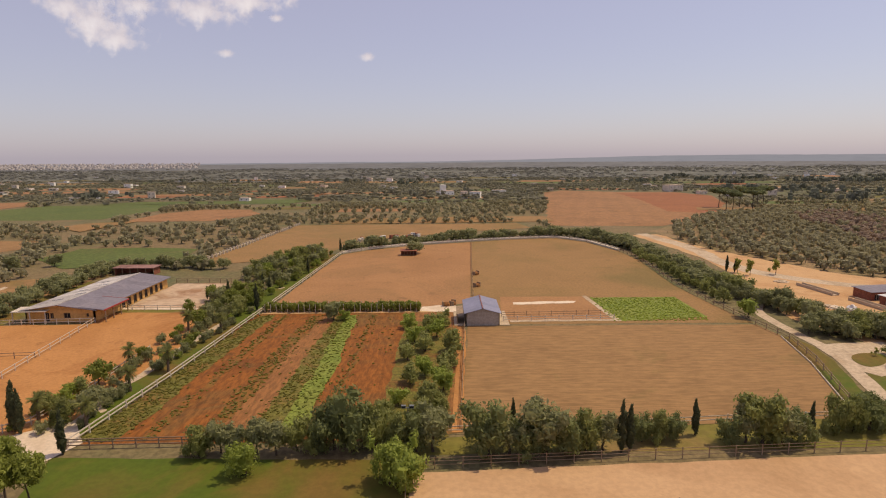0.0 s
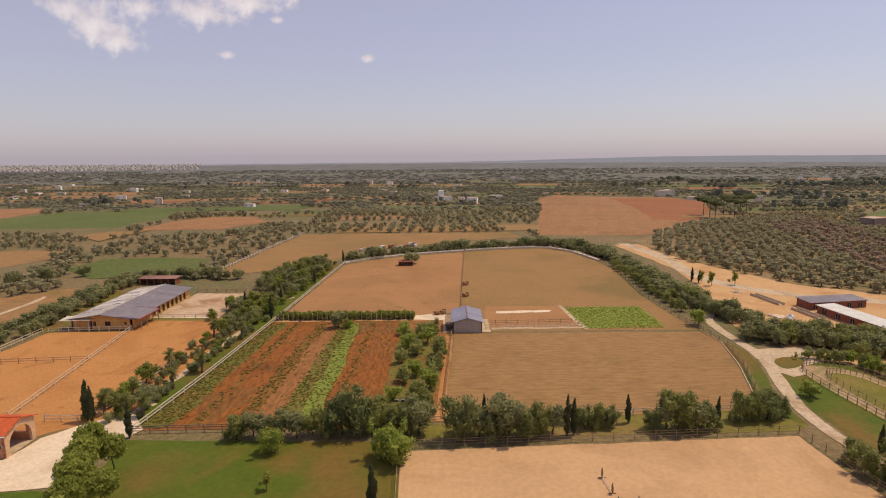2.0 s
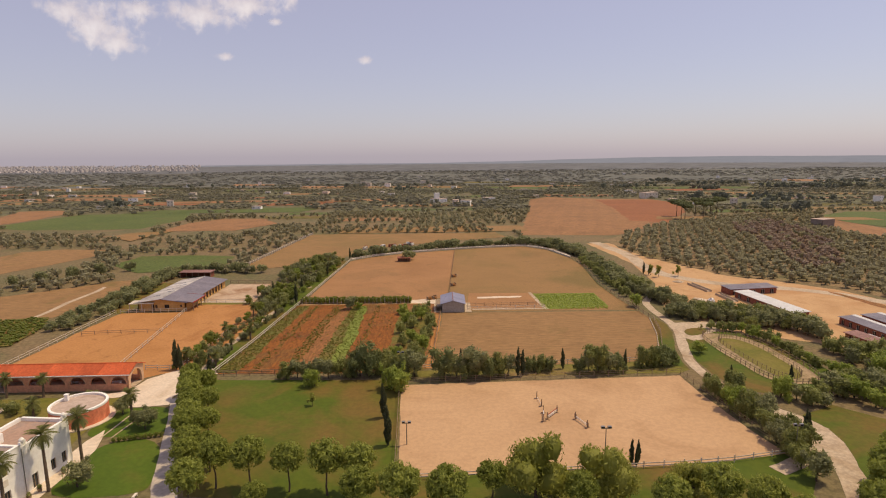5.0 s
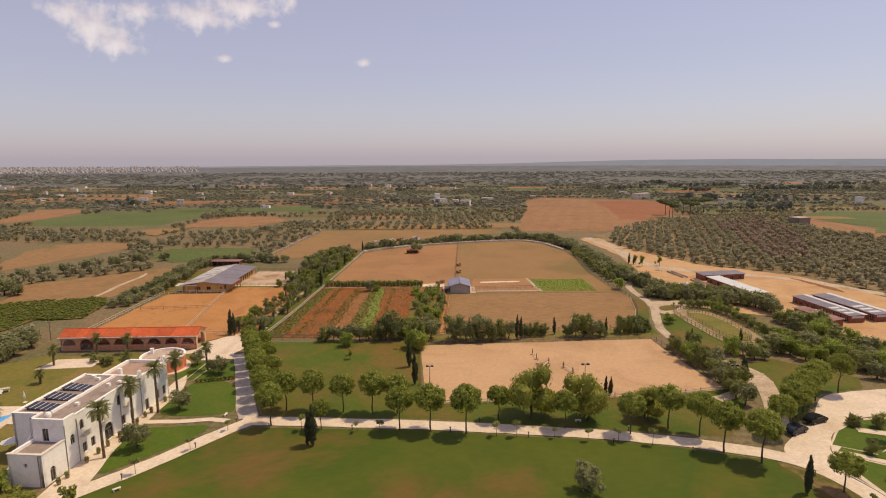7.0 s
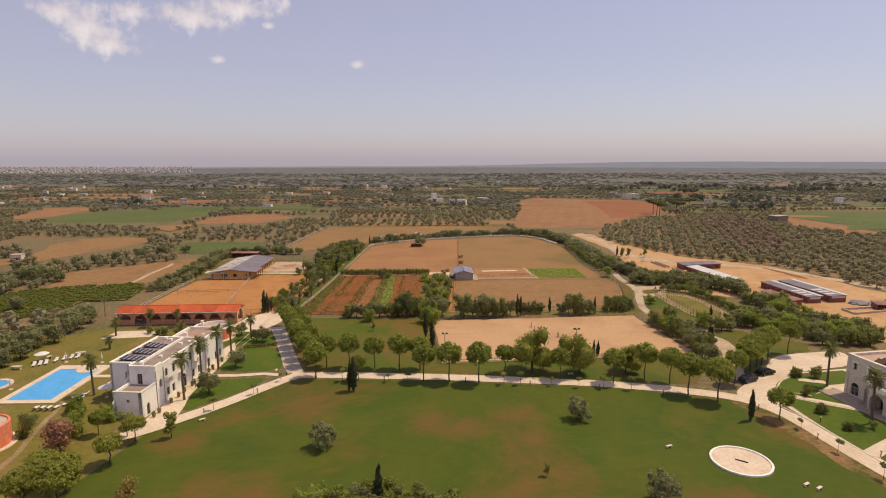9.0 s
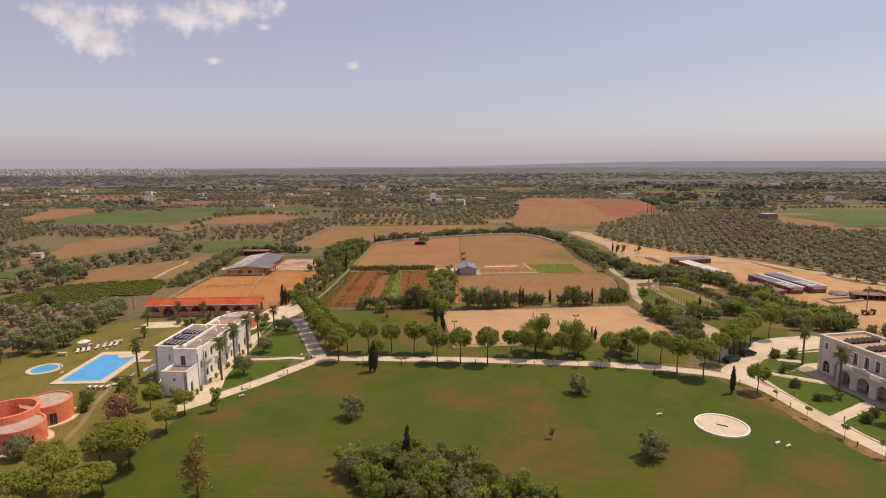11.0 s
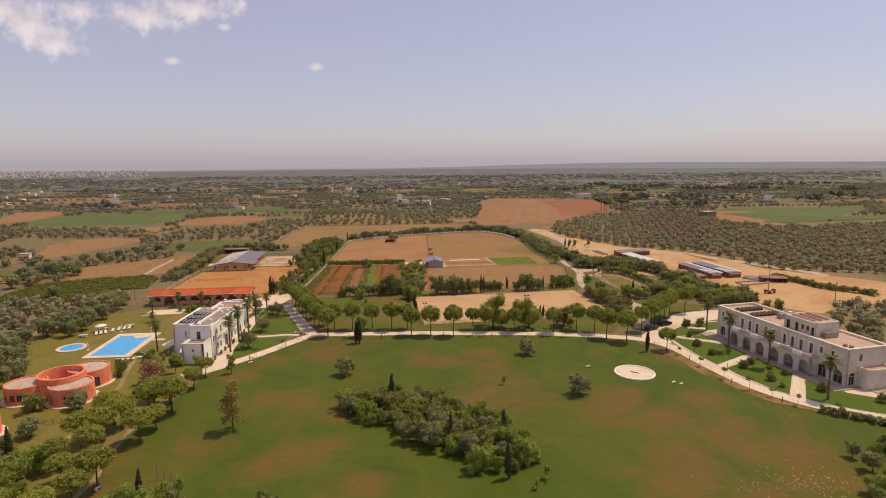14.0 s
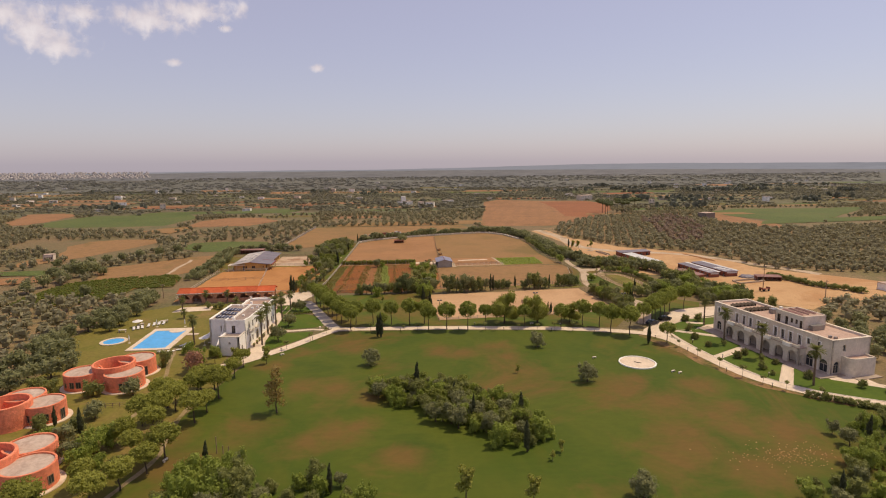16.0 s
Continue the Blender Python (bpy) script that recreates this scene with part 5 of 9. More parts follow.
for k in range(8):
    plant("pine", -46.4 + k * 1.84, 54 - k * 4.45, 7.6 + 0.3 * (k % 3))
    if k % 2 == 0:
        plant("pine", -42.4 + k * 1.8, 52 - k * 4.3, 7.0)
for x, y, h in [(-63.7, -41.3, 6.8), (-56.7, -42.6, 7.0), (-55.4, -31.1, 7.8), (-66.1, -50.6, 5.8), (-57.0, -56.6, 7.2), (-58.3, -60.9, 5.8), (-62.4, -36.7, 7.0), (-55.3, -19.0, 5.4), (-55.8, -37.8, 5.2), (-63.0, -55.1, 5.4), (-60.4, -65.4, 6.0), (-64.6, -35.0, 6.6),
                (-59.9, -31.0, 6.8), (-57.6, -26.4, 6.4), (-62.4, -70.4, 6.6), (-66.4, -64.4, 5.4), (-70, -73, 7.6), (-55.0, -12.0, 5.0), (-66.4, -43.0, 6.8), (-66.2, -33.5, 6.6), (-62.5, -47.5, 6.4), (-61.0, -25.5, 6.2)]:
    plant("youngpine", x, y, h, "", 1.32)
plant("pine", 58.8, -6.8, 6.6, "flat-topped young pine beside the gravel path", 1.25)

# cypresses
for x, y, h in [(-56.8, 69.2, 7.4), (-55.6, 68.6, 6.6), (-46.6, 63.3, 6.0), (-43.9, 127.7, 6.8), (-54.7, 138.6, 5.4), (-60.2, 138.8, 3.6), (21.4, 62.8, 7.0), (22.5, 63.2, 6.4), (32.2, 67, 5.2), (45.8, 65.2, 5.6), (9, 68.4, 4.8), (-4.6, 33.6, 7.4),
                (-6.3, 43.8, 7.0), (-21.7, 8.4, 6.4), (-20.8, 8.0, 7.6), (34.4, 27, 4.4), (35.6, 27.4, 4.0), (34.9, 26.2, 3.6), (53.4, -7.0, 6.2), (65.4, 32.6, 6.4), (66.4, 33.4, 5.6),
                (65.3, 56.8, 4.8), (77.4, 55.9, 5.0), (5.7, -60.6, 6.2), (-2.0, -48.6, 6.2), (-12.2, -30.9, 6.6), (7.1, -49.7, 6.6), (-4.8, -39.5, 5.2), (-47.9, -63.1, 6.8), (-27.5, -69.9, 5.4), (-76.0, -46.2, 6.2), (-83.2, -41.6, 4.6), (-46.2, 145, 5), (-41.8, 170, 5.4),
                (-49.5, 150, 5.0), (-38.6, 208, 5.6), (87.2, 168.6, 5.2), (88.6, 166.6, 4.2), (66.9, -64.6, 5.8), (49.5, -79, 4.6)]:
    plant("cypress", x, y, h)

# trees and bushes between arena and fields
for key, x, y, h in [("bush", -29.6, 62.6, 4.6), ("bush", -27.4, 63.5, 4.2), ("bush", -25.3, 62.5, 4.6), ("bush", -22.8, 63, 4.2), ("bush", -20.4, 62.8, 5.0), ("bush", -18.2, 63.8, 4.6), ("bush", -16, 63.8, 4.9), ("bush", -13.6, 64, 6.4),
                     ("bush", -11.2, 63.4, 8.0), ("bush", -8.4, 64.4, 6.8), ("bush", -5.9, 63.6, 6.4), ("bush", -3.4, 63.4, 6.0), ("olive", -1.4, 63.4, 6.9), ("bright", -22.6, 58.4, 4.2), ("bright", -6.0, 56.4, 6.0), ("bright", -4.6, 55.2, 5.4),
                     ("bush", 5.2, 62.6, 6.9), ("olive", 7.8, 62.6, 5.4), ("bush", 9.8, 63, 5.8), ("bush", 12.2, 62.6, 7.4), ("bush", 14.4, 63, 6.2), ("bush", 17.2, 63, 6.5), ("bush", 19.4, 63.4, 5.8), ("bush", 24.8, 65.4, 4.2), ("bush", 27, 65.8, 4.8), ("bush", 29.2, 66, 4.2),
                     ("bush", 35.4, 64.8, 4.2), ("bush", 37.6, 65, 5.2), ("bush", 39.6, 64.8, 6.2), ("olive", 42, 64.8, 5.0), ("bush", 44, 64.6, 4.6), ("bush", 50.4, 67.2, 4.6), ("bush", 53, 67.6, 5.6), ("bush", 55.4, 68, 4.8), ("bush", 57.6, 68.6, 4.2)]:
    plant(pr.choice(["dark", "dark", "bush", "olive"]) if key == "bush" else key, x, y, h * pr.uniform(0.85, 1.12), "", pr.uniform(0.8, 1.0))
for x, y, h in [(-6.4, 94.3, 4.0), (-3.1, 87.5, 4.2), (-1.3, 107.2, 5.4), (1.6, 98.6, 5.8), (-7.2, 113, 4.2), (-3.2, 111, 4.6), (-0.1, 81.5, 4.8), (-6.6, 76.3, 3.6), (-5.6, 104, 4.4), (-2.6, 77, 4.4), (0.8, 90.5, 4.6), (-0.8, 73, 4.8), (0.2, 86, 4.0), (-3.4, 99, 4.6), (-0.4, 114, 4.8), (-5.4, 84, 4.2), (-3.4, 70, 5), (-21.8, 119, 3.2), (-8.4, 70, 4.6)]:
    plant(pr.choice(["bush", "bright", "bush"]), x, y, h * 0.85, "small green fruit tree on reddish soil")

for x in np.arange(-52, -44.4, 0.8):
    plant("vinebush", float(x), 35.6 + (x + 52) * 0.27, 1.0)
# singles on the lawns
for key, x, y, h in [("willow", 17.6, 17.4, 10.4), ("willow", 28, 16.4, 9.6), ("willow", 38.6, 16.8, 6.6), ("thin", 38.8, 15.6, 5.6), ("lowolive", -23, -14.8, 4.8), ("lowolive", 22.1, -5.8, 4.6), ("lowolive", 27.2, -31.2, 5.0), ("brown", -41.3, -39.9, 9.4), ("rust", -65.6, -15.1, 6.4), ("thin", 12.5, -24, 2.2),
                     ("thin", -57.4, -10.0, 4.6), ("thin", -49.6, -10.6, 4.8), ("thin", -20.8, 49, 2.6), ("thin", -6.8, -73.1, 5.4), ("thin", 3.2, -75.0, 4.4), ("thin", 11.8, -61.4, 2.4), ("thin", 9.3, -64, 1.8), ("lowolive", 20.0, -76.0, 4.6), ("olive", -49.8, 22.4, 4.6), ("olive", -50.2, 7.6, 5.0), ("olive", -56.4, 46.4, 3.6), ("olive", -48.9, 40.2, 4.4), ("olive", -50.8, 41.4, 3.4), ("bush", -82, 48.6, 2.6), ("bush", -77, 46.8, 3.0), ("bush", -73.4, 46, 2.6), ("bush", -79.6, 47.6, 2.0), ("bush", -66, 52.4, 2.4), ("bright", -72, -0.5, 3.4), ("bright", -67, -9.4, 4.8), ("pine", -62.6, -9.4, 5.0),
                     ("olive", -75.0, -27.0, 4.8), ("bush", -83.4, -27.0, 4.4), ("bush", -93.2, -25.4, 4.2), ("bush", -98, -22.4, 3.8), ("olive", -77.4, -38.5, 4.6), ("bush", -85.2, -42.8, 3.8), ("olive", -77.4, -48.9, 4.0), ("bright", -81, -49, 3.8), ("bright", -70.6, -57.4, 4.0), ("olive", -73, -54.6, 4.0), ("bright", -66.9, -58.6, 3.2), ("bright", -70.4, -53.6, 4.8), ("bright", -68.6, -50.0, 5.0), ("bush", -78.2, -44.0, 3.6), ("bush", -74.8, -9.4, 4.2), ("bright", -64.1, -4.0, 3.4), ("olive", 60.2, 21.8, 4.6), ("bush", 74, -46, 1.8)]:
    plant(key, x, y, h)
for i, (x, y) in enumerate([(-37.2, 13.6), (-41, 7), (-46.4, 0), (-24, 13.4), (-14, 12.6), (-10, 12.2), (10.5, 10.6), (14, 10.4), (20.4, 9.8), (26, 8.8), (31, 8.2), (36.4, 7), (60.4, -10.4), (61.0, -18.6), (62.2, -26.4), (64.0, -32.8), (66.2, -37), (68.8, -41), (73.2, -46)]):
    plant("sapling", x, y, 2.0 + 0.35 * (i % 4))
for key, x, y, h in [("bush", 78.7, 12.6, 3.0), ("agave", 75, 13.2, 2.4), ("bush", 70.8, 3.4, 2.4), ("agave", 68.2, -4.4, 2.2), ("agave", 68.4, -11.0, 1.8), ("bush", 73.1, -10.8, 1.7), ("agave", 70.8, -20.4, 2.2), ("agave", 74.1, -18.2, 2.0), ("bush", 71.9, -28.4, 2.4), ("bush", 72, -32.2, 1.4), ("agave", 78.8, -35, 2.2),
                     ("bush", 76.4, -22, 1.6), ("agave", 77.4, -25.6, 1.6), ("bush", 86.4, -41.5, 2.2), ("agave", 90.5, -45, 2.2), ("bush", 94.6, -48.4, 1.8), ("bush", 113, 26, 4.2), ("bush", 110, 27.4, 3.6)]:
    plant(key, x, y, h)
for i in range(26):
    plant("bush", 71.2 + i * 1.04, -44.6 - i * 0.80, 1.5, "low dark green hedge bush beside the path", 1.5)
HEDGE = [(146, 74), (147.6, 69.7), (149.9, 62.6), (151, 53.6), (155, 48.8), (159, 44.4), (161, 39.7)]
for (x0, y0), (x1, y1) in zip(HEDGE, HEDGE[1:]):
    n = max(2, round(math.hypot(x1 - x0, y1 - y0) / 1.7))
    for k in range(n):
        plant("bush", x0 + (x1 - x0) * k / n, y0 + (y1 - y0) * k / n, 2.2 + 0.25 * (k % 3), "dark green hedge bush along the dirt yard", 1.5)
# copses on the lawn and thickets east of the arena
pr2 = random.Random(5)
COPSE = [(-22.5, -32), (-18.5, -28), (-9, -29), (0, -34), (8.5, -42), (11.5, -52), (8.5, -60), (1, -58), (-6, -51), (-14.5, -42), (-21, -37)]
for x, y in scatter(COPSE, 2.2, 0.9, pr2):
    plant(pr2.choice(["olive", "bush", "bush", "bright", "bright", "vinebush"]), x, y, pr2.uniform(2.2, 4.8), "", pr2.uniform(0.8, 1.0))
for poly, step in [([(-52, -67), (-40, -63.5), (-24, -67), (-18, -74), (-20, -90), (-56, -88)], 3.8), ([(59.5, -63), (64, -58), (84, -57), (96, -64), (96, -90), (40, -92), (42, -79), (54, -74), (59, -68)], 3.8)]:
    for x, y in scatter(poly, step, 1.3, pr2):
        plant(pr2.choice(["bush", "bright", "olive", "bright"]), x, y, pr2.uniform(2.4, 4.2) if x > -40 else pr2.uniform(4.4, 6.2), "", 0.9)
for x, y, h in [(-46.2, -65.6, 5.4), (-49.4, -65.4, 6.0), (-43.4, -66.0, 6.2), (-50.6, -68.6, 5.2)]:
    plant("bright", x, y, h, "tall leafy bush round a cypress on the lawn", 0.8)
THICKETS = [([(57.5, 58), (63, 55), (68, 48), (64, 30), (60, 24), (57, 34), (60, 40)], 3.4), ([(68, 50), (76, 52.5), (84, 54), (92, 57), (101, 50), (98, 42), (84, 46), (74, 46)], 3.8), ([(93, 62), (103, 52), (116, 44), (112, 36), (97, 40), (90, 50)], 3.6),
            ([(93, 36), (98, 30), (108, 33), (112, 38), (104, 46), (96, 46)], 3.6), ([(98, 84), (106, 76), (110, 62), (104, 52), (96, 62)], 3.8)]
for x, y in along([(73.5, 107), (78, 104.5), (84, 104), (91, 101), (97.5, 98), (101.6, 92), (103.5, 84)], 2.5):
    for off in (0.0, 3.0):
        plant(pr2.choice(["olive", "olive", "bush"]), x + 0.4 * off + pr2.uniform(-0.7, 0.7), y + off + pr2.uniform(-0.7, 0.7), pr2.uniform(4.2, 6.0))
for x, y in along([(79.5, 95), (86.5, 92), (89.4, 83), (89.8, 74), (90.8, 66), (92.4, 59)], 2.1):
    plant(pr2.choice(["bush", "bush", "bright"]), x + pr2.uniform(-0.4, 0.4), y + pr2.uniform(-0.4, 0.4), pr2.uniform(2.6, 3.7))
plant("olive", -24.2, 119.2, 4.8, "grey-green tree before a vine hedge")
plant("bright", 67.6, 76.2, 3.4, "small bright green tree on a lawn verge")
plant("thin", 76.6, 94.6, 1.6)
for poly, step in THICKETS:
    for x, y in scatter(poly, step, 1.2, pr2):
        plant(pr2.choice(["bush", "bush", "bush", "olive", "bright"]), x, y, pr2.uniform(3.2, 5.8))
# tree belt round the north and east of the fields
BELT = smooth_line([(-36, 209), (-28, 218), (-11, 228), (13, 237), (29, 243), (51, 247), (65, 234), (71.5, 207), (73, 188), (71.6, 165), (71, 150), (74, 132), (78, 117), (84, 104), (92, 96)], 1)
BELT_IN = []
for i, (x, y) in enumerate(along(BELT, 3.0)):
    for off in (0.0, 3.4):
        p = (x + off * 0.9 + pr2.uniform(-0.9, 0.9), y + (off if y > 205 else 0) + pr2.uniform(-0.9, 0.9))
        if y < 150:
            plant(pr2.choice(["bush", "olive", "olive"]), *p, pr2.uniform(2.8, 5.8))
        else:
            BELT_IN.append((*p, pr2.choice([2.4, 3.0, 3.6, 4.2, 5.0, 5.8]) * pr2.uniform(0.9, 1.1)))
for x, y in along([(68.2, 196), (68.6, 176), (67.4, 152), (68.8, 132)], 5.0):
    plant("bush", x + pr2.uniform(-0.6, 0.6), y, pr2.uniform(2.8, 4.4))
plant("bright", 66.8, 118.5, 5.0)
# planted strip along the west fence
for x, y in along([(-51.5, 70), (-50, 90), (-48, 110), (-46.6, 132), (-43.5, 165), (-41, 203)], 3.1):
    for off in ((-5.2, 0.8) if y < 124 else (-11.5, -8.5, -5.2, -2.2, 0.2)):
        if pr2.random() < 0.74:
            plant(pr2.choice(["bush", "olive", "olive", "bright", "vinebush"]), x + off + pr2.uniform(-1, 1), y + pr2.uniform(-1.4, 1.4), pr2.choice([1.4, 2.0, 2.6, 3.4, 4.4]) * pr2.uniform(0.9, 1.1))
for x, y in along([(-53.4, 69), (-52.8, 84), (-52.4, 98), (-50.8, 112), (-49.6, 124)], 3.0):
    plant("lowolive", x + pr2.uniform(-0.5, 0.5), y + pr2.uniform(-0.8, 0.8), pr2.uniform(1.6, 2.8), "rounded grey-green shrub beside a gravel walk")
    if pr2.random() < 0.7:
        plant("lowolive", x + 4.6 + pr2.uniform(-0.5, 0.5), y + 1.4, pr2.uniform(1.3, 2.2), "rounded grey-green shrub beside a gravel walk")
for x, y in along([(-47, 208), (-55, 190), (-60, 170), (-58, 162)], 4.0):
    plant(pr2.choice(["bush", "olive"]), x, y, pr2.uniform(3.0, 5.0))
for x, y, h in [(-53.9, 91.4, 5.2), (-46.6, 89.9, 5.3), (-53.1, 112.1, 5.2), (-55.4, 71.5, 5.0), (-48.2, 70.4, 4.8), (-45.8, 110.9, 5.2), (-73.3, 7.6, 8.4), (-54.0, 4.8, 9.6), (-54.4, 14.6, 9.4), (-53.4, 21.4, 10.0), (-52.8, 28.4, 9.2), (-77.3, 54.6, 5.1), (-84.7, 54.4, 5.1), (-90.3, 46.7, 4.9),
                (-52.6, 43, 6.6), (-71, 43, 5.0), (78.2, 8.0, 9.2), (74.4, -8.7, 9.8), (76.8, -20.8, 9.0), (76.9, -39.0, 9.2), (-48.6, 82, 4.8), (92, -44, 4.4), (-44.5, 178, 5.4), (-47.2, 140, 5.2), (-50.5, 152, 5.0), (-48.8, 166, 5.2), (-46.6, 190, 5.0), (-53.5, 160, 4.8), (-86, 36, 3.4)]:
    palm(x, y, h * (0.86 if y > 60 and x < 0 else 1.0))
# olives beside the stable and west grove
for x, y in along([(-102, 100), (-100.6, 125), (-102.5, 142), (-105, 160), (-104, 174), (-90, 182), (-72, 178)], 3.9):
    for off in (0, -5.0):
        plant("olive", x + off + pr2.uniform(-1, 1), y + pr2.uniform(-1.4, 1.4), pr2.uniform(3.2, 4.6), "", 1.15)
MORE = []
GROVE_W = [(-101, 64), (-98.5, 42), (-101, 28), (-105, 14), (-97, -4), (-98, -14), (-104, -32), (-104.5, -42), (-120, -60), (-190, -60), (-200, 62)]
for x, y in scatter(GROVE_W, 6.4, 1.5, pr2):
    if x > -114:
        plant("olive", x, y, pr2.uniform(4.6, 6.6), "", 1.12)
    else:
        MORE.append((x, y))
for x, y in scatter([(97, -4), (112, 4), (121, 16), (131, 24), (142, 30), (160, 27), (184, 26), (190, -60), (108, -52), (99, -30)], 6.6, 1.6, pr2):
    if x < 124:
        plant("olive", x, y, pr2.uniform(4.0, 5.6))
    else:
        MORE.append((x, y))
for x, y, h in [(-158.5, 113, 7.4), (-155.5, 117.5, 8.0), (-165, 116, 6.6), (-162, 92, 6.2), (-161, 102.5, 6.8), (-162.5, 82, 6.0), (-167, 108, 6.0), (-150, 116.5, 5.0), (-136, 73.6, 5.2), (-159.4, 155.7, 5.4), (-168.8, 143.8, 5.4), (-164, 150, 5.0), (-175, 140, 5.0), (-152, 161, 5.2), (-146, 170, 5.0), (-138, 176, 5.4), (-130, 184, 5.0), (-182, 138, 5.0)]:
    plant("olive", x, y, h, "", 1.1)
for x, y, h in [(89.2, 166.1, 4.4), (90.9, 162, 4.8), (98.8, 162.5, 4.6)]:
    plant("thin", x, y, h)
plant("olive", -10.6, 204.0, 5.8, "spreading olive tree over a shelter in the paddock", 1.3)
for x, y, h in [(184.8, 355.6, 13.5), (191, 376, 14), (195.6, 395.8, 14.5), (204.6, 368.6, 14), (213, 401, 15), (225, 400, 14.5), (236, 412, 15)]:
    plant("umbrella", x, y, h)


# groves of the farmland: uncounted trees, joined by stretch of country
def grove(name, spots, heights, label, mat_name, detail, seed, wide=1.0):
    """Joins copies of a few small tree shapes (short trunk, leafy lobes) at the spots."""
    r = np.random.default_rng(seed)
    shapes = []
    for k in range(6):
        lobes = [(math.cos(a) * q, math.sin(a) * q, z, s, s * 0.8) for a, q, z, s in [(r.uniform(0, 6.28), r.uniform(0.08, 0.34), r.uniform(0.30, 0.58), r.uniform(0.24, 0.36)) for _ in range((2, 2, 3, 6)[detail])]]
        v, f = crown(r, lobes, (0, 8, 26, 220)[detail], (0.1, 0.13, 0.13, 0.062)[detail], 0.95 if detail < 2 else 0.9, ball=1)
        tv = np.array([(0.04 * sx * q, 0.04 * sy * q, z) for z, q in ((-0.05, 1.4), (0.5, 0.8)) for sx, sy in ((-1, -1), (1, -1), (1, 1), (-1, 1))])
        tf = np.array([(i, (i + 1) % 4, (i + 1) % 4 + 4, i + 4) for i in range(4)])
        shapes.append((np.concatenate([v, tv]), np.concatenate([f, tf + len(v)])) if detail > 1 else (v, f))
    vs, fs, n = [], [], 0
    spots, heights = np.asarray(spots), np.asarray(heights)
    pick = r.integers(0, len(shapes), len(spots))
    for k, (v, f) in enumerate(shapes):
        at, h = spots[pick == k], heights[pick == k]
        if not len(at):
            continue
        a = r.uniform(0, 6.28, len(at))
        c, s = np.cos(a)[:, None], np.sin(a)[:, None]
        w = (h * wide)[:, None]
        p = np.stack([(v[:, 0] * c - v[:, 1] * s) * w + at[:, :1], (v[:, 0] * s + v[:, 1] * c) * w + at[:, 1:2], v[:, 2] * h[:, None] + ground_z(at[:, 1])[:, None]], -1)
        vs.append(p.reshape(-1, 3))
        fs.append((f[None] + (np.arange(len(at)) * len(v))[:, None, None]).reshape(-1, 4) + n)
        n += len(at) * len(v)
    me = fast_mesh(name, np.concatenate(vs), np.concatenate(fs))
    me.materials.append(M[mat_name])
    return tagged(new(name, me), label, "trees", kind="stuff")


BARE = [poly for name, poly, mat_name in FIELDS if "soil" not in name and "tan_grove" not in name and "olive_strip" not in name]
ESTATE = [(-106, 64), (-108, 172), (-60, 178), (-84, 182), (-77, 297), (44, 300), (60, 255), (84, 256), (97, 252), (104, 206), (117, 168), (150, 128), (162, 92), (198, 52), (190, 20), (190, -160), (-230, -160), (-230, 62)]


def parcels(x, y, cell):
    """A value from 0 to 1 for each parcel of land, with slanting borders."""
    u, v = x + 0.18 * y + 30 * math.sin(y / 170.0), y - 0.12 * x + 24 * math.sin(x / 150.0)
    i, j = math.floor(u / cell), math.floor(v / (cell * 0.8))
    return (math.sin(i * 12.9898 + j * 78.233) * 43758.5453) % 1.0


BOXES = [(min(q[0] for q in p), max(q[0] for q in p), min(q[1] for q in p), max(q[1] for q in p), p) for p in BARE + [ESTATE, EAST, [(176, 340), (222, 376), (215, 400), (188, 392)]]]


def free(x, y):
    """No tree on an open field or on the bare headland at its near end."""
    return not any(a < u < c and e < v < f2 and inside(p, u, v) for u, v in ((x, y), (x * 1.08, y + (y + 140) * 0.08)) for a, c, e, f2, p in BOXES)


r3 = np.random.default_rng(21)
near, near_h, mid, mid_h, far, far_h = list(MORE), [5.0] * len(MORE), [], [], [], []
plum, plum_h = [], []
DRY = [(158, 176), (168, 168), (190, 203), (212, 240), (231, 292), (250, 362), (208, 322), (196, 312), (176, 242), (160, 192)]
for i in range(65):
    for j in range(64):
        u, v = i * 5.0, j * 4.7
        x, y = 60 + u * 0.93 + v * 0.36 + r3.normal(0, 0.5), 20 + v * 0.93 - u * 0.36 + 110 + r3.normal(0, 0.5)
        if inside(EAST, x, y) and r3.random() > 0.05:
            h = r3.uniform(3.4, 4.9)
            dry = inside(DRY, x, y) and r3.random() < 0.75
            (plum if dry else near).append((x, y))
            (plum_h if dry else near_h).append(h)
for gy in np.arange(60, 470, 5.9):
    for gx in np.arange(-500, 560, 6.2):
        x, y = gx + r3.normal(0, 1.1), gy + r3.normal(0, 1.1)
        if x < -(y + 150) * 0.86 - 10 or x > (y + 150) * 0.98 + 10 or not free(x, y):
            continue
        q = parcels(x, y, 62)
        if q < 0.05 or r3.random() < (0.35 if q < 0.3 else 0.08):
            continue
        near.append((x, y))
        near_h.append(r3.uniform(3.6, 5.2) * (0.8 if q > 0.8 else 1.0))
for gy in np.arange(470, 1150, 9.4):
    for gx in np.arange(-1150, 1250, 9.4):
        x, y = gx + r3.normal(0, 1.8), gy + r3.normal(0, 1.8)
        if x < -(y + 150) * 0.83 or x > (y + 150) * 0.95 or not free(x, y):
            continue
        q = parcels(x, y, 80)
        if q < 0.07 or r3.random() < (0.5 if q < 0.3 else 0.08):
            continue
        mid.append((x, y))
        mid_h.append(r3.uniform(3.0, 4.6) * (1.4 if q > 0.9 else 1.0))
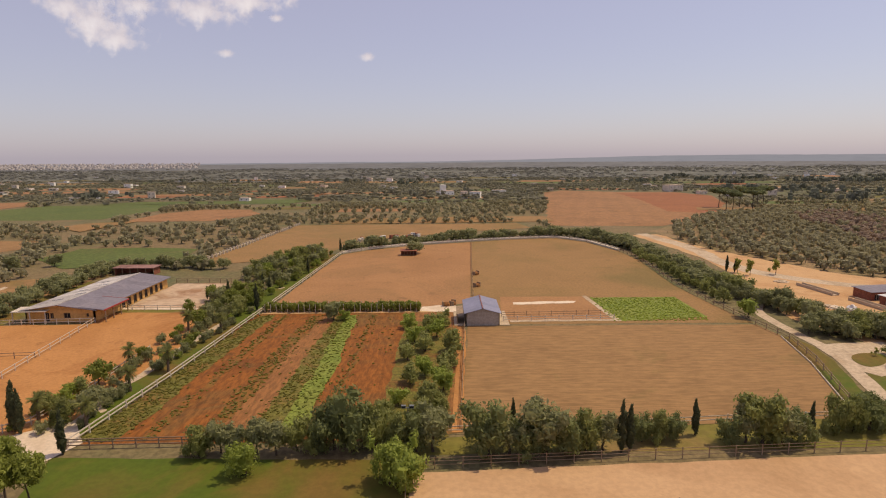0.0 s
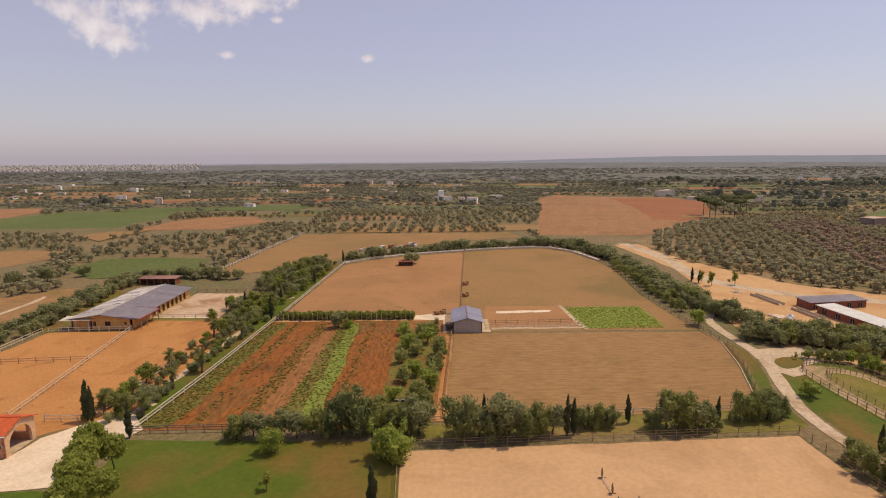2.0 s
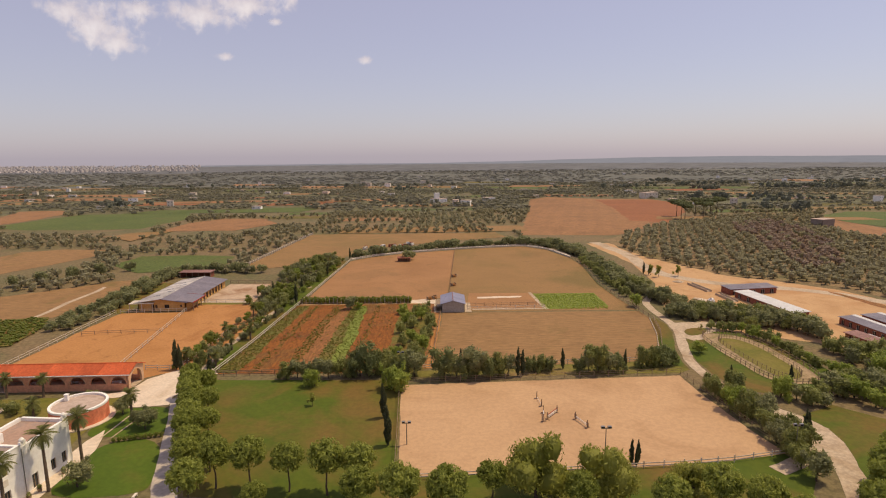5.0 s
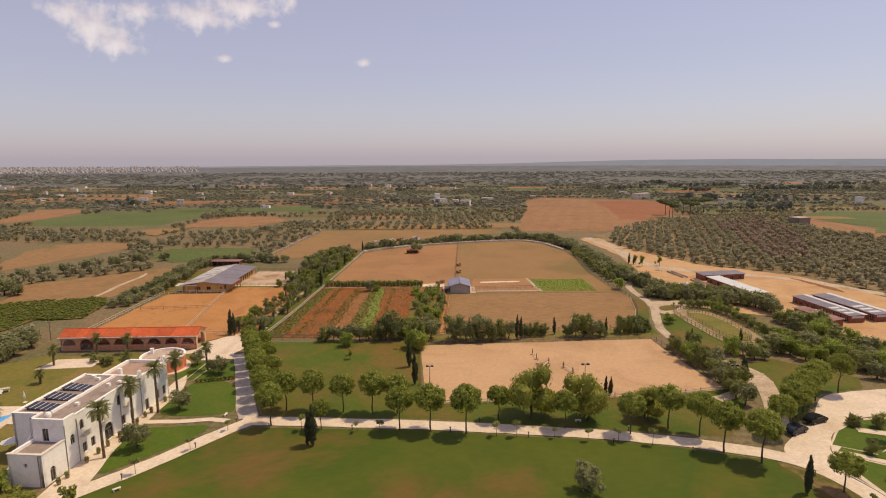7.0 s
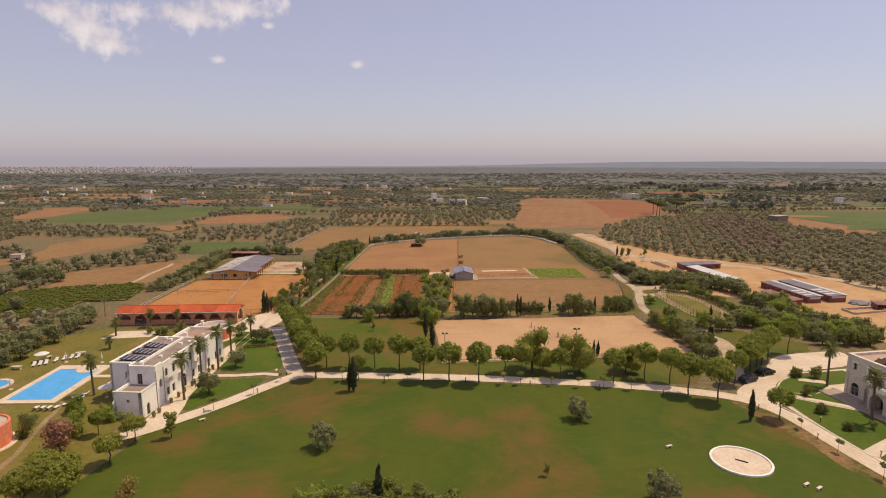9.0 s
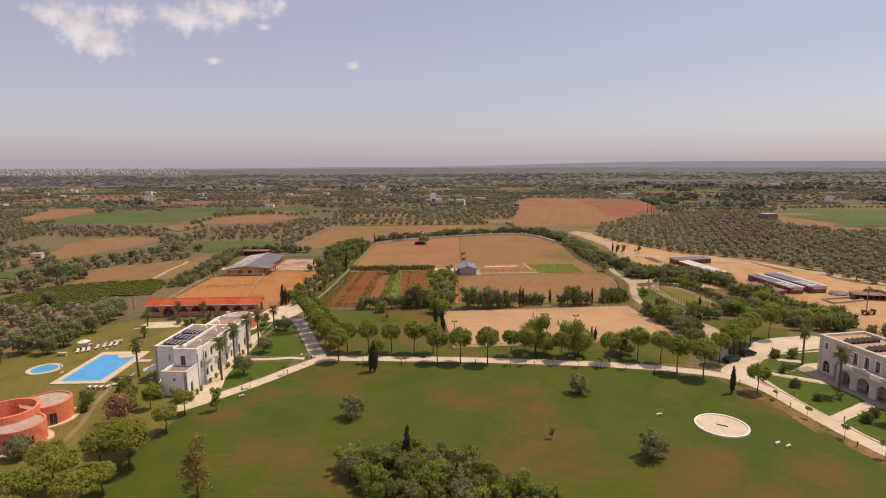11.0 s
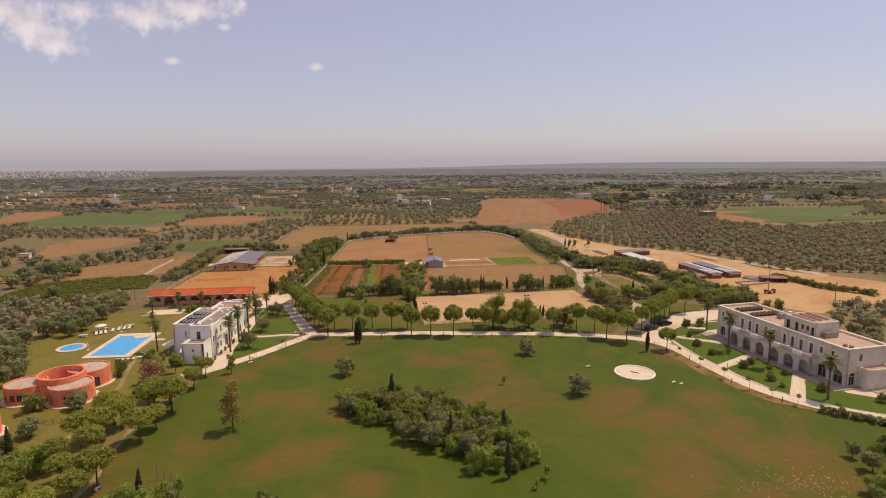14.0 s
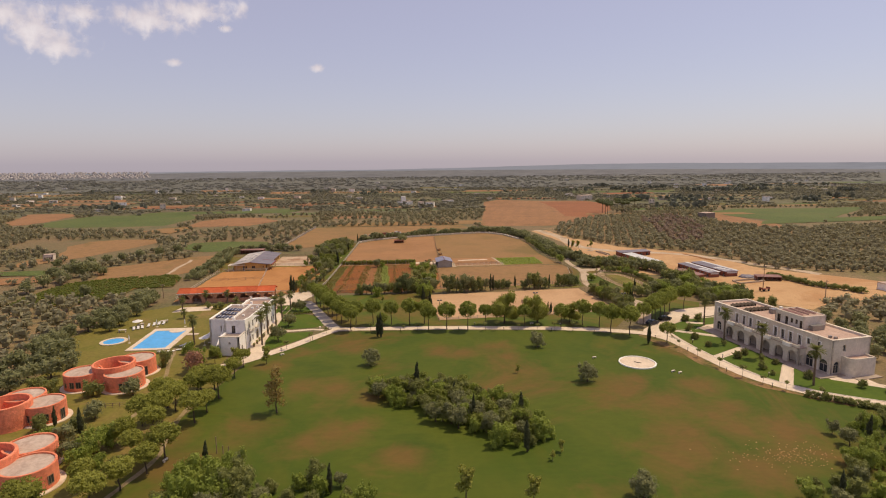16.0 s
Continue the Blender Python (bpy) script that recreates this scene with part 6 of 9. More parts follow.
for gy in np.arange(1150, 2300, 28.0):
    for gx in np.arange(-2100, 2400, 27.0):
        x, y = gx + r3.normal(0, 9), gy + r3.normal(0, 9)
        if x < -(y + 150) * 0.80 or x > (y + 150) * 0.93 or not free(x, y):
            continue
        q = parcels(x, y, 190)
        if q < 0.12 or r3.random() < (0.12):
            continue
        far.append((x, y))
        far_h.append(r3.uniform(3.2, 5.2) * (1.5 if q > 0.9 else 1.0))
far, far_h = np.array(far), np.array(far_h)
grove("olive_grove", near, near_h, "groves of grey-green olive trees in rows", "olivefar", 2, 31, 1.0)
grove("bare_orchard", plum, plum_h, "orchard of greyish-brown thinly leaved trees", "greyplum", 2, 39, 1.1)
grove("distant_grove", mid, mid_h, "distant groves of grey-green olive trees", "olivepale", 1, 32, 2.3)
grove("far_woodland", far, far_h * 0.8, "far olive groves and woods in haze-greyed colours", "olivegrey", 0, 33, 5.4)
tall = [(x + r3.normal(0, 14), y + r3.normal(0, 9)) for x, y, n in [(430, 830, 16), (560, 850, 22), (610, 840, 12), (700, 870, 18), (470, 1150, 20), (330, 620, 10), (820, 800, 20), (380, 560, 8), (620, 600, 10), (520, 520, 8), (-60, 900, 8), (-350, 560, 8), (-20, 560, 6), (900, 760, 24)] for _ in range(n)]
for x0, y0, x1, y1, n in [(430, 976, 600, 1028, 26), (550, 882, 660, 865, 24), (372, 640, 441, 554, 14), (279, 458, 324, 410, 10), (700, 1000, 1000, 1060, 30), (200, 905, 400, 930, 14), (-300, 1000, 100, 1050, 14), (-700, 1100, -350, 1000, 16)]:
    tall += [(x0 + (x1 - x0) * q + r3.normal(0, 9), y0 + (y1 - y0) * q + r3.normal(0, 7)) for q in r3.random(n)]
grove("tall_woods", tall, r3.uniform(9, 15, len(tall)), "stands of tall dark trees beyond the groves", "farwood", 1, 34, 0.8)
grove("tree_belt", [p[:2] for p in BELT_IN], [p[2] for p in BELT_IN], "loose belt of grey-green trees round the fields", "olive", 3, 40, 1.15)
# vines in the hedge row, the west vineyard and the crop strips
hx = [(x + r3.normal(0, 0.2), y + r3.normal(0, 0.25)) for x in np.arange(-41.5, -5.2, 0.55) for y in (126.4, 127.6)]
grove("vine_hedge", hx, r3.uniform(2.5, 3.1, len(hx)), "long trained hedge of green vines", "vine", 2, 35, 0.62)
for x in np.arange(-41.4, -5.0, 1.3):
    for y in (125.7, 128.2):
        post = bar("trellis_post", (float(x), y, -0.1), (float(x), y, 2.0), 0.10, 0.10, "palewood")
        tagged(post, "weathered timber post of a vine trellis", "post", "trellis posts")
vy = [(x + r3.normal(0, 0.3), y + r3.normal(0, 0.2)) for y in np.arange(58, 114, 1.7) for x in np.arange(-158, -106, 1.0) if inside([f for f in FIELDS if f[0] == "farfield_vines"][0][1], x, y)]
grove("vineyard", vy, r3.uniform(0.8, 1.3, len(vy)), "rows of low green vines", "vine", 1, 36, 1.7)
wx, cx = [], []
for x0, x1, x2, x3, mat_name in STRIPS:
    if mat_name != "brownsoil":
        for y in np.arange(66.5, 123, 0.5):
            f = (y - 66.5) / 56.5
            for x in np.arange(x0 + (x2 - x0) * f, x1 + (x3 - x1) * f, 0.5):
                p = (x + r3.normal(0, 0.4), y + r3.normal(0, 0.35))
                if mat_name == "crop" and r3.random() < 0.78:
                    cx.append(p)
                elif mat_name == "weeds" and r3.random() < (1.2 if x1 < -40 else 0.66) + 0.8 * noise.noise(Vector((x * 0.3, y * 0.10, 5))):
                    wx.append(p)
for y in np.arange(67, 122, 1.1):
    for x in np.arange(-44, -10, 1.2):
        if r3.random() < 0.05 + 0.22 * (noise.noise(Vector((x * 0.15, y * 0.05, 3))) > 0.1):
            wx.append((x + r3.normal(0, 0.5), y + r3.normal(0, 0.5)))
grove("crop_weeds", wx, r3.uniform(0.16, 0.40, len(wx)), "low green weeds in rows on red soil", "weedleaf", 1, 37, 1.9)
grove("leaf_crop", cx, r3.uniform(0.12, 0.30, len(cx)), "low bright green crop in a strip", "lushcrop", 1, 42, 2.2)
kx = [(x + r3.normal(0, 0.25), y + r3.normal(0, 0.25)) for y in np.arange(117.5, 137.4, 0.8) for x in np.arange(37.4, 58.4, 0.6)]
grove("vegetable_rows", kx, r3.uniform(0.16, 0.28, len(kx)), "rows of leafy green vegetables", "lettuce", 1, 38, 4.2)

# ---- buildings ----
def frame2(p0, p1, z=0.0):
    """A local frame: origin p0, x towards p1, y to the left of that line."""
    return pose(p0[0], p0[1], z, 0, 0, math.degrees(math.atan2(p1[1] - p0[1], p1[0] - p0[0])))


def opening_fill(parent, p0, p1, u0, u1, z0, z1, thick, arched=False, name="window", frame_mat="palewood", pane_mat="glass", label=""):
    """A window or door set into an opening of a wall: frame bars round a pane."""
    d = Vector((p1[0] - p0[0], p1[1] - p0[1])).normalized()
    n = Vector((-d.y, d.x))

    def at(u, depth, z):
        return (p0[0] + d.x * u + n.x * depth, p0[1] + d.y * u + n.y * depth, z)

    g = Geo()
    f, dep0, dep1 = 0.07, thick * 0.35, thick * 0.6

    def block(a0, a1, b0, b1, e0, e1):
        vs = [at(a0, e0, b0), at(a1, e0, b0), at(a1, e1, b0), at(a0, e1, b0), at(a0, e0, b1), at(a1, e0, b1), at(a1, e1, b1), at(a0, e1, b1)]
        g.add(vs, [(0, 1, 2, 3), (4, 5, 6, 7), (0, 1, 5, 4), (1, 2, 6, 5), (2, 3, 7, 6), (3, 0, 4, 7)])

    top = z1 - (u1 - u0) / 2 if arched else z1
    block(u0, u0 + f, z0, top, dep0, dep1)
    block(u1 - f, u1, z0, top, dep0, dep1)
    block(u0 + f, u1 - f, top - f, top, dep0, dep1)
    block((u0 + u1) / 2 - f / 2, (u0 + u1) / 2 + f / 2, z0, top - f, dep0, dep1)
    block(u0 + f, u1 - f, z0, z0 + f, dep0, dep1)
    win = part(name, g, frame_mat, parent, label or ("pale framed window" if name == "window" else "panelled door"))
    pane = Geo()
    e = thick * 0.5
    if arched:
        c, r = (u0 + u1) / 2, (u1 - u0) / 2
        ring = [at(u0, e, z0), at(u1, e, z0)] + [at(c + r * math.cos(a), e, top + r * math.sin(a)) for a in np.linspace(0, math.pi, 9)]
    else:
        ring = [at(u0, e, z0), at(u1, e, z0), at(u1, e, z1), at(u0, e, z1)]
    k = len(ring)
    back = [tuple(Vector(p) + Vector((n.x, n.y, 0)) * 0.03) for p in ring]
    pane.add(ring + back, [tuple(range(k)), tuple(range(k, 2 * k))[::-1]] + [(i, (i + 1) % k, (i + 1) % k + k, i + k) for i in range(k)])
    # A pane in the near-black material stands for the unlit room behind.
    part("pane", pane, pane_mat, win, "dark pane, painted interior shade where not glass")
    return win


def storey(parent, p0, p1, z0, z1, thick, mat_name, openings, name="wall", label="", fill="window", pane="glass", frame_mat="palewood"):
    """One wall of a storey with its windows or doors; openings as for Geo.wall, an added False leaves one open."""
    part(name, Geo().wall(p0, p1, z0, z1, thick, [o[:5] for o in openings]), mat_name, parent, label)
    for o in openings:
        if len(o) == 5:
            kind = "door" if o[2] - z0 < 0.3 else fill
            opening_fill(parent, p0, p1, o[0], o[1], o[2], o[3], thick, o[4], kind, frame_mat, pane)


def arcaded_building():
    A, B = (79.3, 4.5), (85.3, -35.0)
    L, D, H, F = 38.7, 11.4, 8.4, 4.4
    b = thing("arcaded_building", frame2(A, B), "two-storey cream stone building with an arcade and flat roof", "building")
    p0, p1 = (0, 0), (L, 0)
    arches = (8.9, 13.2, 17.5, 21.9, 26.1, 30.2)
    low = [(1.2, 3.0, 0.4, 3.0, True), (4.2, 6.0, 0.0, 3.2, True)] + [(c - 1.3, c + 1.3, 0.0, 3.4, True) for c in arches[:-1]] + [(31.9, 34.0, 0.25, 3.3, True), (35.7, 37.9, 0.25, 3.3, True)]
    storey(b, p0, p1, 0, F, 0.5, "stone", low)
    doors = [(c - 0.5, c + 0.5, F + 0.22, F + 2.75, False) for c in (8.9, 11.5, 13.9, 16.7, 19.2, 22.4, 24.7, 27.1, 29.8)]
    high = doors + [(c - 0.45, c + 0.45, F + 1.2, F + 2.7, False) for c in (1.8, 5.0, 32.4, 35.2)]
    storey(b, p0, p1, F, H, 0.45, "stone", high, frame_mat="palewood")
    for u0, u1, z0, z1, _ in high:
        part("surround", Geo().box(u0 - 0.22, -0.07, z0 - 0.02, u0, 0.03, z1).box(u1, -0.07, z0 - 0.02, u1 + 0.22, 0.03, z1).box(u0 - 0.3, -0.12, z1, u1 + 0.3, 0.03, z1 + 0.22), "white", b, "pale window surround")
    storey(b, (0, D), p0, 0, F, 0.5, "stone", [(5.2, 7.2, 0.8, 3.0, True)])
    storey(b, (0, D), p0, F, H, 0.5, "stone", [(6.2, 7.3, 5.4, 7.0, False)])
    storey(b, p1, (L, D), 0, F, 0.5, "stone", [(0.9, 2.6, 0.25, 3.1, True)])
    storey(b, p1, (L, D), F, H, 0.5, "stone", [(3.2, 4.1, F + 1.1, F + 2.7, False)])
    storey(b, (L, D), (0, D), 0, H, 0.5, "stone", [])
    part("floor_slab", Geo().box(0.5, 0.5, F - 0.25, L - 0.5, D - 0.5, F - 0.05), "roofdeck", b)
    part("roof", Geo().box(0.5, 0.45, H - 0.55, L - 0.5, D - 0.5, H - 0.35), "pinkdeck", b, "pinkish flat roof paving")
    part("string_course", Geo().box(0, -0.08, F - 0.05, 6.5, 0, F + 0.12).box(32.1, -0.08, F - 0.05, L, 0, F + 0.12), "stone", b)
    # cornice and parapet cap
    part("cornice", Geo().box(-0.15, -0.2, H, L + 0.15, 0.5, H + 0.15).box(-0.15, D - 0.5, H, L + 0.15, D + 0.15, H + 0.15).box(-0.15, 0.5, H, 0.5, D - 0.5, H + 0.15).box(L - 0.5, 0.5, H, L + 0.15, D - 0.5, H + 0.15), "stone", b)
    # projecting arcade with a terrace on top
    q, e0, e1 = -2.3, 6.6, 32.0
    part("arcade", Geo().wall((e0, q), (e1, q), 0, F, 0.5, [(c - e0 - 1.35, c - e0 + 1.35, 0.0, 3.5, True) for c in arches]).wall((e0, 0), (e0, q), 0, F, 0.5, [(0.6, 1.6, 0, 2.8, True)]).wall((e1, q), (e1, 0), 0, F, 0.5, [(0.6, 1.6, 0, 2.8, True)]), "stone", b, "row of round stone arches")
    part("terrace", Geo().box(e0 - 0.1, q - 0.15, F, e1 + 0.1, -0.01, F + 0.2), "roofdeck", b, "pale terrace floor over the arcade")
    for k in range(4):
        u, w = e0 + 6.35 * k, 6.35
        part("parapet", Geo().box(u + 0.4, q - 0.05, F + 0.2, u + w - 0.4, q + 0.2, F + 0.75).box(u, q - 0.12, F + 0.2, u + 0.4, q + 0.25, F + 0.98).box(u + w - 0.4, q - 0.12, F + 0.2, u + w, q + 0.25, F + 0.98), "stone", b)
        part("balcony", Geo().box(u + 2.1, q - 0.75, F - 0.06, u + 4.3, q - 0.16, F + 0.1).box(u + 2.1, q - 0.75, F + 0.1, u + 4.3, q - 0.63, F + 0.8).box(u + 2.1, q - 0.63, F + 0.1, u + 2.22, q - 0.16, F + 0.8).box(u + 4.18, q - 0.63, F + 0.1, u + 4.3, q - 0.16, F + 0.8), "white", b, "small white projecting balcony")
    # roof room
    r0, r1, s0, s1, T = 20.3, 29.0, 1.6, 8.6, 11.4
    ops = ((0.7, 1.7, 8.15, 10.3), (3.2, 4.1, 8.15, 10.3), (4.9, 5.6, 9.0, 10.2), (6.3, 7.0, 9.0, 10.2), (7.6, 8.4, 8.15, 10.2))
    part("roof_room", Geo().wall((r0, s0), (r1, s0), H - 0.35, T, 0.3, [o + (False,) for o in ops])
         .wall((r0, s1), (r0, s0), H - 0.35, T, 0.3, [(3.2, 4.4, H - 0.2, H + 1.9, False)]).wall((r1, s0), (r1, s1), H - 0.35, T, 0.3).wall((r1, s1), (r0, s1), H - 0.35, T, 0.3).box(r0 + 0.3, s0 + 0.3, T - 0.35, r1 - 0.3, s1 - 0.3, T - 0.2), "stone", b, "small roof room with doors")
    for u0, u1, z0, z1 in ops:
        opening_fill(b, (r0, s0), (r1, s0), u0, u1, z0, z1, 0.3, False, "door" if z0 < 9 else "window", "wood", "dark")
    part("deck", Geo().box(r0 + 0.32, s0 + 0.32, T - 0.2, r1 - 0.32, s1 - 0.32, T - 0.12), "pinkdeck", b)
    for k in range(3):
        v = 2.6 + 2.0 * k
        part("solar_panel", Geo().slab([(r0 + 1.0, v, T + 0.0), (r1 - 1.6, v, T + 0.0), (r1 - 1.6, v + 0.6, T + 0.22), (r0 + 1.0, v + 0.6, T + 0.22)], 0.05).box(r0 + 1.1, v + 0.4, T - 0.13, r1 - 1.7, v + 0.46, T + 0.12), "rustroof", b, "dark tilted panel row on the roof room")
    for u in (5.2, 10.4):
        for k in range(6):
            v = 1.4 + 1.3 * k
            part("skylight", Geo().slab([(u - 1.0, v, H - 0.1), (u + 1.0, v, H - 0.1), (u + 1.0, v + 1.0, H + 0.45), (u - 1.0, v + 1.0, H + 0.45)], 0.07).box(u - 0.95, v + 0.85, H - 0.4, u + 0.95, v + 0.95, H + 0.32).box(u - 0.95, v + 0.05, H - 0.4, u + 0.95, v + 0.12, H - 0.14), "bark", b, "dark brown tilted roof panel")
    for u, v, w, d, h in ((29.4, 3.2, 1.0, 3.6, 0.9), (13.3, 6.4, 1.4, 2.6, 0.9), (14.5, 9.4, 1.0, 0.9, 0.7), (35.5, 2.2, 0.6, 0.6, 0.2), (36.6, 2.6, 0.6, 0.6, 0.2)):
        part("roof_unit", Geo().box(u, v, H - 0.35, u + w, v + d, H + h), "metal", b, "grey ventilation unit")
    part("chimney", Geo().box(13.6, 9.6, H - 0.35, 14.2, 10.2, H + 1.1).box(13.5, 9.5, H + 1.1, 14.3, 10.3, H + 1.25), "white", b)
    # low annex with a rounded corner at the south end
    turn = [(L + 1.4 + 1.4 * math.sin(a), 4.4 - 1.4 * math.cos(a)) for a in np.linspace(0, math.pi / 2, 7)]
    plan = [(L, 3.0)] + turn + [(L + 2.8, 10.0), (L, 10.0)]
    annex = Geo().prism([plan[0]] + plan[1:], 0, 4.0)
    for s0, s1 in zip(plan, plan[1:]):
        annex.wall(s0, s1, 4.0, 4.5, 0.3)
    part("annex", annex, "stone", b, "low cream annex with a rounded corner")
    part("annex_roof", Geo().prism([(L + 0.01, 3.35), (L + 1.4, 3.35), (L + 2.4, 4.4), (L + 2.4, 9.7), (L + 0.01, 9.7)], 4.0, 4.06), "pinkdeck", b)
    part("plinth", Geo().box(-2.0, -4.3, 0.02, L + 1.5, 0, 0.2).box(L, 0, 0.02, L + 1.5, 3.0, 0.2).box(L + 2.8, 3.4, 0.02, L + 4.4, 10.5, 0.2), "paving", b, "pale stone terrace at the foot of the arcade")
    for u0, u1 in ((34.6, 35.0), (L - 0.5, L), (0, 0.5)):
        part("pilaster", Geo().box(u0, -0.16, 0, u1, 0, H - 0.1), "stone", b)
    return b


def white_house():
    b = thing("white_house", frame2((-58.2, -6.6), (-54.8, 31.2)) @ Matrix.Diagonal((1, 1, 0.93, 1)), "whitewashed two-storey farmhouse with flat roof terraces", "house")
    # low block
    storey(b, (3.2, 0), (8.0, 0), 0, 5.5, 0.4, "white", [(1.3, 2.3, 0.1, 2.6, True)], frame_mat="wood")
    storey(b, (3.2, 5.4), (3.2, 0), 0, 5.5, 0.4, "white", [(2.4, 3.0, 3.3, 4.0, False)], pane="dark")
    part("cornice", Geo().box(3.1, -0.1, 5.5, 8.0, 0.4, 5.62).box(3.1, 0.4, 5.5, 3.6, 5.5, 5.62), "stone", b)
    part("drain_pipe", Geo().tube((3.1, 0.5, 0.1), (3.1, 0.5, 5.4), 0.07, 0.07, 6), "metal", b)
    storey(b, (8.0, 5.4), (3.2, 5.4), 0, 5.5, 0.4, "white", [])
    part("roof_terrace", Geo().box(3.6, 0.4, 4.8, 8.0, 5.0, 5.0), "housedeck", b, "pale roof terrace floor")
    # tower
    storey(b, (8.0, 0), (10.4, 0), 0, 9.0, 0.4, "white", [(1.0, 2.0, 3.9, 5.6, True)])
    storey(b, (8.0, 5.6), (8.0, 0.4), 0, 9.0, 0.35, "white", [(1.9, 2.9, 5.05, 7.3, False)], frame_mat="wood")
    storey(b, (10.4, 5.6), (8.0, 5.6), 0, 9.0, 0.35, "white", [])
    part("tower_roof", Geo().box(8.35, 0.4, 8.55, 10.4, 5.3, 8.75), "housedeck", b)
    part("dome", Geo().lathe(9.2, 3.4, [(0.45, 8.55), (0.45, 9.3), (0.3, 9.6), (0.0, 9.7)], 12), "white", b)
    # main block
    storey(b, (10.4, 0), (27, 0), 0, 4.3, 0.5, "white", [(1.0, 2.0, 1.0, 2.8, False), (2.9, 3.9, 1.0, 2.8, False), (6.2, 8.4, 0.1, 3.4, True), (10.8, 11.8, 0.9, 2.8, False), (13.2, 14.2, 0.9, 2.8, False)], frame_mat="wood")
    storey(b, (10.4, 0), (27, 0), 4.3, 8.6, 0.5, "white", [(0.8, 1.7, 5.4, 7.2, True), (3.4, 4.4, 5.2, 7.2, False), (6.6, 7.6, 5.2, 7.2, False), (10.0, 11.0, 5.2, 7.2, False), (13.2, 14.2, 5.2, 7.2, False)], frame_mat="wood")
    storey(b, (10.4, 10.7), (10.4, 5.6), 0, 8.6, 0.45, "white", [(3.0, 3.4, 3.0, 6.6, False)], pane="metal")
    storey(b, (27, 10.7), (10.4, 10.7), 0, 8.6, 0.45, "white", [(3, 4, 5.2, 7, False), (9, 10, 5.2, 7, False)])
    storey(b, (27, 0.5), (27, 10.7), 4.3, 8.6, 0.45, "white", [])
    part("roof", Geo().box(10.85, 0.5, 8.2, 27, 10.25, 8.38), "housedeck", b, "pale flat roof paving")
    part("coping", Geo().box(10.35, -0.06, 8.6, 27.05, 0.28, 8.68).box(10.35, 10.4, 8.6, 27.05, 10.76, 8.68).box(10.35, 5.6, 8.6, 10.75, 10.4, 8.68), "white", b)
    part("parapet_divider", Geo().box(10.9, 4.2, 8.38, 26.4, 4.5, 8.85), "white", b)
    # rear wing
    storey(b, (27, 0.3), (36.5, 0.3), 0, 8.0, 0.45, "white", [(1.6, 2.7, 0.1, 2.5, False), (5.2, 6.2, 0.9, 2.8, False), (7.4, 8.4, 0.9, 2.8, False)], frame_mat="wood")
    storey(b, (36.5, 0.3), (36.5, 8.4), 0, 8.0, 0.45, "white", [(3, 4.2, 0.1, 2.4, False)])
    storey(b, (36.5, 8.4), (27, 8.4), 0, 8.0, 0.45, "white", [(4, 5, 5, 7, False)])
    part("rear_roof", Geo().box(27.0, 0.75, 7.2, 36.05, 7.95, 7.4), "reardeck", b, "reddish-brown clay roof paving")
    for u, z in ((27.4, 8.0), (35.4, 8.0)):
        part("roof_scroll", Geo().prism([(u, 0.35), (u + 1.0, 0.35), (u + 1.0, 0.7), (u, 0.7)], z, z + 0.7).lathe(u + 0.5, 0.52, [(0.34, z + 0.7), (0.36, z + 1.0), (0.16, z + 1.25), (0.0, z + 1.3)], 10), "white", b)
    # solar panels on the west half of the roof
    for k in range(3):
        u = 11.8 + 3.9 * k
        arr = part("solar_panel", Geo().slab([(u, 5.2, 8.45), (u + 2.5, 5.2, 8.45), (u + 2.5, 9.6, 8.95), (u, 9.6, 8.95)], 0.08).box(u + 0.1, 9.2, 8.1, u + 0.2, 9.3, 8.85).box(u + 2.3, 9.2, 8.1, u + 2.4, 9.3, 8.85).box(u + 0.1, 5.4, 8.1, u + 2.4, 5.5, 8.45), "solar", b, "dark solar panel array in pale frames")
        for j in range(6):
            v = 5.2 + 0.88 * j
            part("panel_frame", Geo().slab([(u - 0.03, v - 0.03, 8.47 + 0.1136 * (v - 5.2)), (u + 2.53, v - 0.03, 8.47 + 0.1136 * (v - 5.2)), (u + 2.53, v + 0.05, 8.48 + 0.1136 * (v - 5.2)), (u - 0.03, v + 0.05, 8.48 + 0.1136 * (v - 5.2))], 0.04), "stone", arr)
    # outside stair on the west side of the low block
    g = Geo()
    for k in range(12):
        g.box(3.4 + 0.56 * k, 5.4, 0, 3.96 + 0.56 * k, 6.7, 0.45 + 0.40 * k)
    part("stair", g, "white", b, "whitewashed outside stair")
    part("stair_wall", Geo().add([(3.2, 6.7, 0), (10.3, 6.7, 0), (10.3, 6.7, 6.0), (3.2, 6.7, 1.2), (3.2, 6.95, 0), (10.3, 6.95, 0), (10.3, 6.95, 6.0), (3.2, 6.95, 1.2)], [(0, 1, 2, 3), (7, 6, 5, 4), (0, 4, 5, 1), (1, 5, 6, 2), (2, 6, 7, 3), (3, 7, 4, 0)]), "white", b)
    # drain pipes and roof clutter
    for u in (7.9, 10.5, 21.0, 27.0):
        part("drain_pipe", Geo().tube((u, -0.08, 0.1), (u, -0.08, 7.9), 0.06, 0.06, 6), "metal", b)
    for u, v in ((22, 2.4), (23.2, 1.2), (14, 2.2), (29, 5), (24.4, 6.0), (25.4, 7.6)):
        part("roof_vent", Geo().box(u, v, 7.4 if u > 27 else 8.1, u + 0.6, v + 0.6, 8.9), "white", b)
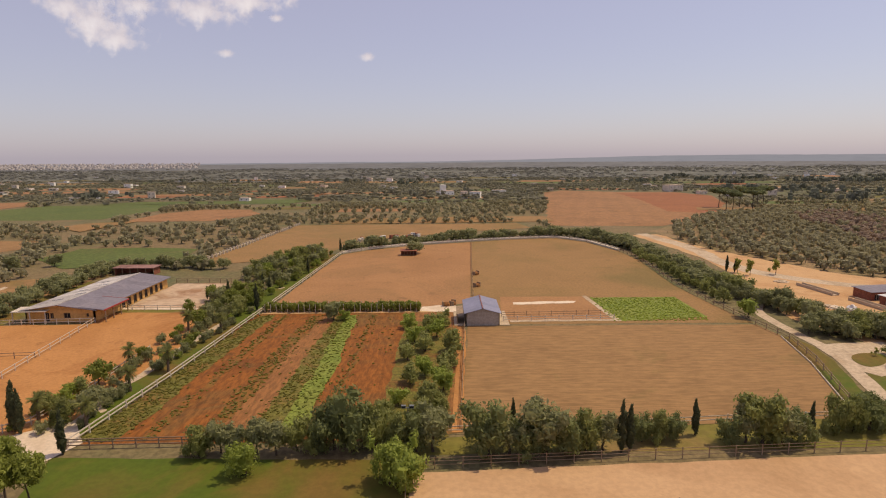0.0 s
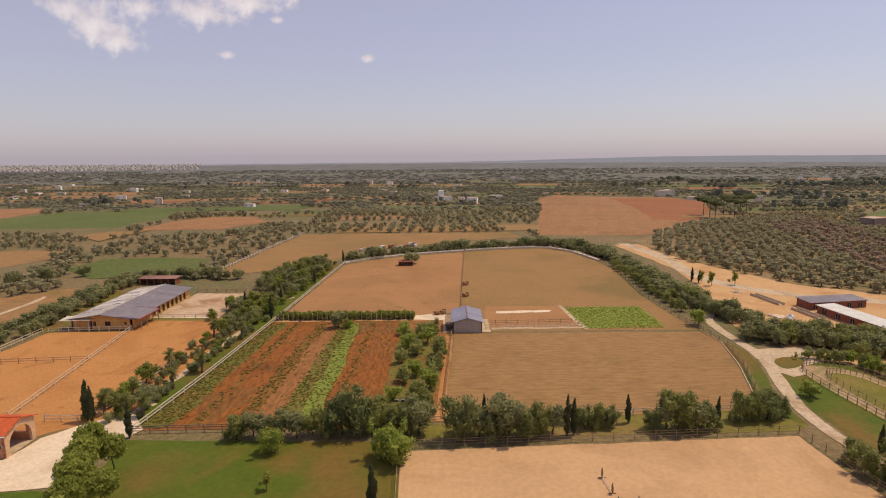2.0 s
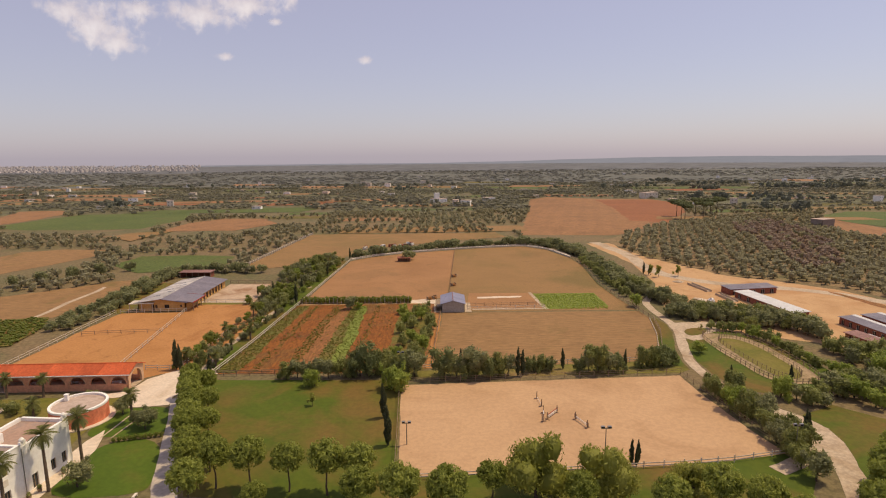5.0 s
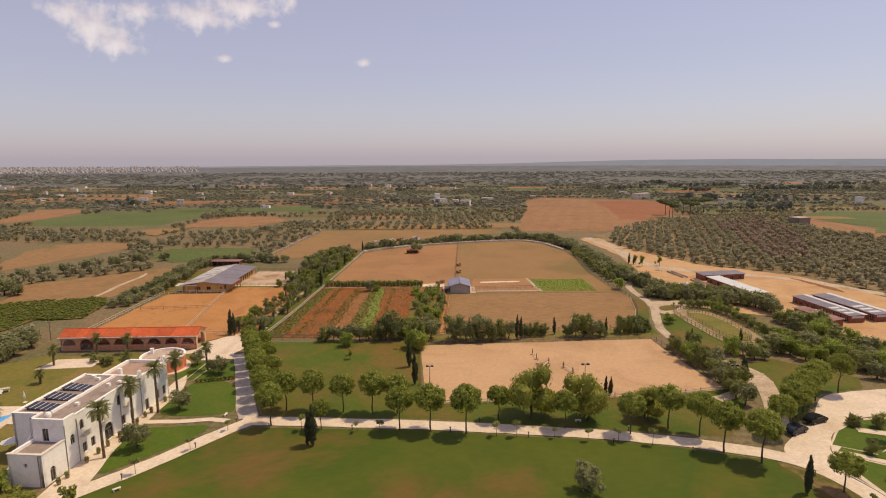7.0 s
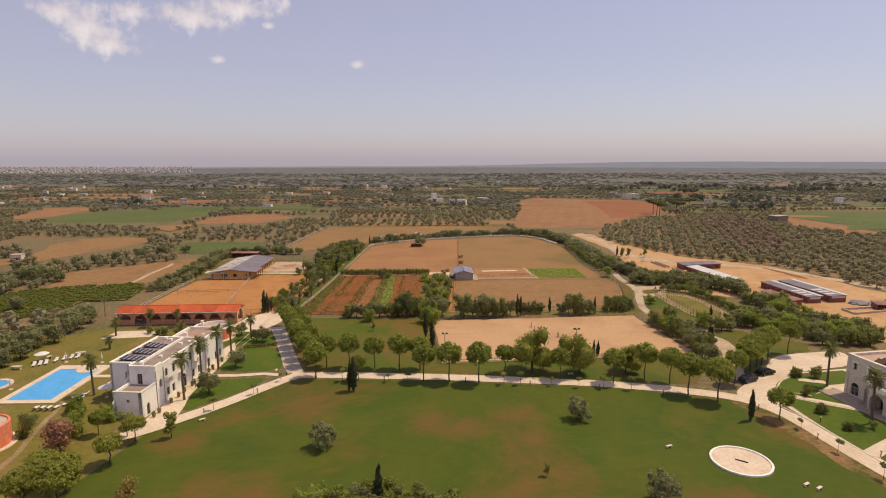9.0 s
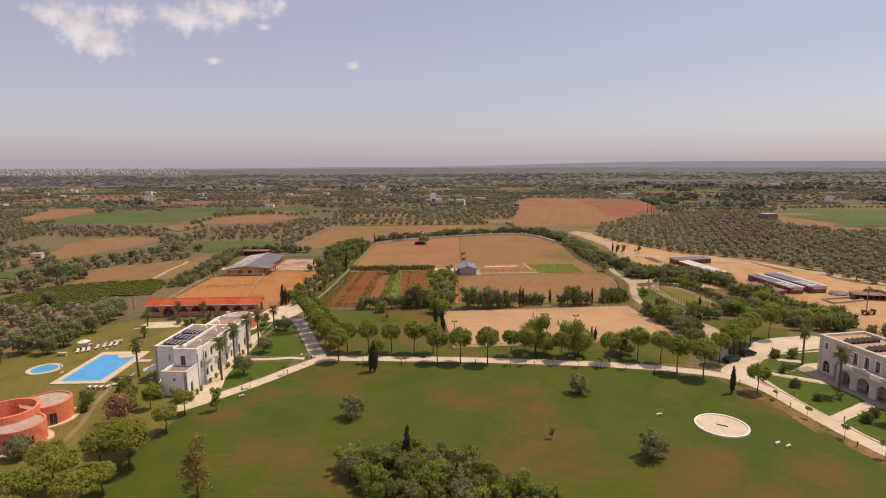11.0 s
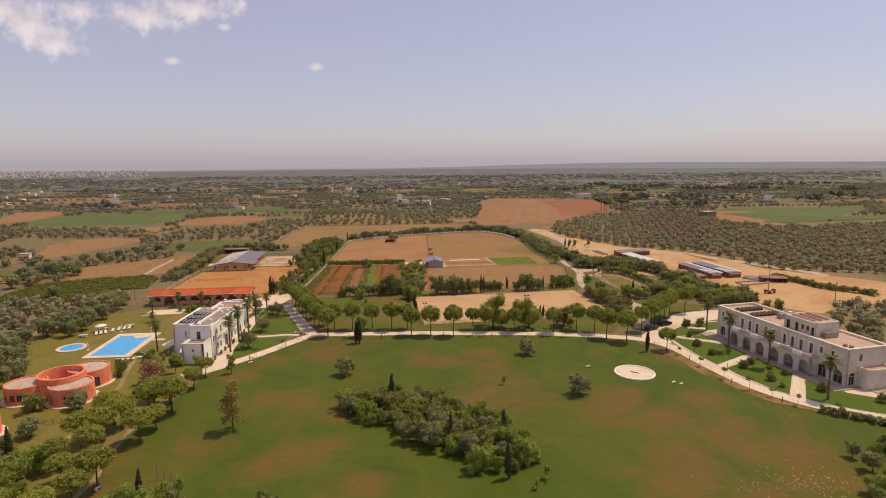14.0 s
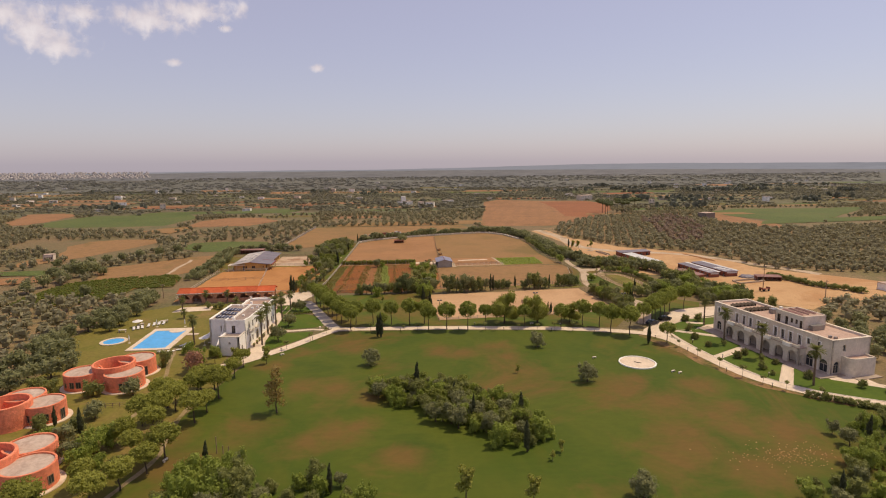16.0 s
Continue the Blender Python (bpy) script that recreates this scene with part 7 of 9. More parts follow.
    for u in (11.0, 15.8, 22.0):
        part("balcony", Geo().box(u, -0.8, 4.2, u + 1.6, 0, 4.4).box(u, -0.8, 4.4, u + 1.6, -0.72, 5.2), "stone", b)
    return b


def gable_roof(parent, x0, x1, y0, y1, eave, ridge, mat_name, over=0.4, strips=1, thick=0.14, along_x=True, label="", mat_two=""):
    """Two sloping planes of sheets, each strip a part, and a ridge cap."""
    for side in (0, 1):
        for k in range(strips):
            if along_x:
                a, b2 = x0 - over + (x1 - x0 + 2 * over) * k / strips, x0 - over + (x1 - x0 + 2 * over) * (k + 1) / strips
                ym = (y0 + y1) / 2
                ye = y0 - over if side == 0 else y1 + over
                drop = over * (ridge - eave) / ((y1 - y0) / 2)
                quad = [(a, ye, eave - drop), (b2 - 0.02, ye, eave - drop), (b2 - 0.02, ym, ridge), (a, ym, ridge)]
            else:
                a, b2 = y0 - over + (y1 - y0 + 2 * over) * k / strips, y0 - over + (y1 - y0 + 2 * over) * (k + 1) / strips
                xm = (x0 + x1) / 2
                xe = x0 - over if side == 0 else x1 + over
                drop = over * (ridge - eave) / ((x1 - x0) / 2)
                quad = [(xe, a, eave - drop), (xm, a, ridge), (xm, b2 - 0.02, ridge), (xe, b2 - 0.02, eave - drop)]
            part("roof_sheet", Geo().slab([(p[0], p[1], p[2] + thick) for p in quad], thick), mat_two if mat_two and side else mat_name, parent, label)
    if along_x:
        part("ridge", Geo().tube((x0 - over, (y0 + y1) / 2, ridge + thick), (x1 + over, (y0 + y1) / 2, ridge + thick), 0.13, 0.13, 8), mat_name, parent)
    else:
        part("ridge", Geo().tube(((x0 + x1) / 2, y0 - over, ridge + thick), ((x0 + x1) / 2, y1 + over, ridge + thick), 0.13, 0.13, 8), mat_name, parent)


def gable_wall(x, y0, y1, eave, ridge, thick, arch=0.0):
    """An end wall under a gable, across the local x axis, with an arch if wanted."""
    g, ym = Geo(), (y0 + y1) / 2
    if arch:
        k, r, spring = 10, arch / 2, eave - arch / 2 - 0.1
        pts = [(ym + r * math.cos(a), spring + r * math.sin(a)) for a in np.linspace(math.pi, 0, k + 1)]
        q = [(y0, 0), (ym - r, 0)] + pts + [(ym + r, 0), (y1, 0), (y1, eave), (ym, ridge), (y0, eave)]
        m = len(q)
        g.add([(x, *p) for p in q] + [(x + thick, *p) for p in q], [tuple(range(m)), tuple(range(m, 2 * m))[::-1]] + [(i, (i + 1) % m, (i + 1) % m + m, i + m) for i in range(m)])
    else:
        q = [(y0, 0), (y1, 0), (y1, eave), (ym, ridge), (y0, eave)]
        g.add([(x, *p) for p in q] + [(x + thick, *p) for p in q], [(0, 1, 2, 3, 4), (9, 8, 7, 6, 5)] + [(i, (i + 1) % 5, (i + 1) % 5 + 5, i + 5) for i in range(5)])
    return g


def arched_hall():
    L, D = 33.8, 6.2
    b = thing("arched_hall", frame2((-95.0, 56.6), (-61.2, 57.4)), "long open hall with brick arches and a red tiled roof", "hall")
    gap = L / 8
    part("arcade", Geo().wall((0, 0), (L, 0), 0, 3.8, 0.45, [(gap * (k + 0.5) - 1.65, gap * (k + 0.5) + 1.65, 0.0 if k == 1 else 1.5, 3.15, True) for k in range(8)]), "hallwall", b, "brick-coloured plaster arcade")
    part("back_wall", Geo().wall((L, D), (0, D), 0, 3.8, 0.4, [(gap * (k + 0.5) - 1.0, gap * (k + 0.5) + 1.0, 1.2, 2.8, False) for k in range(8)]), "hallwall", b)
    part("gable", gable_wall(-0.02, 0, D, 3.8, 4.9, 0.4), "stone", b)
    part("gable", gable_wall(L - 0.38, 0, D, 3.8, 4.9, 0.4, 4.6), "peach", b, "peach gable end with a wide arch")
    for k in range(8):
        c = gap * (k + 0.5)
        g = Geo()
        for a in range(10):
            t0, t1 = math.pi * a / 10, math.pi * (a + 1) / 10
            q = [(c + r * math.cos(t), 1.5 + r * math.sin(t)) for r, t in ((1.66, t0), (1.80, t0), (1.80, t1), (1.66, t1))]
            g.add([(u, -0.06, z) for u, z in q] + [(u, 0.0, z) for u, z in q], [(0, 1, 2, 3), (0, 1, 5, 4), (1, 2, 6, 5), (2, 3, 7, 6), (3, 0, 4, 7)])
        part("arch_moulding", g, "peach", b, "pale peach arch moulding")
    gable_roof(b, 0, L, 0, D, 3.8, 4.9, "terracotta", 0.45, 16, label="red clay roof tiles")
    part("roof_edge", Geo().box(-0.5, -0.62, 3.56, L + 0.5, -0.5, 3.72), "white", b)
    part("floor", Geo().box(0, 0, 0.02, L, D, 0.12), "palesand", b)
    for k in range(1, 8, 2):
        part("table", Geo().box(gap * k - 1.0, 2.4, 0.85, gap * k + 1.0, 3.4, 0.92).box(gap * k - 0.9, 2.5, 0.12, gap * k - 0.8, 3.3, 0.85).box(gap * k + 0.8, 2.5, 0.12, gap * k + 0.9, 3.3, 0.85), "cloth", b)
    return b


def stable():
    x0, x1, y0, y1 = -92.2, -76.9, 119.4, 152.0
    b = thing("stable", pose(x0, y0, 0), "long ochre stable with a low grey sheet roof", "stable")
    W, D = x1 - x0, y1 - y0
    storey(b, (0, 0), (W, 0), 0, 2.9, 0.35, "ochre", [(4.2, 5.2, 0.1, 2.2, False), (5.4, 6.2, 0.9, 2.1, False), (8.4, 9.9, 0.9, 2.1, False), (13.4, 14.0, 1.2, 2.0, False)], pane="dark", frame_mat="wood")
    storey(b, (W, 0), (W, D), 0, 2.9, 0.35, "ochre", [(10.5 + 2.6 * k, 12.0 + 2.6 * k, 0.1, 2.2, False) for k in range(8)], pane="dark", frame_mat="wood")
    storey(b, (0, D), (0, 0), 0, 2.9, 0.35, "ochre", [(4 + 5 * k, 5.6 + 5 * k, 1.0, 2.1, False) for k in range(5)], pane="dark")
    part("back_wall", gable_wall(0, 0, W, 2.9, 4.0, 0.3), "ochre", b, "", pose(W, D, 0, 0, 0, 90))
    part("gable", Geo().add([(0.2, 0.1, 2.9), (W - 0.2, 0.1, 2.9), (W / 2, 0.1, 3.95), (0.2, 0.35, 2.9), (W - 0.2, 0.35, 2.9), (W / 2, 0.35, 3.95)], [(0, 1, 2), (5, 4, 3), (0, 3, 4, 1), (1, 4, 5, 2), (2, 5, 3, 0)]), "ochre", b)
    gable_roof(b, 0, W, 0, D, 2.9, 4.0, "paleroof", 0.9, 12, along_x=False, label="grey corrugated roof sheet", mat_two="greyroof")
    part("wing_roof", Geo().slab([(W - 3.6, -0.7, 3.62), (W + 2.6, -0.7, 3.0), (W + 2.6, 9.0, 3.0), (W - 3.6, 9.0, 3.62)], 0.16), "greyroof", b, "lower grey roof of the front wing")
    part("fascia", Geo().slab([(W + 2.6, -0.75, 3.03), (W + 2.72, -0.75, 3.03), (W + 2.72, 9.05, 3.03), (W + 2.6, 9.05, 3.03)], 0.3).slab([(W - 3.6, 9.0, 3.66), (W - 3.6, 9.12, 3.66), (W + 2.6, 9.12, 3.05), (W + 2.6, 9.0, 3.05)], 0.3), "redpaint", b, "dark red roof edge")
    for y in (0, 3.0, 6.0, 8.7):
        part("post", Geo().box(W + 2.2, y, 0, W + 2.4, y + 0.2, 2.85), "wood", b)
    for k in range(5):
        u, s = 2.0 + (k % 2) * 2.4, 1.1 / (W / 2)
        part("roof_light", Geo().slab([(u, 6 + 4.6 * k, 3.07 + s * u), (u + 2.2, 6 + 4.6 * k, 3.07 + s * (u + 2.2)), (u + 2.2, 6.8 + 4.6 * k, 3.07 + s * (u + 2.2)), (u, 6.8 + 4.6 * k, 3.07 + s * u)], 0.05), "solar", b, "dark strip in the roof sheets")
    part("porch_roof", Geo().slab([(-2.4, -1.2, 2.7), (5.4, -1.2, 2.8), (5.4, 2.2, 3.1), (-2.4, 2.2, 3.0)], 0.12), "palewood", b, "pale flat porch roof")
    for x in (-2.2, 1.6, 5.0):
        part("post", Geo().box(x, -1.1, 0, x + 0.16, -0.94, 2.6), "palewood", b)
    return b


def box_building(name, label, p0, p1, depth, h0, h1, wall_mat, roof_mat, doors=0, door_w=1.4, over=0.4, strips=6, open_front=False, category="shed"):
    """A long low shed with a single-pitch roof in sheets; h0 is its front height, h1 its rear height."""
    L = math.dist(p0, p1)
    b = thing(name, frame2(p0, p1), label, category)
    gaps = [(L * (k + 0.5) / doors - door_w / 2, L * (k + 0.5) / doors + door_w / 2, 0.05, min(h0, h1) - 0.5, False) for k in range(doors)]
    if open_front:
        for k in range(6):
            part("post", Geo().box(L * k / 5 - 0.08, 0, 0, L * k / 5 + 0.08, 0.16, h0), "wood", b)
    else:
        storey(b, (0, 0), (L, 0), 0, h0, 0.25, wall_mat, gaps, pane="dark", frame_mat="palewood")
    for x in (0, L - 0.25):
        part("end_wall", Geo().add([(x, 0.25, 0), (x, depth, 0), (x, depth, h1), (x, 0.25, h0), (x + 0.25, 0.25, 0), (x + 0.25, depth, 0), (x + 0.25, depth, h1), (x + 0.25, 0.25, h0)], [(0, 1, 2, 3), (7, 6, 5, 4), (0, 4, 5, 1), (1, 5, 6, 2), (2, 6, 7, 3), (3, 7, 4, 0)]), wall_mat, b)
    part("back_wall", Geo().box(0.25, depth - 0.25, 0, L - 0.25, depth, h1), wall_mat, b)
    for k in range(strips):
        a, c = -over + (L + 2 * over) * k / strips, -over + (L + 2 * over) * (k + 1) / strips - 0.02
        s = (h1 - h0) / depth
        part("roof_sheet", Geo().slab([(a, -over, h0 - s * over + 0.12), (c, -over, h0 - s * over + 0.12), (c, depth + over, h1 + s * over + 0.12), (a, depth + over, h1 + s * over + 0.12)], 0.1), roof_mat, b)
    return b


def field_shed():
    b = thing("field_shed", pose(4.7, 114.6, 0), "small grey shed with a blue-grey gabled roof", "shed")
    W, D = 7.2, 11.0
    storey(b, (0, 0), (W, 0), 0, 2.75, 0.2, "shedwall", [])
    part("gable", Geo().add([(0, 0.02, 2.75), (W, 0.02, 2.75), (W / 2, 0.02, 3.7), (0, 0.2, 2.75), (W, 0.2, 2.75), (W / 2, 0.2, 3.7)], [(0, 1, 2), (5, 4, 3), (0, 3, 4, 1), (1, 4, 5, 2), (2, 5, 3, 0)]), "shedwall", b)
    storey(b, (W, 0), (W, D), 0, 2.75, 0.2, "shedwall", [(3, 4.2, 0.1, 2.2, False)], pane="dark")
    storey(b, (0, D), (0, 0), 0, 2.75, 0.2, "shedwall", [(1.0, 4.0, 0.1, 2.4, False), (6, 9, 0.1, 2.4, False)], pane="dark", frame_mat="wood")
    storey(b, (W, D), (0, D), 0, 2.75, 0.2, "shedwall", [])
    gable_roof(b, 0, W, 0, D, 2.75, 3.75, "blueroof", 0.35, 6, 0.08, along_x=False, label="blue-grey metal roof sheet")
    part("ridge_cap", Geo().box(W / 2 - 0.12, -0.4, 3.86, W / 2 + 0.12, D + 0.4, 3.95), "brick", b, "reddish ridge cap")
    part("apron", Geo().box(-2.4, 0, 0.02, 0, D, 0.12), "palesand", b, "pale concrete apron")
    part("apron", Geo().box(W, 0, 0.02, W + 2.2, D, 0.12), "palesand", b, "pale concrete apron")
    part("lean_to", Geo().box(-1.8, 1.0, 0.12, -1.65, 7, 2.3).slab([(-1.9, 0.9, 2.35), (0, 0.9, 2.6), (0, 7.1, 2.6), (-1.9, 7.1, 2.35)], 0.06), "wood", b, "dark timber lean-to")
    return b


def round_villa(drums, ring, windows):
    """A villa of flat-roofed round drums about an open round court."""
    b = thing("round_villa", pose(ring[0], ring[1], 0), "salmon-red villa of round drums about an open court", "villa", "round villas")
    for k, (x, y, r, h) in enumerate([ring] + drums):
        x, y = x - ring[0], y - ring[1]
        prof = []
        n = int(h / 0.3)
        for i in range(n):
            prof += [(r + 0.05, h * i / n), (r + 0.05, h * (i + 0.72) / n), (r + 0.015, h * (i + 0.76) / n), (r + 0.015, h * (i + 0.97) / n)]
        if k == 0:
            prof += [(r - 0.45, h), (r - 0.45, 0.15)]
            part("court_wall", Geo().lathe(x, y, prof, 40), "villa", b, "tall open salmon drum", smooth=False)
            part("court_floor", Geo().lathe(x, y, [(r - 0.45, 0.15), (0.0, 0.15)], 40), "terracotta", b, "terracotta court floor")
        else:
            prof += [(r - 0.28, h), (r - 0.28, h - 0.3)]
            part("drum", Geo().lathe(x, y, prof, 40), "villa", b, "low round salmon drum")
            part("drum_roof", Geo().lathe(x, y, [(r - 0.28, h - 0.25), (0.0, h - 0.15)], 40), "roofdeck", b, "pinkish-grey flat roof")
            part("plinth", Geo().lathe(x, y, [(r + 0.9, 0.02), (r + 0.9, 0.18), (r + 0.04, 0.18)], 40), "gravel", b, "white paving ring")
    for k, ang, z0, z1, w in windows:
        x, y, r, h = ([ring] + drums)[k]
        a = radians(ang)
        c, s = math.cos(a), math.sin(a)
        px, py = x - ring[0] + c * r, y - ring[1] + s * r
        m = pose(px, py, 0, 0, 0, ang + 90)
        win = part("window" if z0 > 0.5 else "door", Geo().box(-w / 2 - 0.08, -0.10, z0 - 0.08, w / 2 + 0.08, -0.0, z0).box(-w / 2 - 0.08, -0.10, z1, w / 2 + 0.08, 0, z1 + 0.08).box(-w / 2 - 0.08, -0.1, z0, -w / 2, 0, z1).box(w / 2, -0.1, z0, w / 2 + 0.08, 0, z1).box(-0.03, -0.09, z0, 0.03, -0.02, z1), "wood", b, "dark framed opening", m)
        part("pane", Geo().box(-w / 2, -0.065, z0, w / 2, 0.05, z1), "glass", win, "dark glass")
    return b


arcaded_building()
white_house()
arched_hall()
front = frame2((-57.3, -6.8), (-54.6, 31.0))
for k, u in enumerate((4.1, 5.9, 10.2, 13.0, 15.4, 18.6, 19.6, 23.6, 26.2, 28.2, 33.0)):
    pot = thing("plant_pot", front @ pose(u, -0.7, 0.1), "dark clay pot with a small plant by the house wall", "pot", "pots along the house")
    part("pot", Geo().lathe(0, 0, [(0.0, 0.0), (0.24, 0.0), (0.34, 0.5), (0.28, 0.5), (0.26, 0.42), (0.0, 0.42)], 12), "wood", pot)
    part("leaves", fast_mesh("leaves", *crown(np.random.default_rng(k), [(0, 0, 0.75, 0.32, 0.36)], 60, 0.12, 0.7, ball=1)), "broad", pot)
stable()
field_shed()
box_building("roofed_barn", "long red-walled barn with a white metal roof", (104.2, 129.6), (107.6, 103.0), 4.8, 2.1, 2.3, "brick", "whiteroof", 6, 1.4, 0.4, 8, category="barn")
box_building("hay_barn", "low brick-red barn with a dark sheet roof", (104.0, 132.2), (121.4, 134.8), 5.0, 2.1, 2.4, "brick", "greyroof", 5, 1.4, category="barn")
for p0, p1, depth, h in [((117.9, 98.8), (119.7, 75.3), 4.7, 2.1), ((125.4, 100.3), (127.6, 76.0), 5.8, 2.2)]:
    b = box_building("stable_block", "long low brick stable block with a grey sheet roof", p0, p1, depth, h, h + 0.2, "brick", "greyroof", 9, 1.1, 0.35, 9, category="stable")
    L = math.dist(p0, p1)
    # The sunlit, glossy east slope is put on as a white strip.
    part("roof_edge", Geo().slab([(-0.4, depth - 0.9, h + 0.345), (L + 0.4, depth - 0.9, h + 0.345), (L + 0.4, depth + 0.42, h + 0.40), (-0.4, depth + 0.42, h + 0.40)], 0.07), "whiteroof", b, "white strip painted for the sunlit roof slope")
    part("end_panel", Geo().box(L + 0.002, 0.6, h - 0.75, L + 0.05, depth - 0.3, h - 0.05), "whiteroof", b, "white panel under the gable")
    for k in range(3):
        part("patched_sheet", Geo().slab([(L * (0.62 + 0.12 * k), 0.4, h + 0.18), (L * (0.62 + 0.12 * k) + 1.4, 0.4, h + 0.18), (L * (0.62 + 0.12 * k) + 1.4, depth * 0.7, h + 0.28), (L * (0.62 + 0.12 * k), depth * 0.7, h + 0.28)], 0.04), "whiteroof", b, "pale patched roof sheet")
box_building("tack_shed", "small brick-red shed with a rusty roof", (109.8, 85.2), (112.2, 71.6), 3.4, 1.9, 2.1, "brick", "rustroof", 4, category="shed")
box_building("feed_shed", "small white shed in the dirt farmyard", (113.6, 84.2), (114.2, 80.2), 1.8, 1.5, 1.6, "white", "whiteroof", 1, 0.9, 0.2, 2, category="shed")
box_building("shelter", "flat-roofed open shelter behind the stable", (-101.6, 169.4), (-89.4, 169.2), 4.0, 2.2, 2.3, "brick", "rustroof", 0, 1, 0.5, 6, True, "shelter")
box_building("field_shelter", "low open shelter under a dark tree", (-15.2, 199.5), (-9.6, 199.8), 3.0, 1.7, 1.9, "brick", "brick", 0, 1, 0.3, 3, True, "shelter")
round_villa([(-88.6, -20.4, 3.9, 3.7), (-78.9, -21.8, 4.1, 3.7), (-80.0, -12.6, 4.1, 3.8)], (-82.6, -18.4, 4.5, 4.8), [(1, 262, 1.0, 2.3, 0.9), (1, 282, 1.0, 2.3, 0.9), (1, 236, 1.0, 1.9, 0.5), (2, 284, 0.9, 2.2, 0.9), (2, 330, 0.9, 2.2, 0.8), (3, 315, 0.15, 2.3, 1.1), (3, 285, 1, 2.2, 0.9), (0, 100, 0.3, 2.4, 1.2)])
round_villa([(-87.4, -37.2, 3.7, 3.8), (-98.4, -43.6, 4.0, 3.8), (-93.4, -33.4, 3.8, 3.8)], (-92.9, -39.6, 4.2, 4.9), [(1, 250, 0.9, 2.2, 0.9), (1, 350, 0.15, 2.3, 1.0), (1, 300, 0.9, 2.2, 1.0), (0, 90, 0.3, 2.4, 1.2)])
round_villa([(-75.4, -62.4, 3.9, 3.8), (-79.2, -55.4, 3.9, 3.8), (-89.0, -62.0, 4.0, 3.8)], (-82.6, -61.0, 4.3, 4.9), [(1, 300, 0.9, 2.2, 0.9), (1, 345, 0.9, 2.2, 0.9), (2, 330, 0.15, 2.3, 0.9), (2, 10, 0.9, 2.2, 0.9), (0, 90, 0.3, 2.4, 1.2), (0, 130, 0.3, 2.4, 1.2)])


def round_annex(x, y, r, h):
    b = thing("round_annex", pose(x, y, 0), "low round salmon building with a white roof rim", "annex")
    part("drum", Geo().lathe(0, 0, [(r, 0.0), (r, h - 0.35)], 48), "villa", b, "salmon-red curved wall")
    part("rim", Geo().lathe(0, 0, [(r + 0.05, h - 0.35), (r + 0.05, h), (r - 0.4, h), (r - 0.4, h - 0.4)], 48), "white", b, "white roof rim")
    part("roof", Geo().lathe(0, 0, [(r - 0.4, h - 0.4), (0.0, h - 0.3)], 48), "roofdeck", b, "pinkish-grey flat roof")
    part("plinth", Geo().lathe(0, 0, [(r + 1.0, 0.02), (r + 1.0, 0.2), (r, 0.2)], 48), "gravel", b, "white paving ring")
    part("chimney", Geo().box(-r * 0.75, r * 0.3, h - 0.4, -r * 0.75 + 0.6, r * 0.3 + 0.5, h + 0.8).box(-r * 0.75 - 0.08, r * 0.3 - 0.08, h + 0.8, -r * 0.75 + 0.68, r * 0.3 + 0.58, h + 0.92), "white", b, "small white chimney")


round_annex(-63.4, 44.6, 4.8, 3.3)

# ---- pools, basin, fences and small things ----
def pool():
    b = thing("swimming_pool", pose(-89.2, 5.2, 0), "bright blue swimming pool with pale stone edge", "pool")
    W, L = 8.8, 16.6
    part("edging", Geo().box(-1.3, -1.5, 0.02, W + 1.6, 0, 0.22).box(-1.3, L, 0.02, W + 1.6, L + 2.4, 0.22).box(-1.3, 0, 0.02, 0, L, 0.22).box(W, 0, 0.02, W + 1.6, L, 0.22), "gravel", b, "pale stone pool edge")
    part("water", Geo().box(0, 0, 0.02, W, L, 0.14), "pool", b, "clear bright blue water")
    part("steps", Geo().lathe(6.2, L, [(2.3, 0.14), (2.3, 0.2), (0, 0.2)], 20, math.pi, 2 * math.pi), "gravel", b, "half-round pale pool steps")
    part("jetty", Geo().box(W + 1.6, 11.5, 0.02, W + 5.0, 13.0, 0.2), "gravel", b)
    k = thing("paddling_pool", pose(-97.6, 13.0, 0), "small round blue paddling pool", "pool")
    part("edging", Geo().lathe(0, 0, [(3.6, 0.02), (3.6, 0.2), (2.7, 0.2), (2.7, 0.02)], 36), "gravel", k, "pale round pool edge")
    part("water", Geo().lathe(0, 0, [(2.7, 0.12), (0.0, 0.12)], 36), "pool", k, "clear bright blue water")


def basin():
    b = thing("round_basin", pose(43.9, -20.8, 0), "empty round pale stone basin on the lawn", "basin")
    part("rim", Geo().lathe(0, 0, [(4.55, 0.0), (4.55, 0.30), (4.25, 0.30), (4.25, 0.1)], 48), "white", b, "white stone rim")
    part("floor", Geo().lathe(0, 0, [(4.25, 0.12), (0, 0.12)], 48), "gravel", b, "pale sandy basin floor")
    bar("slot", (-0.7, 0.5, 0.2), (0.8, -0.6, 0.2), 0.16, 0.12, "dark", b, "dark iron grate")


def fence(name, pts, mat_name, heights, step, label, post=0.11, rail=0.09, post_h=1.3):
    x0, y0 = pts[0]
    b = thing(name, pose(x0, y0, float(ground_z(y0))), label, "fence")
    zs = float(ground_z(y0))
    q = [(x - x0, y - y0, float(ground_z(y)) - zs) for x, y in along(pts, step)]
    for p in q:
        bar("post", (p[0], p[1], p[2] - 0.1), (p[0], p[1], p[2] + post_h), post, post, mat_name, b)
    for a, c in zip(q, q[1:]):
        for h in heights:
            bar("rail", (a[0], a[1], a[2] + h), (c[0], c[1], c[2] + h), rail * 0.6, rail, mat_name, b)
    return b


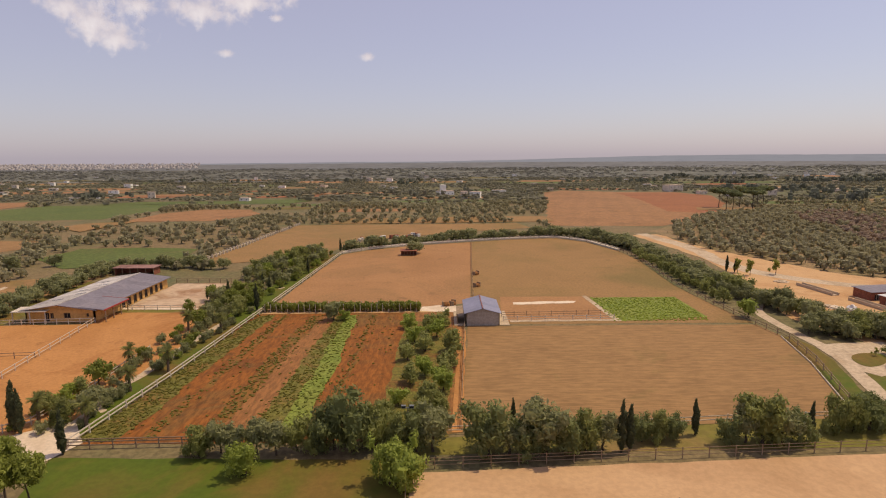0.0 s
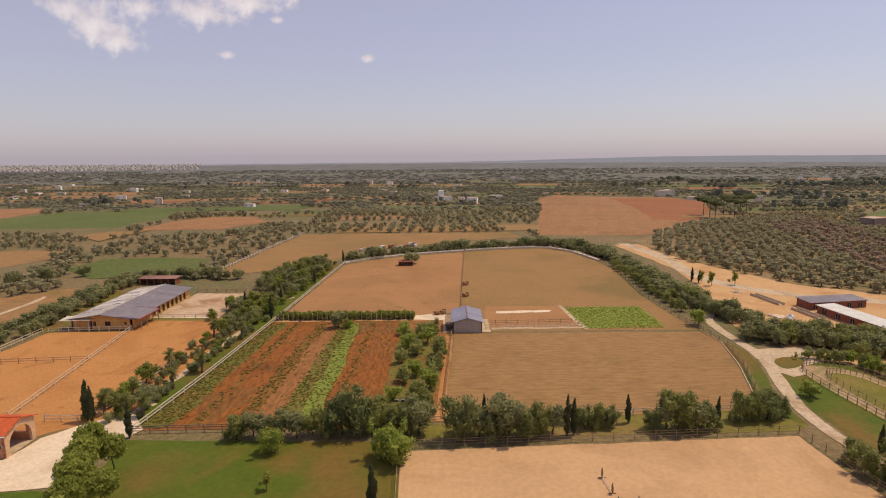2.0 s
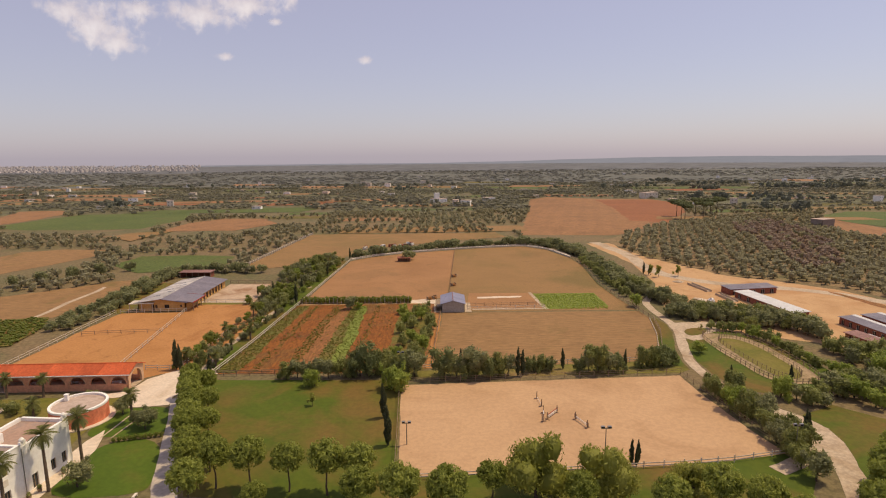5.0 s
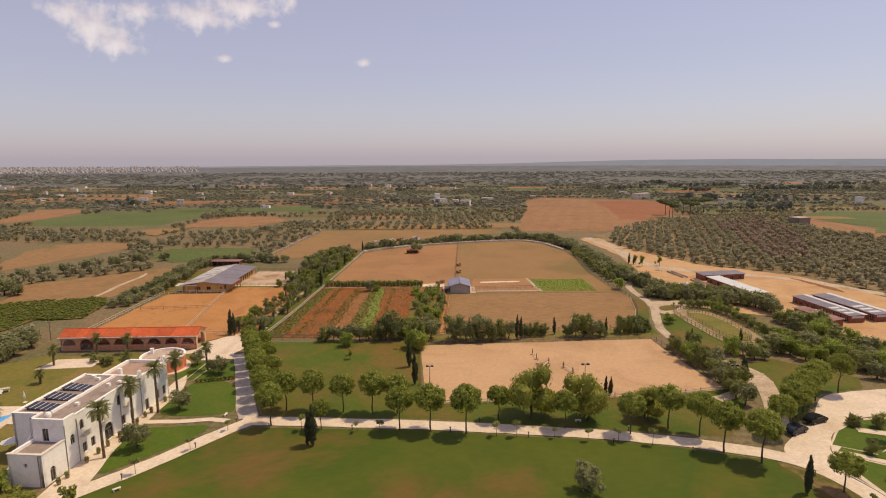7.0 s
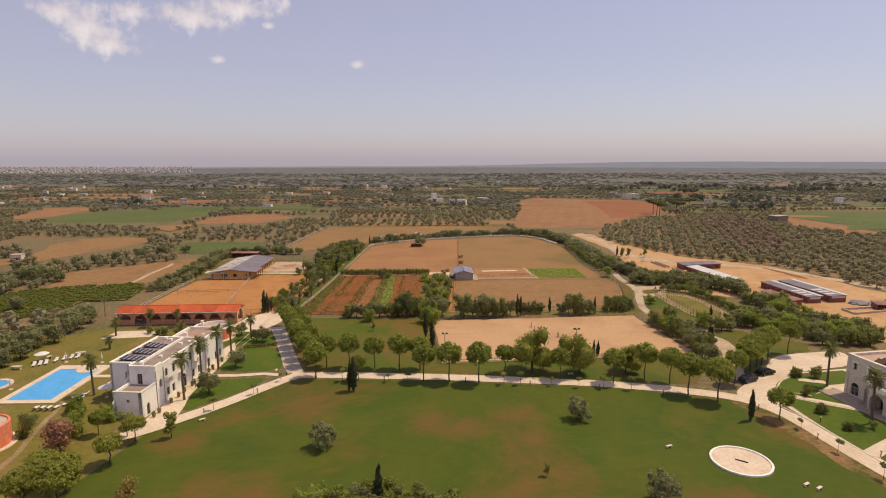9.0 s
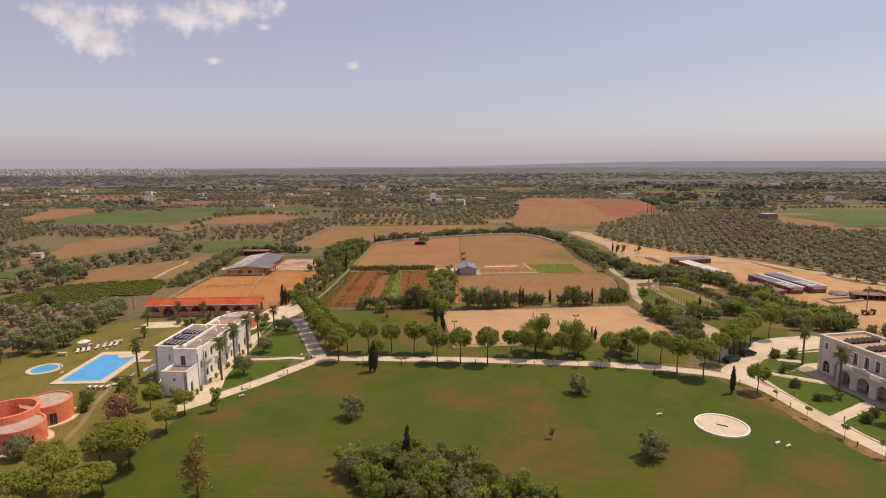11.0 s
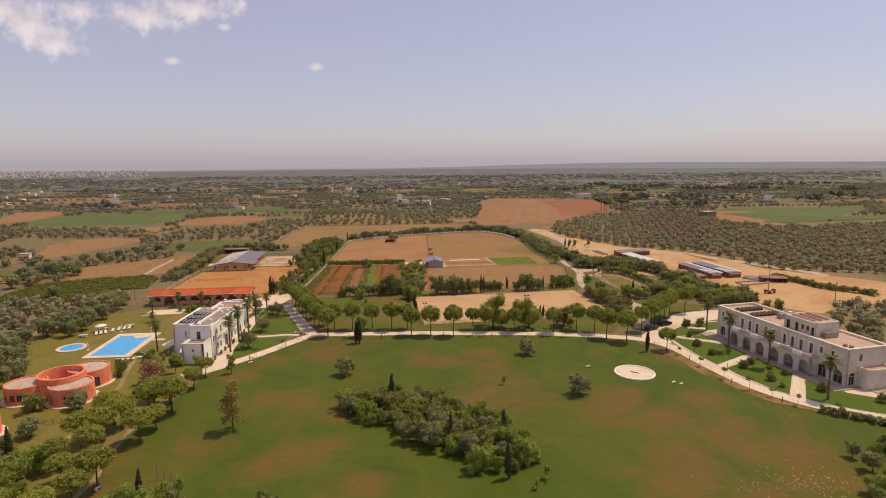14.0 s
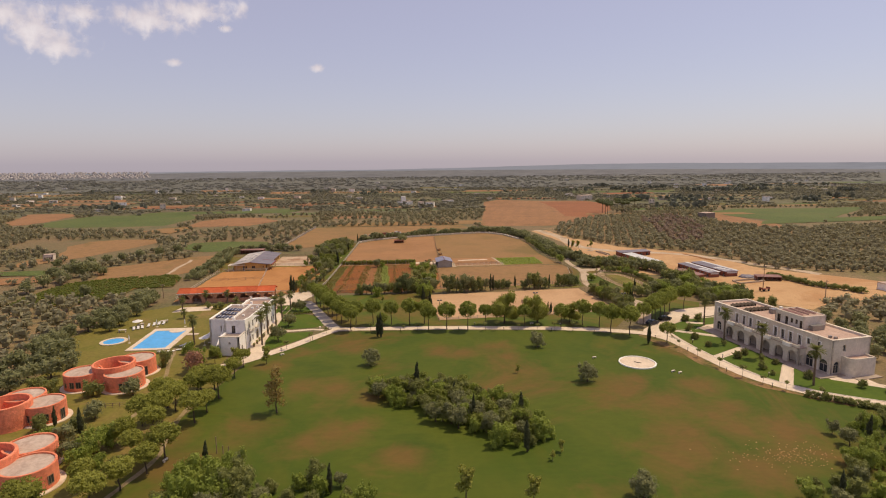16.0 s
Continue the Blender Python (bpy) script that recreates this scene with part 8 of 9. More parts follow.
pool()
basin()
fence("rail_fence", FENCE_L, "palewood", (0.6, 1.15), 3.6, "white two-rail paddock fence", 0.16, 0.16)
fence("rail_fence", [(-63.8, 69.0), (-58.2, 68.8), (-56.0, 71.0), (-55.5, 76.0), (-54.9, 91.7), (-54.8, 100)], "palewood", (0.6, 1.1), 3.6, "white two-rail fence beside the palms", 0.12, 0.12)
fence("field_fence", smooth_line(NORTH_EDGE[:8], 1), "palewood", (0.5, 1.1), 4.0, "pale rail fence round the north field", 0.2, 0.22)
for (x0, y0), (x1, y1) in zip(NORTH_EDGE, NORTH_EDGE[1:8]):
    w = bar("field_wall", (x0, y0 + 1.4, float(ground_z(y0)) + 0.3), (x1, y1 + 1.4, float(ground_z(y1)) + 0.3), 0.7, 0.7, "stone")
    tagged(w, "low pale dry-stone wall along the north field", "wall", "field walls")
fence("field_fence", NORTH_EDGE[7:], "wood", (0.6, 1.1), 4.0, "weathered rail fence beside the road", 0.13, 0.12)
fence("divider_fence", [(2.2, 69), (4.4, 113.5)], "wood", (0.5, 1.0), 3.5, "timber fence between orchard and straw field", 0.13, 0.12)
fence("divider_fence", [(7.2, 128), (9.4, 180), (12.0, 231)], "wood", (0.6, 1.0), 4.5, "thin timber fence across the pasture", 0.12, 0.1)
fence("divider_fence", [(-0.5, 67.6), (22, 68.8), (38, 70.2), (56, 71.2)], "palewood", (0.6, 1.1), 4.0, "pale rail fence along the straw field", 0.12, 0.1)
fence("plot_fence", [(13, 117.4), (37.4, 118.4)], "palewood", (0.5, 1.0), 3.0, "pale rail fence along the soil plot", 0.12, 0.1)
fence("plot_fence", [(13, 121), (35.5, 122)], "wood", (0.5, 1.0), 3.0, "timber fence across the soil plot", 0.1, 0.08)
fence("arena_fence", [(-2.7, 23.4), (-4.4, 59.4), (57.6, 63.2), (58.2, 51.8), (59.6, 38.2), (61.2, 30.4)], "wood", (0.5, 0.95, 1.35), 3.2, "brown timber rail fence round the arena", 0.09, 0.055, 1.45)
fence("arena_fence", [(61.0, 29.4), (50.8, 27.2), (42.4, 26.2), (16.4, 24.4), (-2.4, 23.2)], "palewood", (0.45, 0.9), 3.2, "pale rail fence on the arena's long side", 0.12, 0.12)
fence("field_fence", [(-47, 64.6), (-30, 65.2)], "wood", (0.5, 0.95, 1.3), 3.0, "brown timber fence at the crop field", 0.13, 0.12)
fence("paddock_fence", [(-76.6, 118.8), (-70.6, 70)], "palewood", (0.6, 1.2), 3.4, "white two-rail fence dividing the paddock", 0.12, 0.10)
fence("paddock_fence", [(-96.6, 117), (-77, 118.2)], "palewood", (0.6, 1.2), 2.4, "white rail fence before the stable", 0.12, 0.10)
fence("paddock_fence", [(-98, 62), (-98, 117)], "palewood", (0.6, 1.2), 3.4, "white rail fence along the paddock", 0.12, 0.10)
fence("paddock_fence", [(-95, 95), (-74.2, 97)], "wood", (0.6, 1.1), 3.4, "thin timber fence across the paddock", 0.1, 0.09)
fence("court_fence", [(-77, 128.9), (-58.6, 128.4)], "palewood", (0.6, 1.2), 3.0, "pale rail fence beside the sand court", 0.12, 0.10)
fence("court_fence", [(-77, 158), (-61, 157.4)], "wood", (0.6, 1.2), 3.0, "timber fence behind the sand court", 0.14, 0.12)
fence("ring_fence", RING + RING[:1], "wood", (0.6, 1.15), 2.6, "brown timber rail fence round the riding ring", 0.11, 0.08)
fence("ring_fence", RING_IN + RING_IN[:1], "wood", (0.6, 1.1), 3.0, "brown timber rail fence inside the riding ring", 0.08, 0.05)
fence("verge_fence", [(57.2, 72), (58.2, 77), (63.1, 91.5), (66.4, 105.6)], "palewood", (0.15,), 2.5, "low pale kerb rail along a field edge", 0.12, 0.2, 0.35)
fence("garden_fence", [(-80.6, -33.6), (-75, -33.2), (-69.6, -33.8)], "wood", (0.5, 0.9), 1.6, "low weathered garden fence beside the villas", 0.1, 0.08, 1.0)
fence("boundary_fence", [(-83.5, 182), (-80, 236), (-76.5, 297)], "palewood", (1.0,), 3.0, "row of white posts along a far field", 0.5, 0.2, 1.5)
fence("boundary_fence", [(102, 252), (110, 204), (122, 170)], "wood", (1.0,), 5.0, "thin post fence beside the dirt track", 0.12, 0.06)


def jump(x, y, turn, bars):
    b = thing("horse_jump", pose(x, y, 0.06, 0, 0, turn), "wooden show jump with coloured poles on sand", "jump", "show jumps")
    for s in (-1.8, 1.8):
        part("stand", Geo().box(s - 0.06, -0.06, 0, s + 0.06, 0.06, 1.5).box(s - 0.05, -0.5, 0, s + 0.05, 0.5, 0.1).box(s - 0.3, -0.03, 0.2, s + 0.3, 0.03, 1.1), "wood", b)
    for k in range(bars):
        part("pole", Geo().tube((-1.8, 0, 0.35 + 0.3 * k), (1.8, 0, 0.35 + 0.3 * k), 0.06, 0.06, 7), ("palewood", "cloth", "redpaint")[k % 3], b)


jump(23.8, 49.6, 95, 1)
jump(23.5, 43.2, 80, 2)
jump(25.2, 43.6, 50, 3)
jump(29.9, 40.6, 112, 2)


def flood_lamp(x, y, h):
    b = thing("floodlight_mast", pose(x, y, 0), "tall thin floodlight mast beside the arena", "lamp", "floodlights")
    part("pole", Geo().tube((0, 0, -0.1), (0, 0, h), 0.11, 0.06, 8), "metal", b)
    for s in (-0.5, 0.5):
        head = part("head", Geo().box(s - 0.28, -0.2, h - 0.1, s + 0.28, 0.15, h + 0.25), "metal", b)
        part("glass", Geo().box(s - 0.24, -0.215, h - 0.05, s + 0.24, -0.2, h + 0.2), "glass", head)
    part("arm", Geo().box(-0.6, -0.05, h - 0.15, 0.6, 0.05, h - 0.05), "metal", b)


flood_lamp(29.0, 23.2, 8.2)
flood_lamp(-1.4, 33.8, 4.0)
flood_lamp(-4.5, 64.7, 5.2)
flood_lamp(60.6, 27.6, 6.0)


def path_lamp(x, y):
    b = thing("path_lamp", pose(x, y, 0), "short bollard lamp beside the path", "lamp", "path lamps")
    part("post", Geo().tube((0, 0, 0), (0, 0, 0.9), 0.07, 0.06, 8), "dark", b)
    part("cap", Geo().lathe(0, 0, [(0.0, 1.15), (0.16, 1.08), (0.16, 0.9), (0.06, 0.9)], 10), "metal", b)
    return b


lamp = path_lamp(-30, 14.2)
for x, y in [(-15, 13.4), (2.5, 12.2), (16, 10.2), (30, 7.6), (42, 4.4), (57.4, -2.6), (60.9, -14), (62.4, -29), (67, -39), (76, -47.6), (-40.4, 7.6), (-47.6, -1.6), (-36.8, 16.8), (65.6, -8), (67, -20), (70.4, -33), (-22.5, 18.9), (8, 16.2), (34, 12.0)]:
    copy_thing(lamp, pose(x, y, 0))


def car(x, y, turn, paint, label):
    b = thing("car", pose(x, y, 0.1, 0, 0, turn), label, "car", "parked cars")
    prof = [(-2.1, 0.35), (-2.15, 0.75), (-1.9, 0.95), (-1.2, 1.02), (-0.55, 1.45), (0.9, 1.48), (1.7, 1.05), (2.1, 0.95), (2.15, 0.4)]
    n = len(prof)
    g = Geo().add([(u, -0.86, z) for u, z in prof] + [(u, -0.7 if z > 1.2 else -0.86, z) for u, z in prof] + [(u, 0.7 if z > 1.2 else 0.86, z) for u, z in prof],
                  [(i, (i + 1) % n, (i + 1) % n + n, i + n) for i in range(n - 1)] + [(i + n, (i + 1) % n + n, (i + 1) % n + 2 * n, i + 2 * n) for i in range(n - 1)] + [tuple(range(n)), tuple(range(2 * n, 3 * n))[::-1]])
    part("body", g, paint, b)
    part("windscreen", Geo().slab([(-1.13, -0.66, 1.1), (-0.6, -0.62, 1.46), (-0.6, 0.62, 1.46), (-1.13, 0.66, 1.1)], -0.015), "glass", b)
    part("rear_window", Geo().slab([(0.98, -0.62, 1.46), (1.62, -0.66, 1.12), (1.62, 0.66, 1.12), (0.98, 0.62, 1.46)], -0.015), "glass", b)
    for s in (-1, 1):
        part("side_window", Geo().box(-0.75, s * 0.868 - 0.008, 1.08, 0.95, s * 0.868 + 0.008, 1.36), "glass", b)
        part("headlight", Geo().box(-2.16, s * 0.6 - 0.18, 0.68, -2.1, s * 0.6 + 0.18, 0.84), "cloth", b)
        for u in (-1.35, 1.35):
            w = part("wheel", Geo().tube((u, s * 0.74, 0.32), (u, s * 0.9, 0.32), 0.32, 0.32, 14), "tyre", b)
            part("rim", Geo().tube((u, s * 0.9, 0.32), (u, s * 0.92, 0.32), 0.2, 0.18, 10), "metal", w)


car(63.0, 10.8, 205, "bluecar", "dark blue car parked in tree shade")
car(69.0, 14.6, 200, "blackcar", "black car parked in tree shade")


def lounger(x, y, turn):
    b = thing("sun_lounger", pose(x, y, 0.03, 0, 0, turn), "white sun lounger on dry grass", "lounger", "sun loungers")
    part("bed", Geo().box(-0.35, -0.9, 0.3, 0.35, 0.35, 0.38), "cloth", b)
    part("backrest", Geo().slab([(-0.35, 0.35, 0.38), (0.35, 0.35, 0.38), (0.35, 0.95, 0.8), (-0.35, 0.95, 0.8)], 0.07), "cloth", b)
    for u in (-0.3, 0.3):
        for v in (-0.8, 0.3):
            part("leg", Geo().box(u - 0.03, v - 0.03, 0, u + 0.03, v + 0.03, 0.3), "cloth", b)
    return b


first = lounger(-97.0, 24.6, 20)
for x, y, t in [(-96.0, 25.2, 20), (-95.0, 25.8, 24), (-93.8, 27.4, 10), (-92.6, 28.6, 12), (-91.4, 29.4, 8), (-90.2, 29.8, 4), (-76.0, 6.4, 300), (-75.2, 7.6, 296), (-74.8, 5.2, 310), (-75.6, 2.8, 280), (-80.6, 1.2, 190), (-79.4, 1.2, 184), (-78.2, 1.2, 180), (-77, 1.4, 176)]:
    copy_thing(first, pose(x, y, 0.03, 0, 0, t))


def parasol(x, y, h, r, mat_name="cloth", closed=False):
    b = thing("parasol", pose(x, y, 0), "closed white parasol on a pole" if closed else "white parasol beside the pool", "parasol", "parasols")
    part("pole", Geo().tube((0, 0, 0), (0, 0, h), 0.04, 0.04, 6), "palewood", b)
    part("base", Geo().lathe(0, 0, [(0.4, 0.0), (0.4, 0.1), (0.05, 0.14)], 10), "stone", b)
    part("canopy", Geo().lathe(0, 0, [(0.16, h - 1.5), (0.2, h - 1.0), (0.03, h + 0.05)] if closed else [(r, h - 0.5), (r * 0.5, h - 0.18), (0.0, h)], 8), mat_name, b)


for x, y, c in [(-91, 26.8, True), (-82.4, 26.4, True), (-92.4, 11, True), (-97, 27.5, False)]:
    parasol(x, y, 2.4, 1.6, closed=c)
for k in range(3):
    parasol(-70.2 + 0.6 * k, 6.6 + 2.2 * k, 2.7, 1.5)
for x, y in [(-96.6, 28.4), (-90.6, 31.6), (-99.4, 22.4)]:
    t = thing("picnic_table", pose(x, y, 0.03, 0, 0, pr.uniform(0, 90)), "pale wooden table on the pool lawn", "table", "garden tables")
    part("tabletop", Geo().box(-1.1, -0.5, 0.7, 1.1, 0.5, 0.78), "palewood", t)
    for u in (-0.9, 0.9):
        part("leg", Geo().box(u - 0.06, -0.4, 0, u + 0.06, 0.4, 0.7), "palewood", t)
for x, y, turn in [(-46.8, -4.4, 40), (34.4, -16.2, 20), (49.8, -27.6, 30), (51.0, -28.6, 30), (-56.8, -57, 80), (26, 15.8, 0), (-39.8, 19.6, 90)]:
    t = thing("garden_bench", pose(x, y, 0.05, 0, 0, turn), "pale stone bench on the grass", "bench", "benches")
    part("seat", Geo().box(-0.55, -0.2, 0.3, 0.55, 0.2, 0.38), "stone", t)
    for u in (-0.4, 0.4):
        part("support", Geo().box(u - 0.08, -0.18, 0, u + 0.08, 0.18, 0.3), "stone", t)
# low white wall and gate slab on the garden edge
for k, (a, c) in enumerate(zip(PATH_A, PATH_A[1:])):
    if a[1] < -1 and a[0] < 84:
        d = Vector((c[0] - a[0], c[1] - a[1])).normalized()
        n = Vector((-d.y, d.x)) * 1.9
        w = bar("low_wall", (a[0] + n.x, a[1] + n.y, 0.08), (c[0] + n.x, c[1] + n.y, 0.08), 0.2, 0.16, "stone")
        tagged(w, "low white stone kerb wall beside the path", "wall", "kerb walls")
for x0, y0, x1, y1, wd in [(71.3, -37.6, 80.0, -26.4, 1.9), (65.6, -19.4, 76.6, -13.4, 1.6), (67.2, 3.6, 78.2, -3.8, 1.4), (74.4, 11.6, 79.2, 9.8, 1.8)]:
    d = Vector((x1 - x0, y1 - y0)).normalized() * 1.0
    slab = bar("stone_walk", (x0, y0, 0.07), (x1, y1, 0.07), wd, 0.1, "gravel")
    tagged(slab, "straight pale stone walk through the garden", "path", "garden walks")

# stones and dry bits on the worn end of the lawn
rb = random.Random(23)
rv, rf = [], []
while len(rv) < 8 * 190:
    x, y = rb.gauss(50.5, 4.6), rb.gauss(-66.4, 2.2)
    a, w, d, h = rb.uniform(0, 3.1), rb.uniform(0.04, 0.16), rb.uniform(0.03, 0.08), rb.uniform(0.02, 0.06)
    n = len(rv)
    for z, q in ((0.02, 1.0), (0.05 + h, 0.7)):
        rv += [(x + (sx * w * math.cos(a) - sy * d * math.sin(a)) * q, y + (sx * w * math.sin(a) + sy * d * math.cos(a)) * q, z) for sx, sy in ((-1, -1), (1, -1), (1, 1), (-1, 1))]
    rf += [(n + 4, n + 5, n + 6, n + 7)] + [(n + i, n + (i + 1) % 4, n + (i + 1) % 4 + 4, n + i + 4) for i in range(4)]
rubble = new("lawn_rubble", fast_mesh("lawn_rubble", rv, rf))
rubble.data.materials.append(M["dirt"])
tagged(rubble, "scattered pale stones and straw on bare soil", "rubble", kind="stuff")

# hay bales, tractor, troughs and clutter in the fields
for x, y in [(9.8, 166), (9.2, 150.5), (0.8, 130.6), (2.2, 131.4)]:
    t = thing("feed_rack", pose(x, y, 0.05, 0, 0, pr.uniform(0, 90)), "small dark feed rack with hay in the pasture", "feed rack")
    part("frame", Geo().box(-1.0, -0.6, 0, -0.9, 0.6, 1.1).box(0.9, -0.6, 0, 1.0, 0.6, 1.1).box(-1.0, -0.6, 0.5, 1.0, -0.5, 0.6).box(-1.0, 0.5, 0.5, 1.0, 0.6, 0.6), "wood", t)
    part("hay", Geo().lathe(0, 0, [(0.95, 0.1), (0.85, 0.6), (0.5, 0.95), (0, 1.0)], 9), "brownsoil", t)
for (x0, y0, x1, y1) in [(97.6, 149.5, 99.2, 137.4), (100.2, 133.2, 101.2, 123.4)]:
    t = thing("feed_trough", pose(x0, y0, 0.05), "long pale concrete feed trough on dirt", "trough", "troughs")
    d = Vector((x1 - x0, y1 - y0, 0))
    s = Vector((-d.y, d.x, 0)).normalized() * 0.9
    for off, w, h in ((s, 0.2, 0.7), (-s, 0.2, 0.7), (s * 0, 1.6, 0.15)):
        bar("side" if h > 0.5 else "bottom", off + Vector((0, 0, h / 2)), d + off + Vector((0, 0, h / 2)), w, h, "palesand", t)
for k, (x, y, w, h, c) in enumerate([(93.4, 123.8, 1.2, 1.3, "cloth"), (91.4, 125.6, 1.8, 0.6, "gravel"), (90.4, 127.4, 1.4, 0.5, "palesand"), (95.0, 153.4, 2.0, 0.5, "palesand"), (136, 74, 3.4, 1.0, "greyroof"), (140, 73.4, 2.8, 0.8, "greyroof")]):
    bm = bmesh.new()
    bmesh.ops.create_icosphere(bm, subdivisions=3, radius=1)
    for v in bm.verts:
        n = noise.noise(v.co * 2.2 + Vector((k * 9, 0, 0)))
        v.co = Vector((v.co.x * w * (1 + 0.3 * n), v.co.y * w * 0.8 * (1 + 0.3 * n), max(0, v.co.z) * h * (1 + 0.5 * n)))
    me = bpy.data.meshes.new("earth_mound")
    bm.to_mesh(me)
    bm.free()
    me.materials.append(M[c])
    ob = new("earth_mound", me)
    ob.location = (x, y, 0.05)
    tagged(ob, "pale heap of rubble and sacks on dirt", "heap", "heaps")
# scrap and white beehive boxes beyond the belt
rr = random.Random(3)
for k in range(34):
    x, y = rr.uniform(-36, -10), 0
    y = 236 + (x + 36) * 0.55 + rr.uniform(-2.5, 2.5)
    w = rr.uniform(0.8, 1.8)
    c = rr.choice(["cloth", "brick", "palewood", "metal"])
    ob = part("scrap_box", Geo().box(-w / 2, -w / 3, 0, w / 2, w / 3, rr.uniform(0.8, 1.6)).box(-w / 2 - 0.05, -w / 3 - 0.05, 0, -w / 2, w / 3 + 0.05, 0.7), c, None, "", pose(x, y, float(ground_z(y)) + 0.06, 0, 0, rr.uniform(0, 180)))
    tagged(ob, "weathered crate in a scrap row beyond the trees", "crate", "crates")


def utility_pole(x, y, h):
    b = thing("utility_pole", pose(x, y, float(ground_z(y))), "tall wooden utility pole", "pole", "utility poles")
    part("pole", Geo().tube((0, 0, -0.2), (0, 0, h), 0.16, 0.1, 8), "wood", b)
    part("crossarm", Geo().box(-0.8, -0.06, h - 0.7, 0.8, 0.06, h - 0.58), "wood", b)
    for u in (-0.7, 0.0, 0.7):
        part("insulator", Geo().tube((u, 0, h - 0.58), (u, 0, h - 0.35), 0.05, 0.03, 6), "white", b)


utility_pole(134.4, 27.8, 8.6)
utility_pole(126.1, 49.1, 9.0)
utility_pole(-104, 66, 5.6)
t = thing("farm_trailer", pose(126.4, 48.6, 0.05, 0, 0, 10), "rusty farm trailer by a pole", "trailer")
part("bed", Geo().box(-1.8, -0.9, 0.8, 1.8, 0.9, 0.95).box(-1.8, -0.9, 0.95, -1.7, 0.9, 1.5).box(1.7, -0.9, 0.95, 1.8, 0.9, 1.5), "brick", t)
for u in (-1.1, 1.1):
    for s in (-1, 1):
        part("wheel", Geo().tube((u, s * 0.85, 0.45), (u, s * 1.0, 0.45), 0.45, 0.45, 12), "tyre", t)
g = thing("training_pen", pose(138, 66, 0.05), "low concrete pen on dirt", "pen")
for p, q in (((-13, 0.8), (-13, -4.6)), ((-13, -4.6), (-0.6, -1.6)), ((-0.6, -1.6), (0.2, 3.0)), ((0.2, 3.0), (-13, 0.8))):
    bar("side", (*p, 0.3), (*q, 0.3), 0.5, 0.6, "palesand", g)


# houses and huts of the countryside, and the far town
def farmhouse(x, y, w, d, h, mat_name, label, storeys=1, tower=False, windows=4):
    z = float(ground_z(y))
    b = thing("farmhouse", pose(x, y, z, 0, 0, rr.uniform(-25, 25)), label, "house", "farmhouses")
    ops = [(w * (k + 0.5) / windows - 0.5, w * (k + 0.5) / windows + 0.5, 0.9, 2.1, False) for k in range(windows)]
    for s in range(storeys):
        storey(b, (0, 0), (w, 0), s * h, (s + 1) * h, 0.35, mat_name, [(a, c, e + s * h, f2 + s * h, g2) for a, c, e, f2, g2 in ops], pane="dark")
    hh = h * storeys
    part("wall", Geo().wall((w, 0), (w, d), 0, hh, 0.35).wall((w, d), (0, d), 0, hh, 0.35).wall((0, d), (0, 0), 0, hh, 0.35), mat_name, b)
    part("roof", Geo().box(-0.1, -0.1, hh, w + 0.1, d + 0.1, hh + 0.25), "roofdeck", b)
    if tower:
        part("tower", Geo().box(w * 0.2, d * 0.2, hh + 0.25, w * 0.5, d * 0.7, hh + 6.5).box(w * 0.18, d * 0.17, hh + 6.5, w * 0.52, d * 0.73, hh + 6.9), mat_name, b)


farmhouse(-4, 606, 18, 10, 4.2, "white", "white farmhouse with a square tower among olive groves", 1, True)
farmhouse(-201, 160, 4.6, 4, 3.3, "stone", "small pale stone hut on a tan field")
farmhouse(251, 303, 11.5, 8, 5.6, "ruin", "ruined stone farm building in the groves")
farmhouse(262, 648, 20, 12, 3.6, "stone", "pale stone farm beyond red fields", 2)
farmhouse(60, 640, 14, 9, 3.4, "white", "white house among far olive groves")
farmhouse(172, 40.5, 8, 6, 2.6, "white", "small white building by the farm track")
for k in range(95):
    y = 520 * 3.6 ** rr.random()
    x = rr.uniform(-0.8, 0.9) * (y + 130)
    if not any(inside(p, x, y) for p in BARE[:24]) and not inside(EAST, x, y):
        farmhouse(x, y, rr.uniform(6, 11), rr.uniform(5, 8), rr.uniform(2.8, 3.6), rr.choice(["white", "white", "stone"]), "small pale house in the distant groves", rr.choice([1, 1, 1, 2]), windows=2)
tv, tf, n = [], [], 0
for k in range(900):
    a = rr.random() ** 1.4
    y = rr.uniform(2500, 4050)
    x = -(0.80 - 0.36 * a) * y + rr.gauss(0, 25)
    w, d, h, z = rr.uniform(5, 13), rr.uniform(6, 12), rr.uniform(3, 6.5), -13.5 + 7.0 * (y - 2500) / 1550
    for p in ((0, 0), (w, 0), (w, d), (0, d)):
        tv += [(x + p[0], y + p[1], z - 6), (x + p[0], y + p[1], z + h)]
    tf += [(n, n + 2, n + 3, n + 1), (n + 2, n + 4, n + 5, n + 3), (n + 4, n + 6, n + 7, n + 5), (n + 6, n, n + 1, n + 7), (n + 1, n + 3, n + 5, n + 7)]
    n += 8
town = new("distant_town", fast_mesh("distant_town", tv, tf))
town.data.materials.append(M["townwall"])
tagged(town, "pale hazy town of small houses on the horizon", "town", kind="stuff")


# ---- backdrop: hazy ridge on the horizon and clouds ----
def glow(name, nodes_fn):
    m = bpy.data.materials.new(name)
    m.use_nodes = True
    m.node_tree.nodes.remove(m.node_tree.nodes["Principled BSDF"])
    nodes_fn(m.node_tree)
    return m


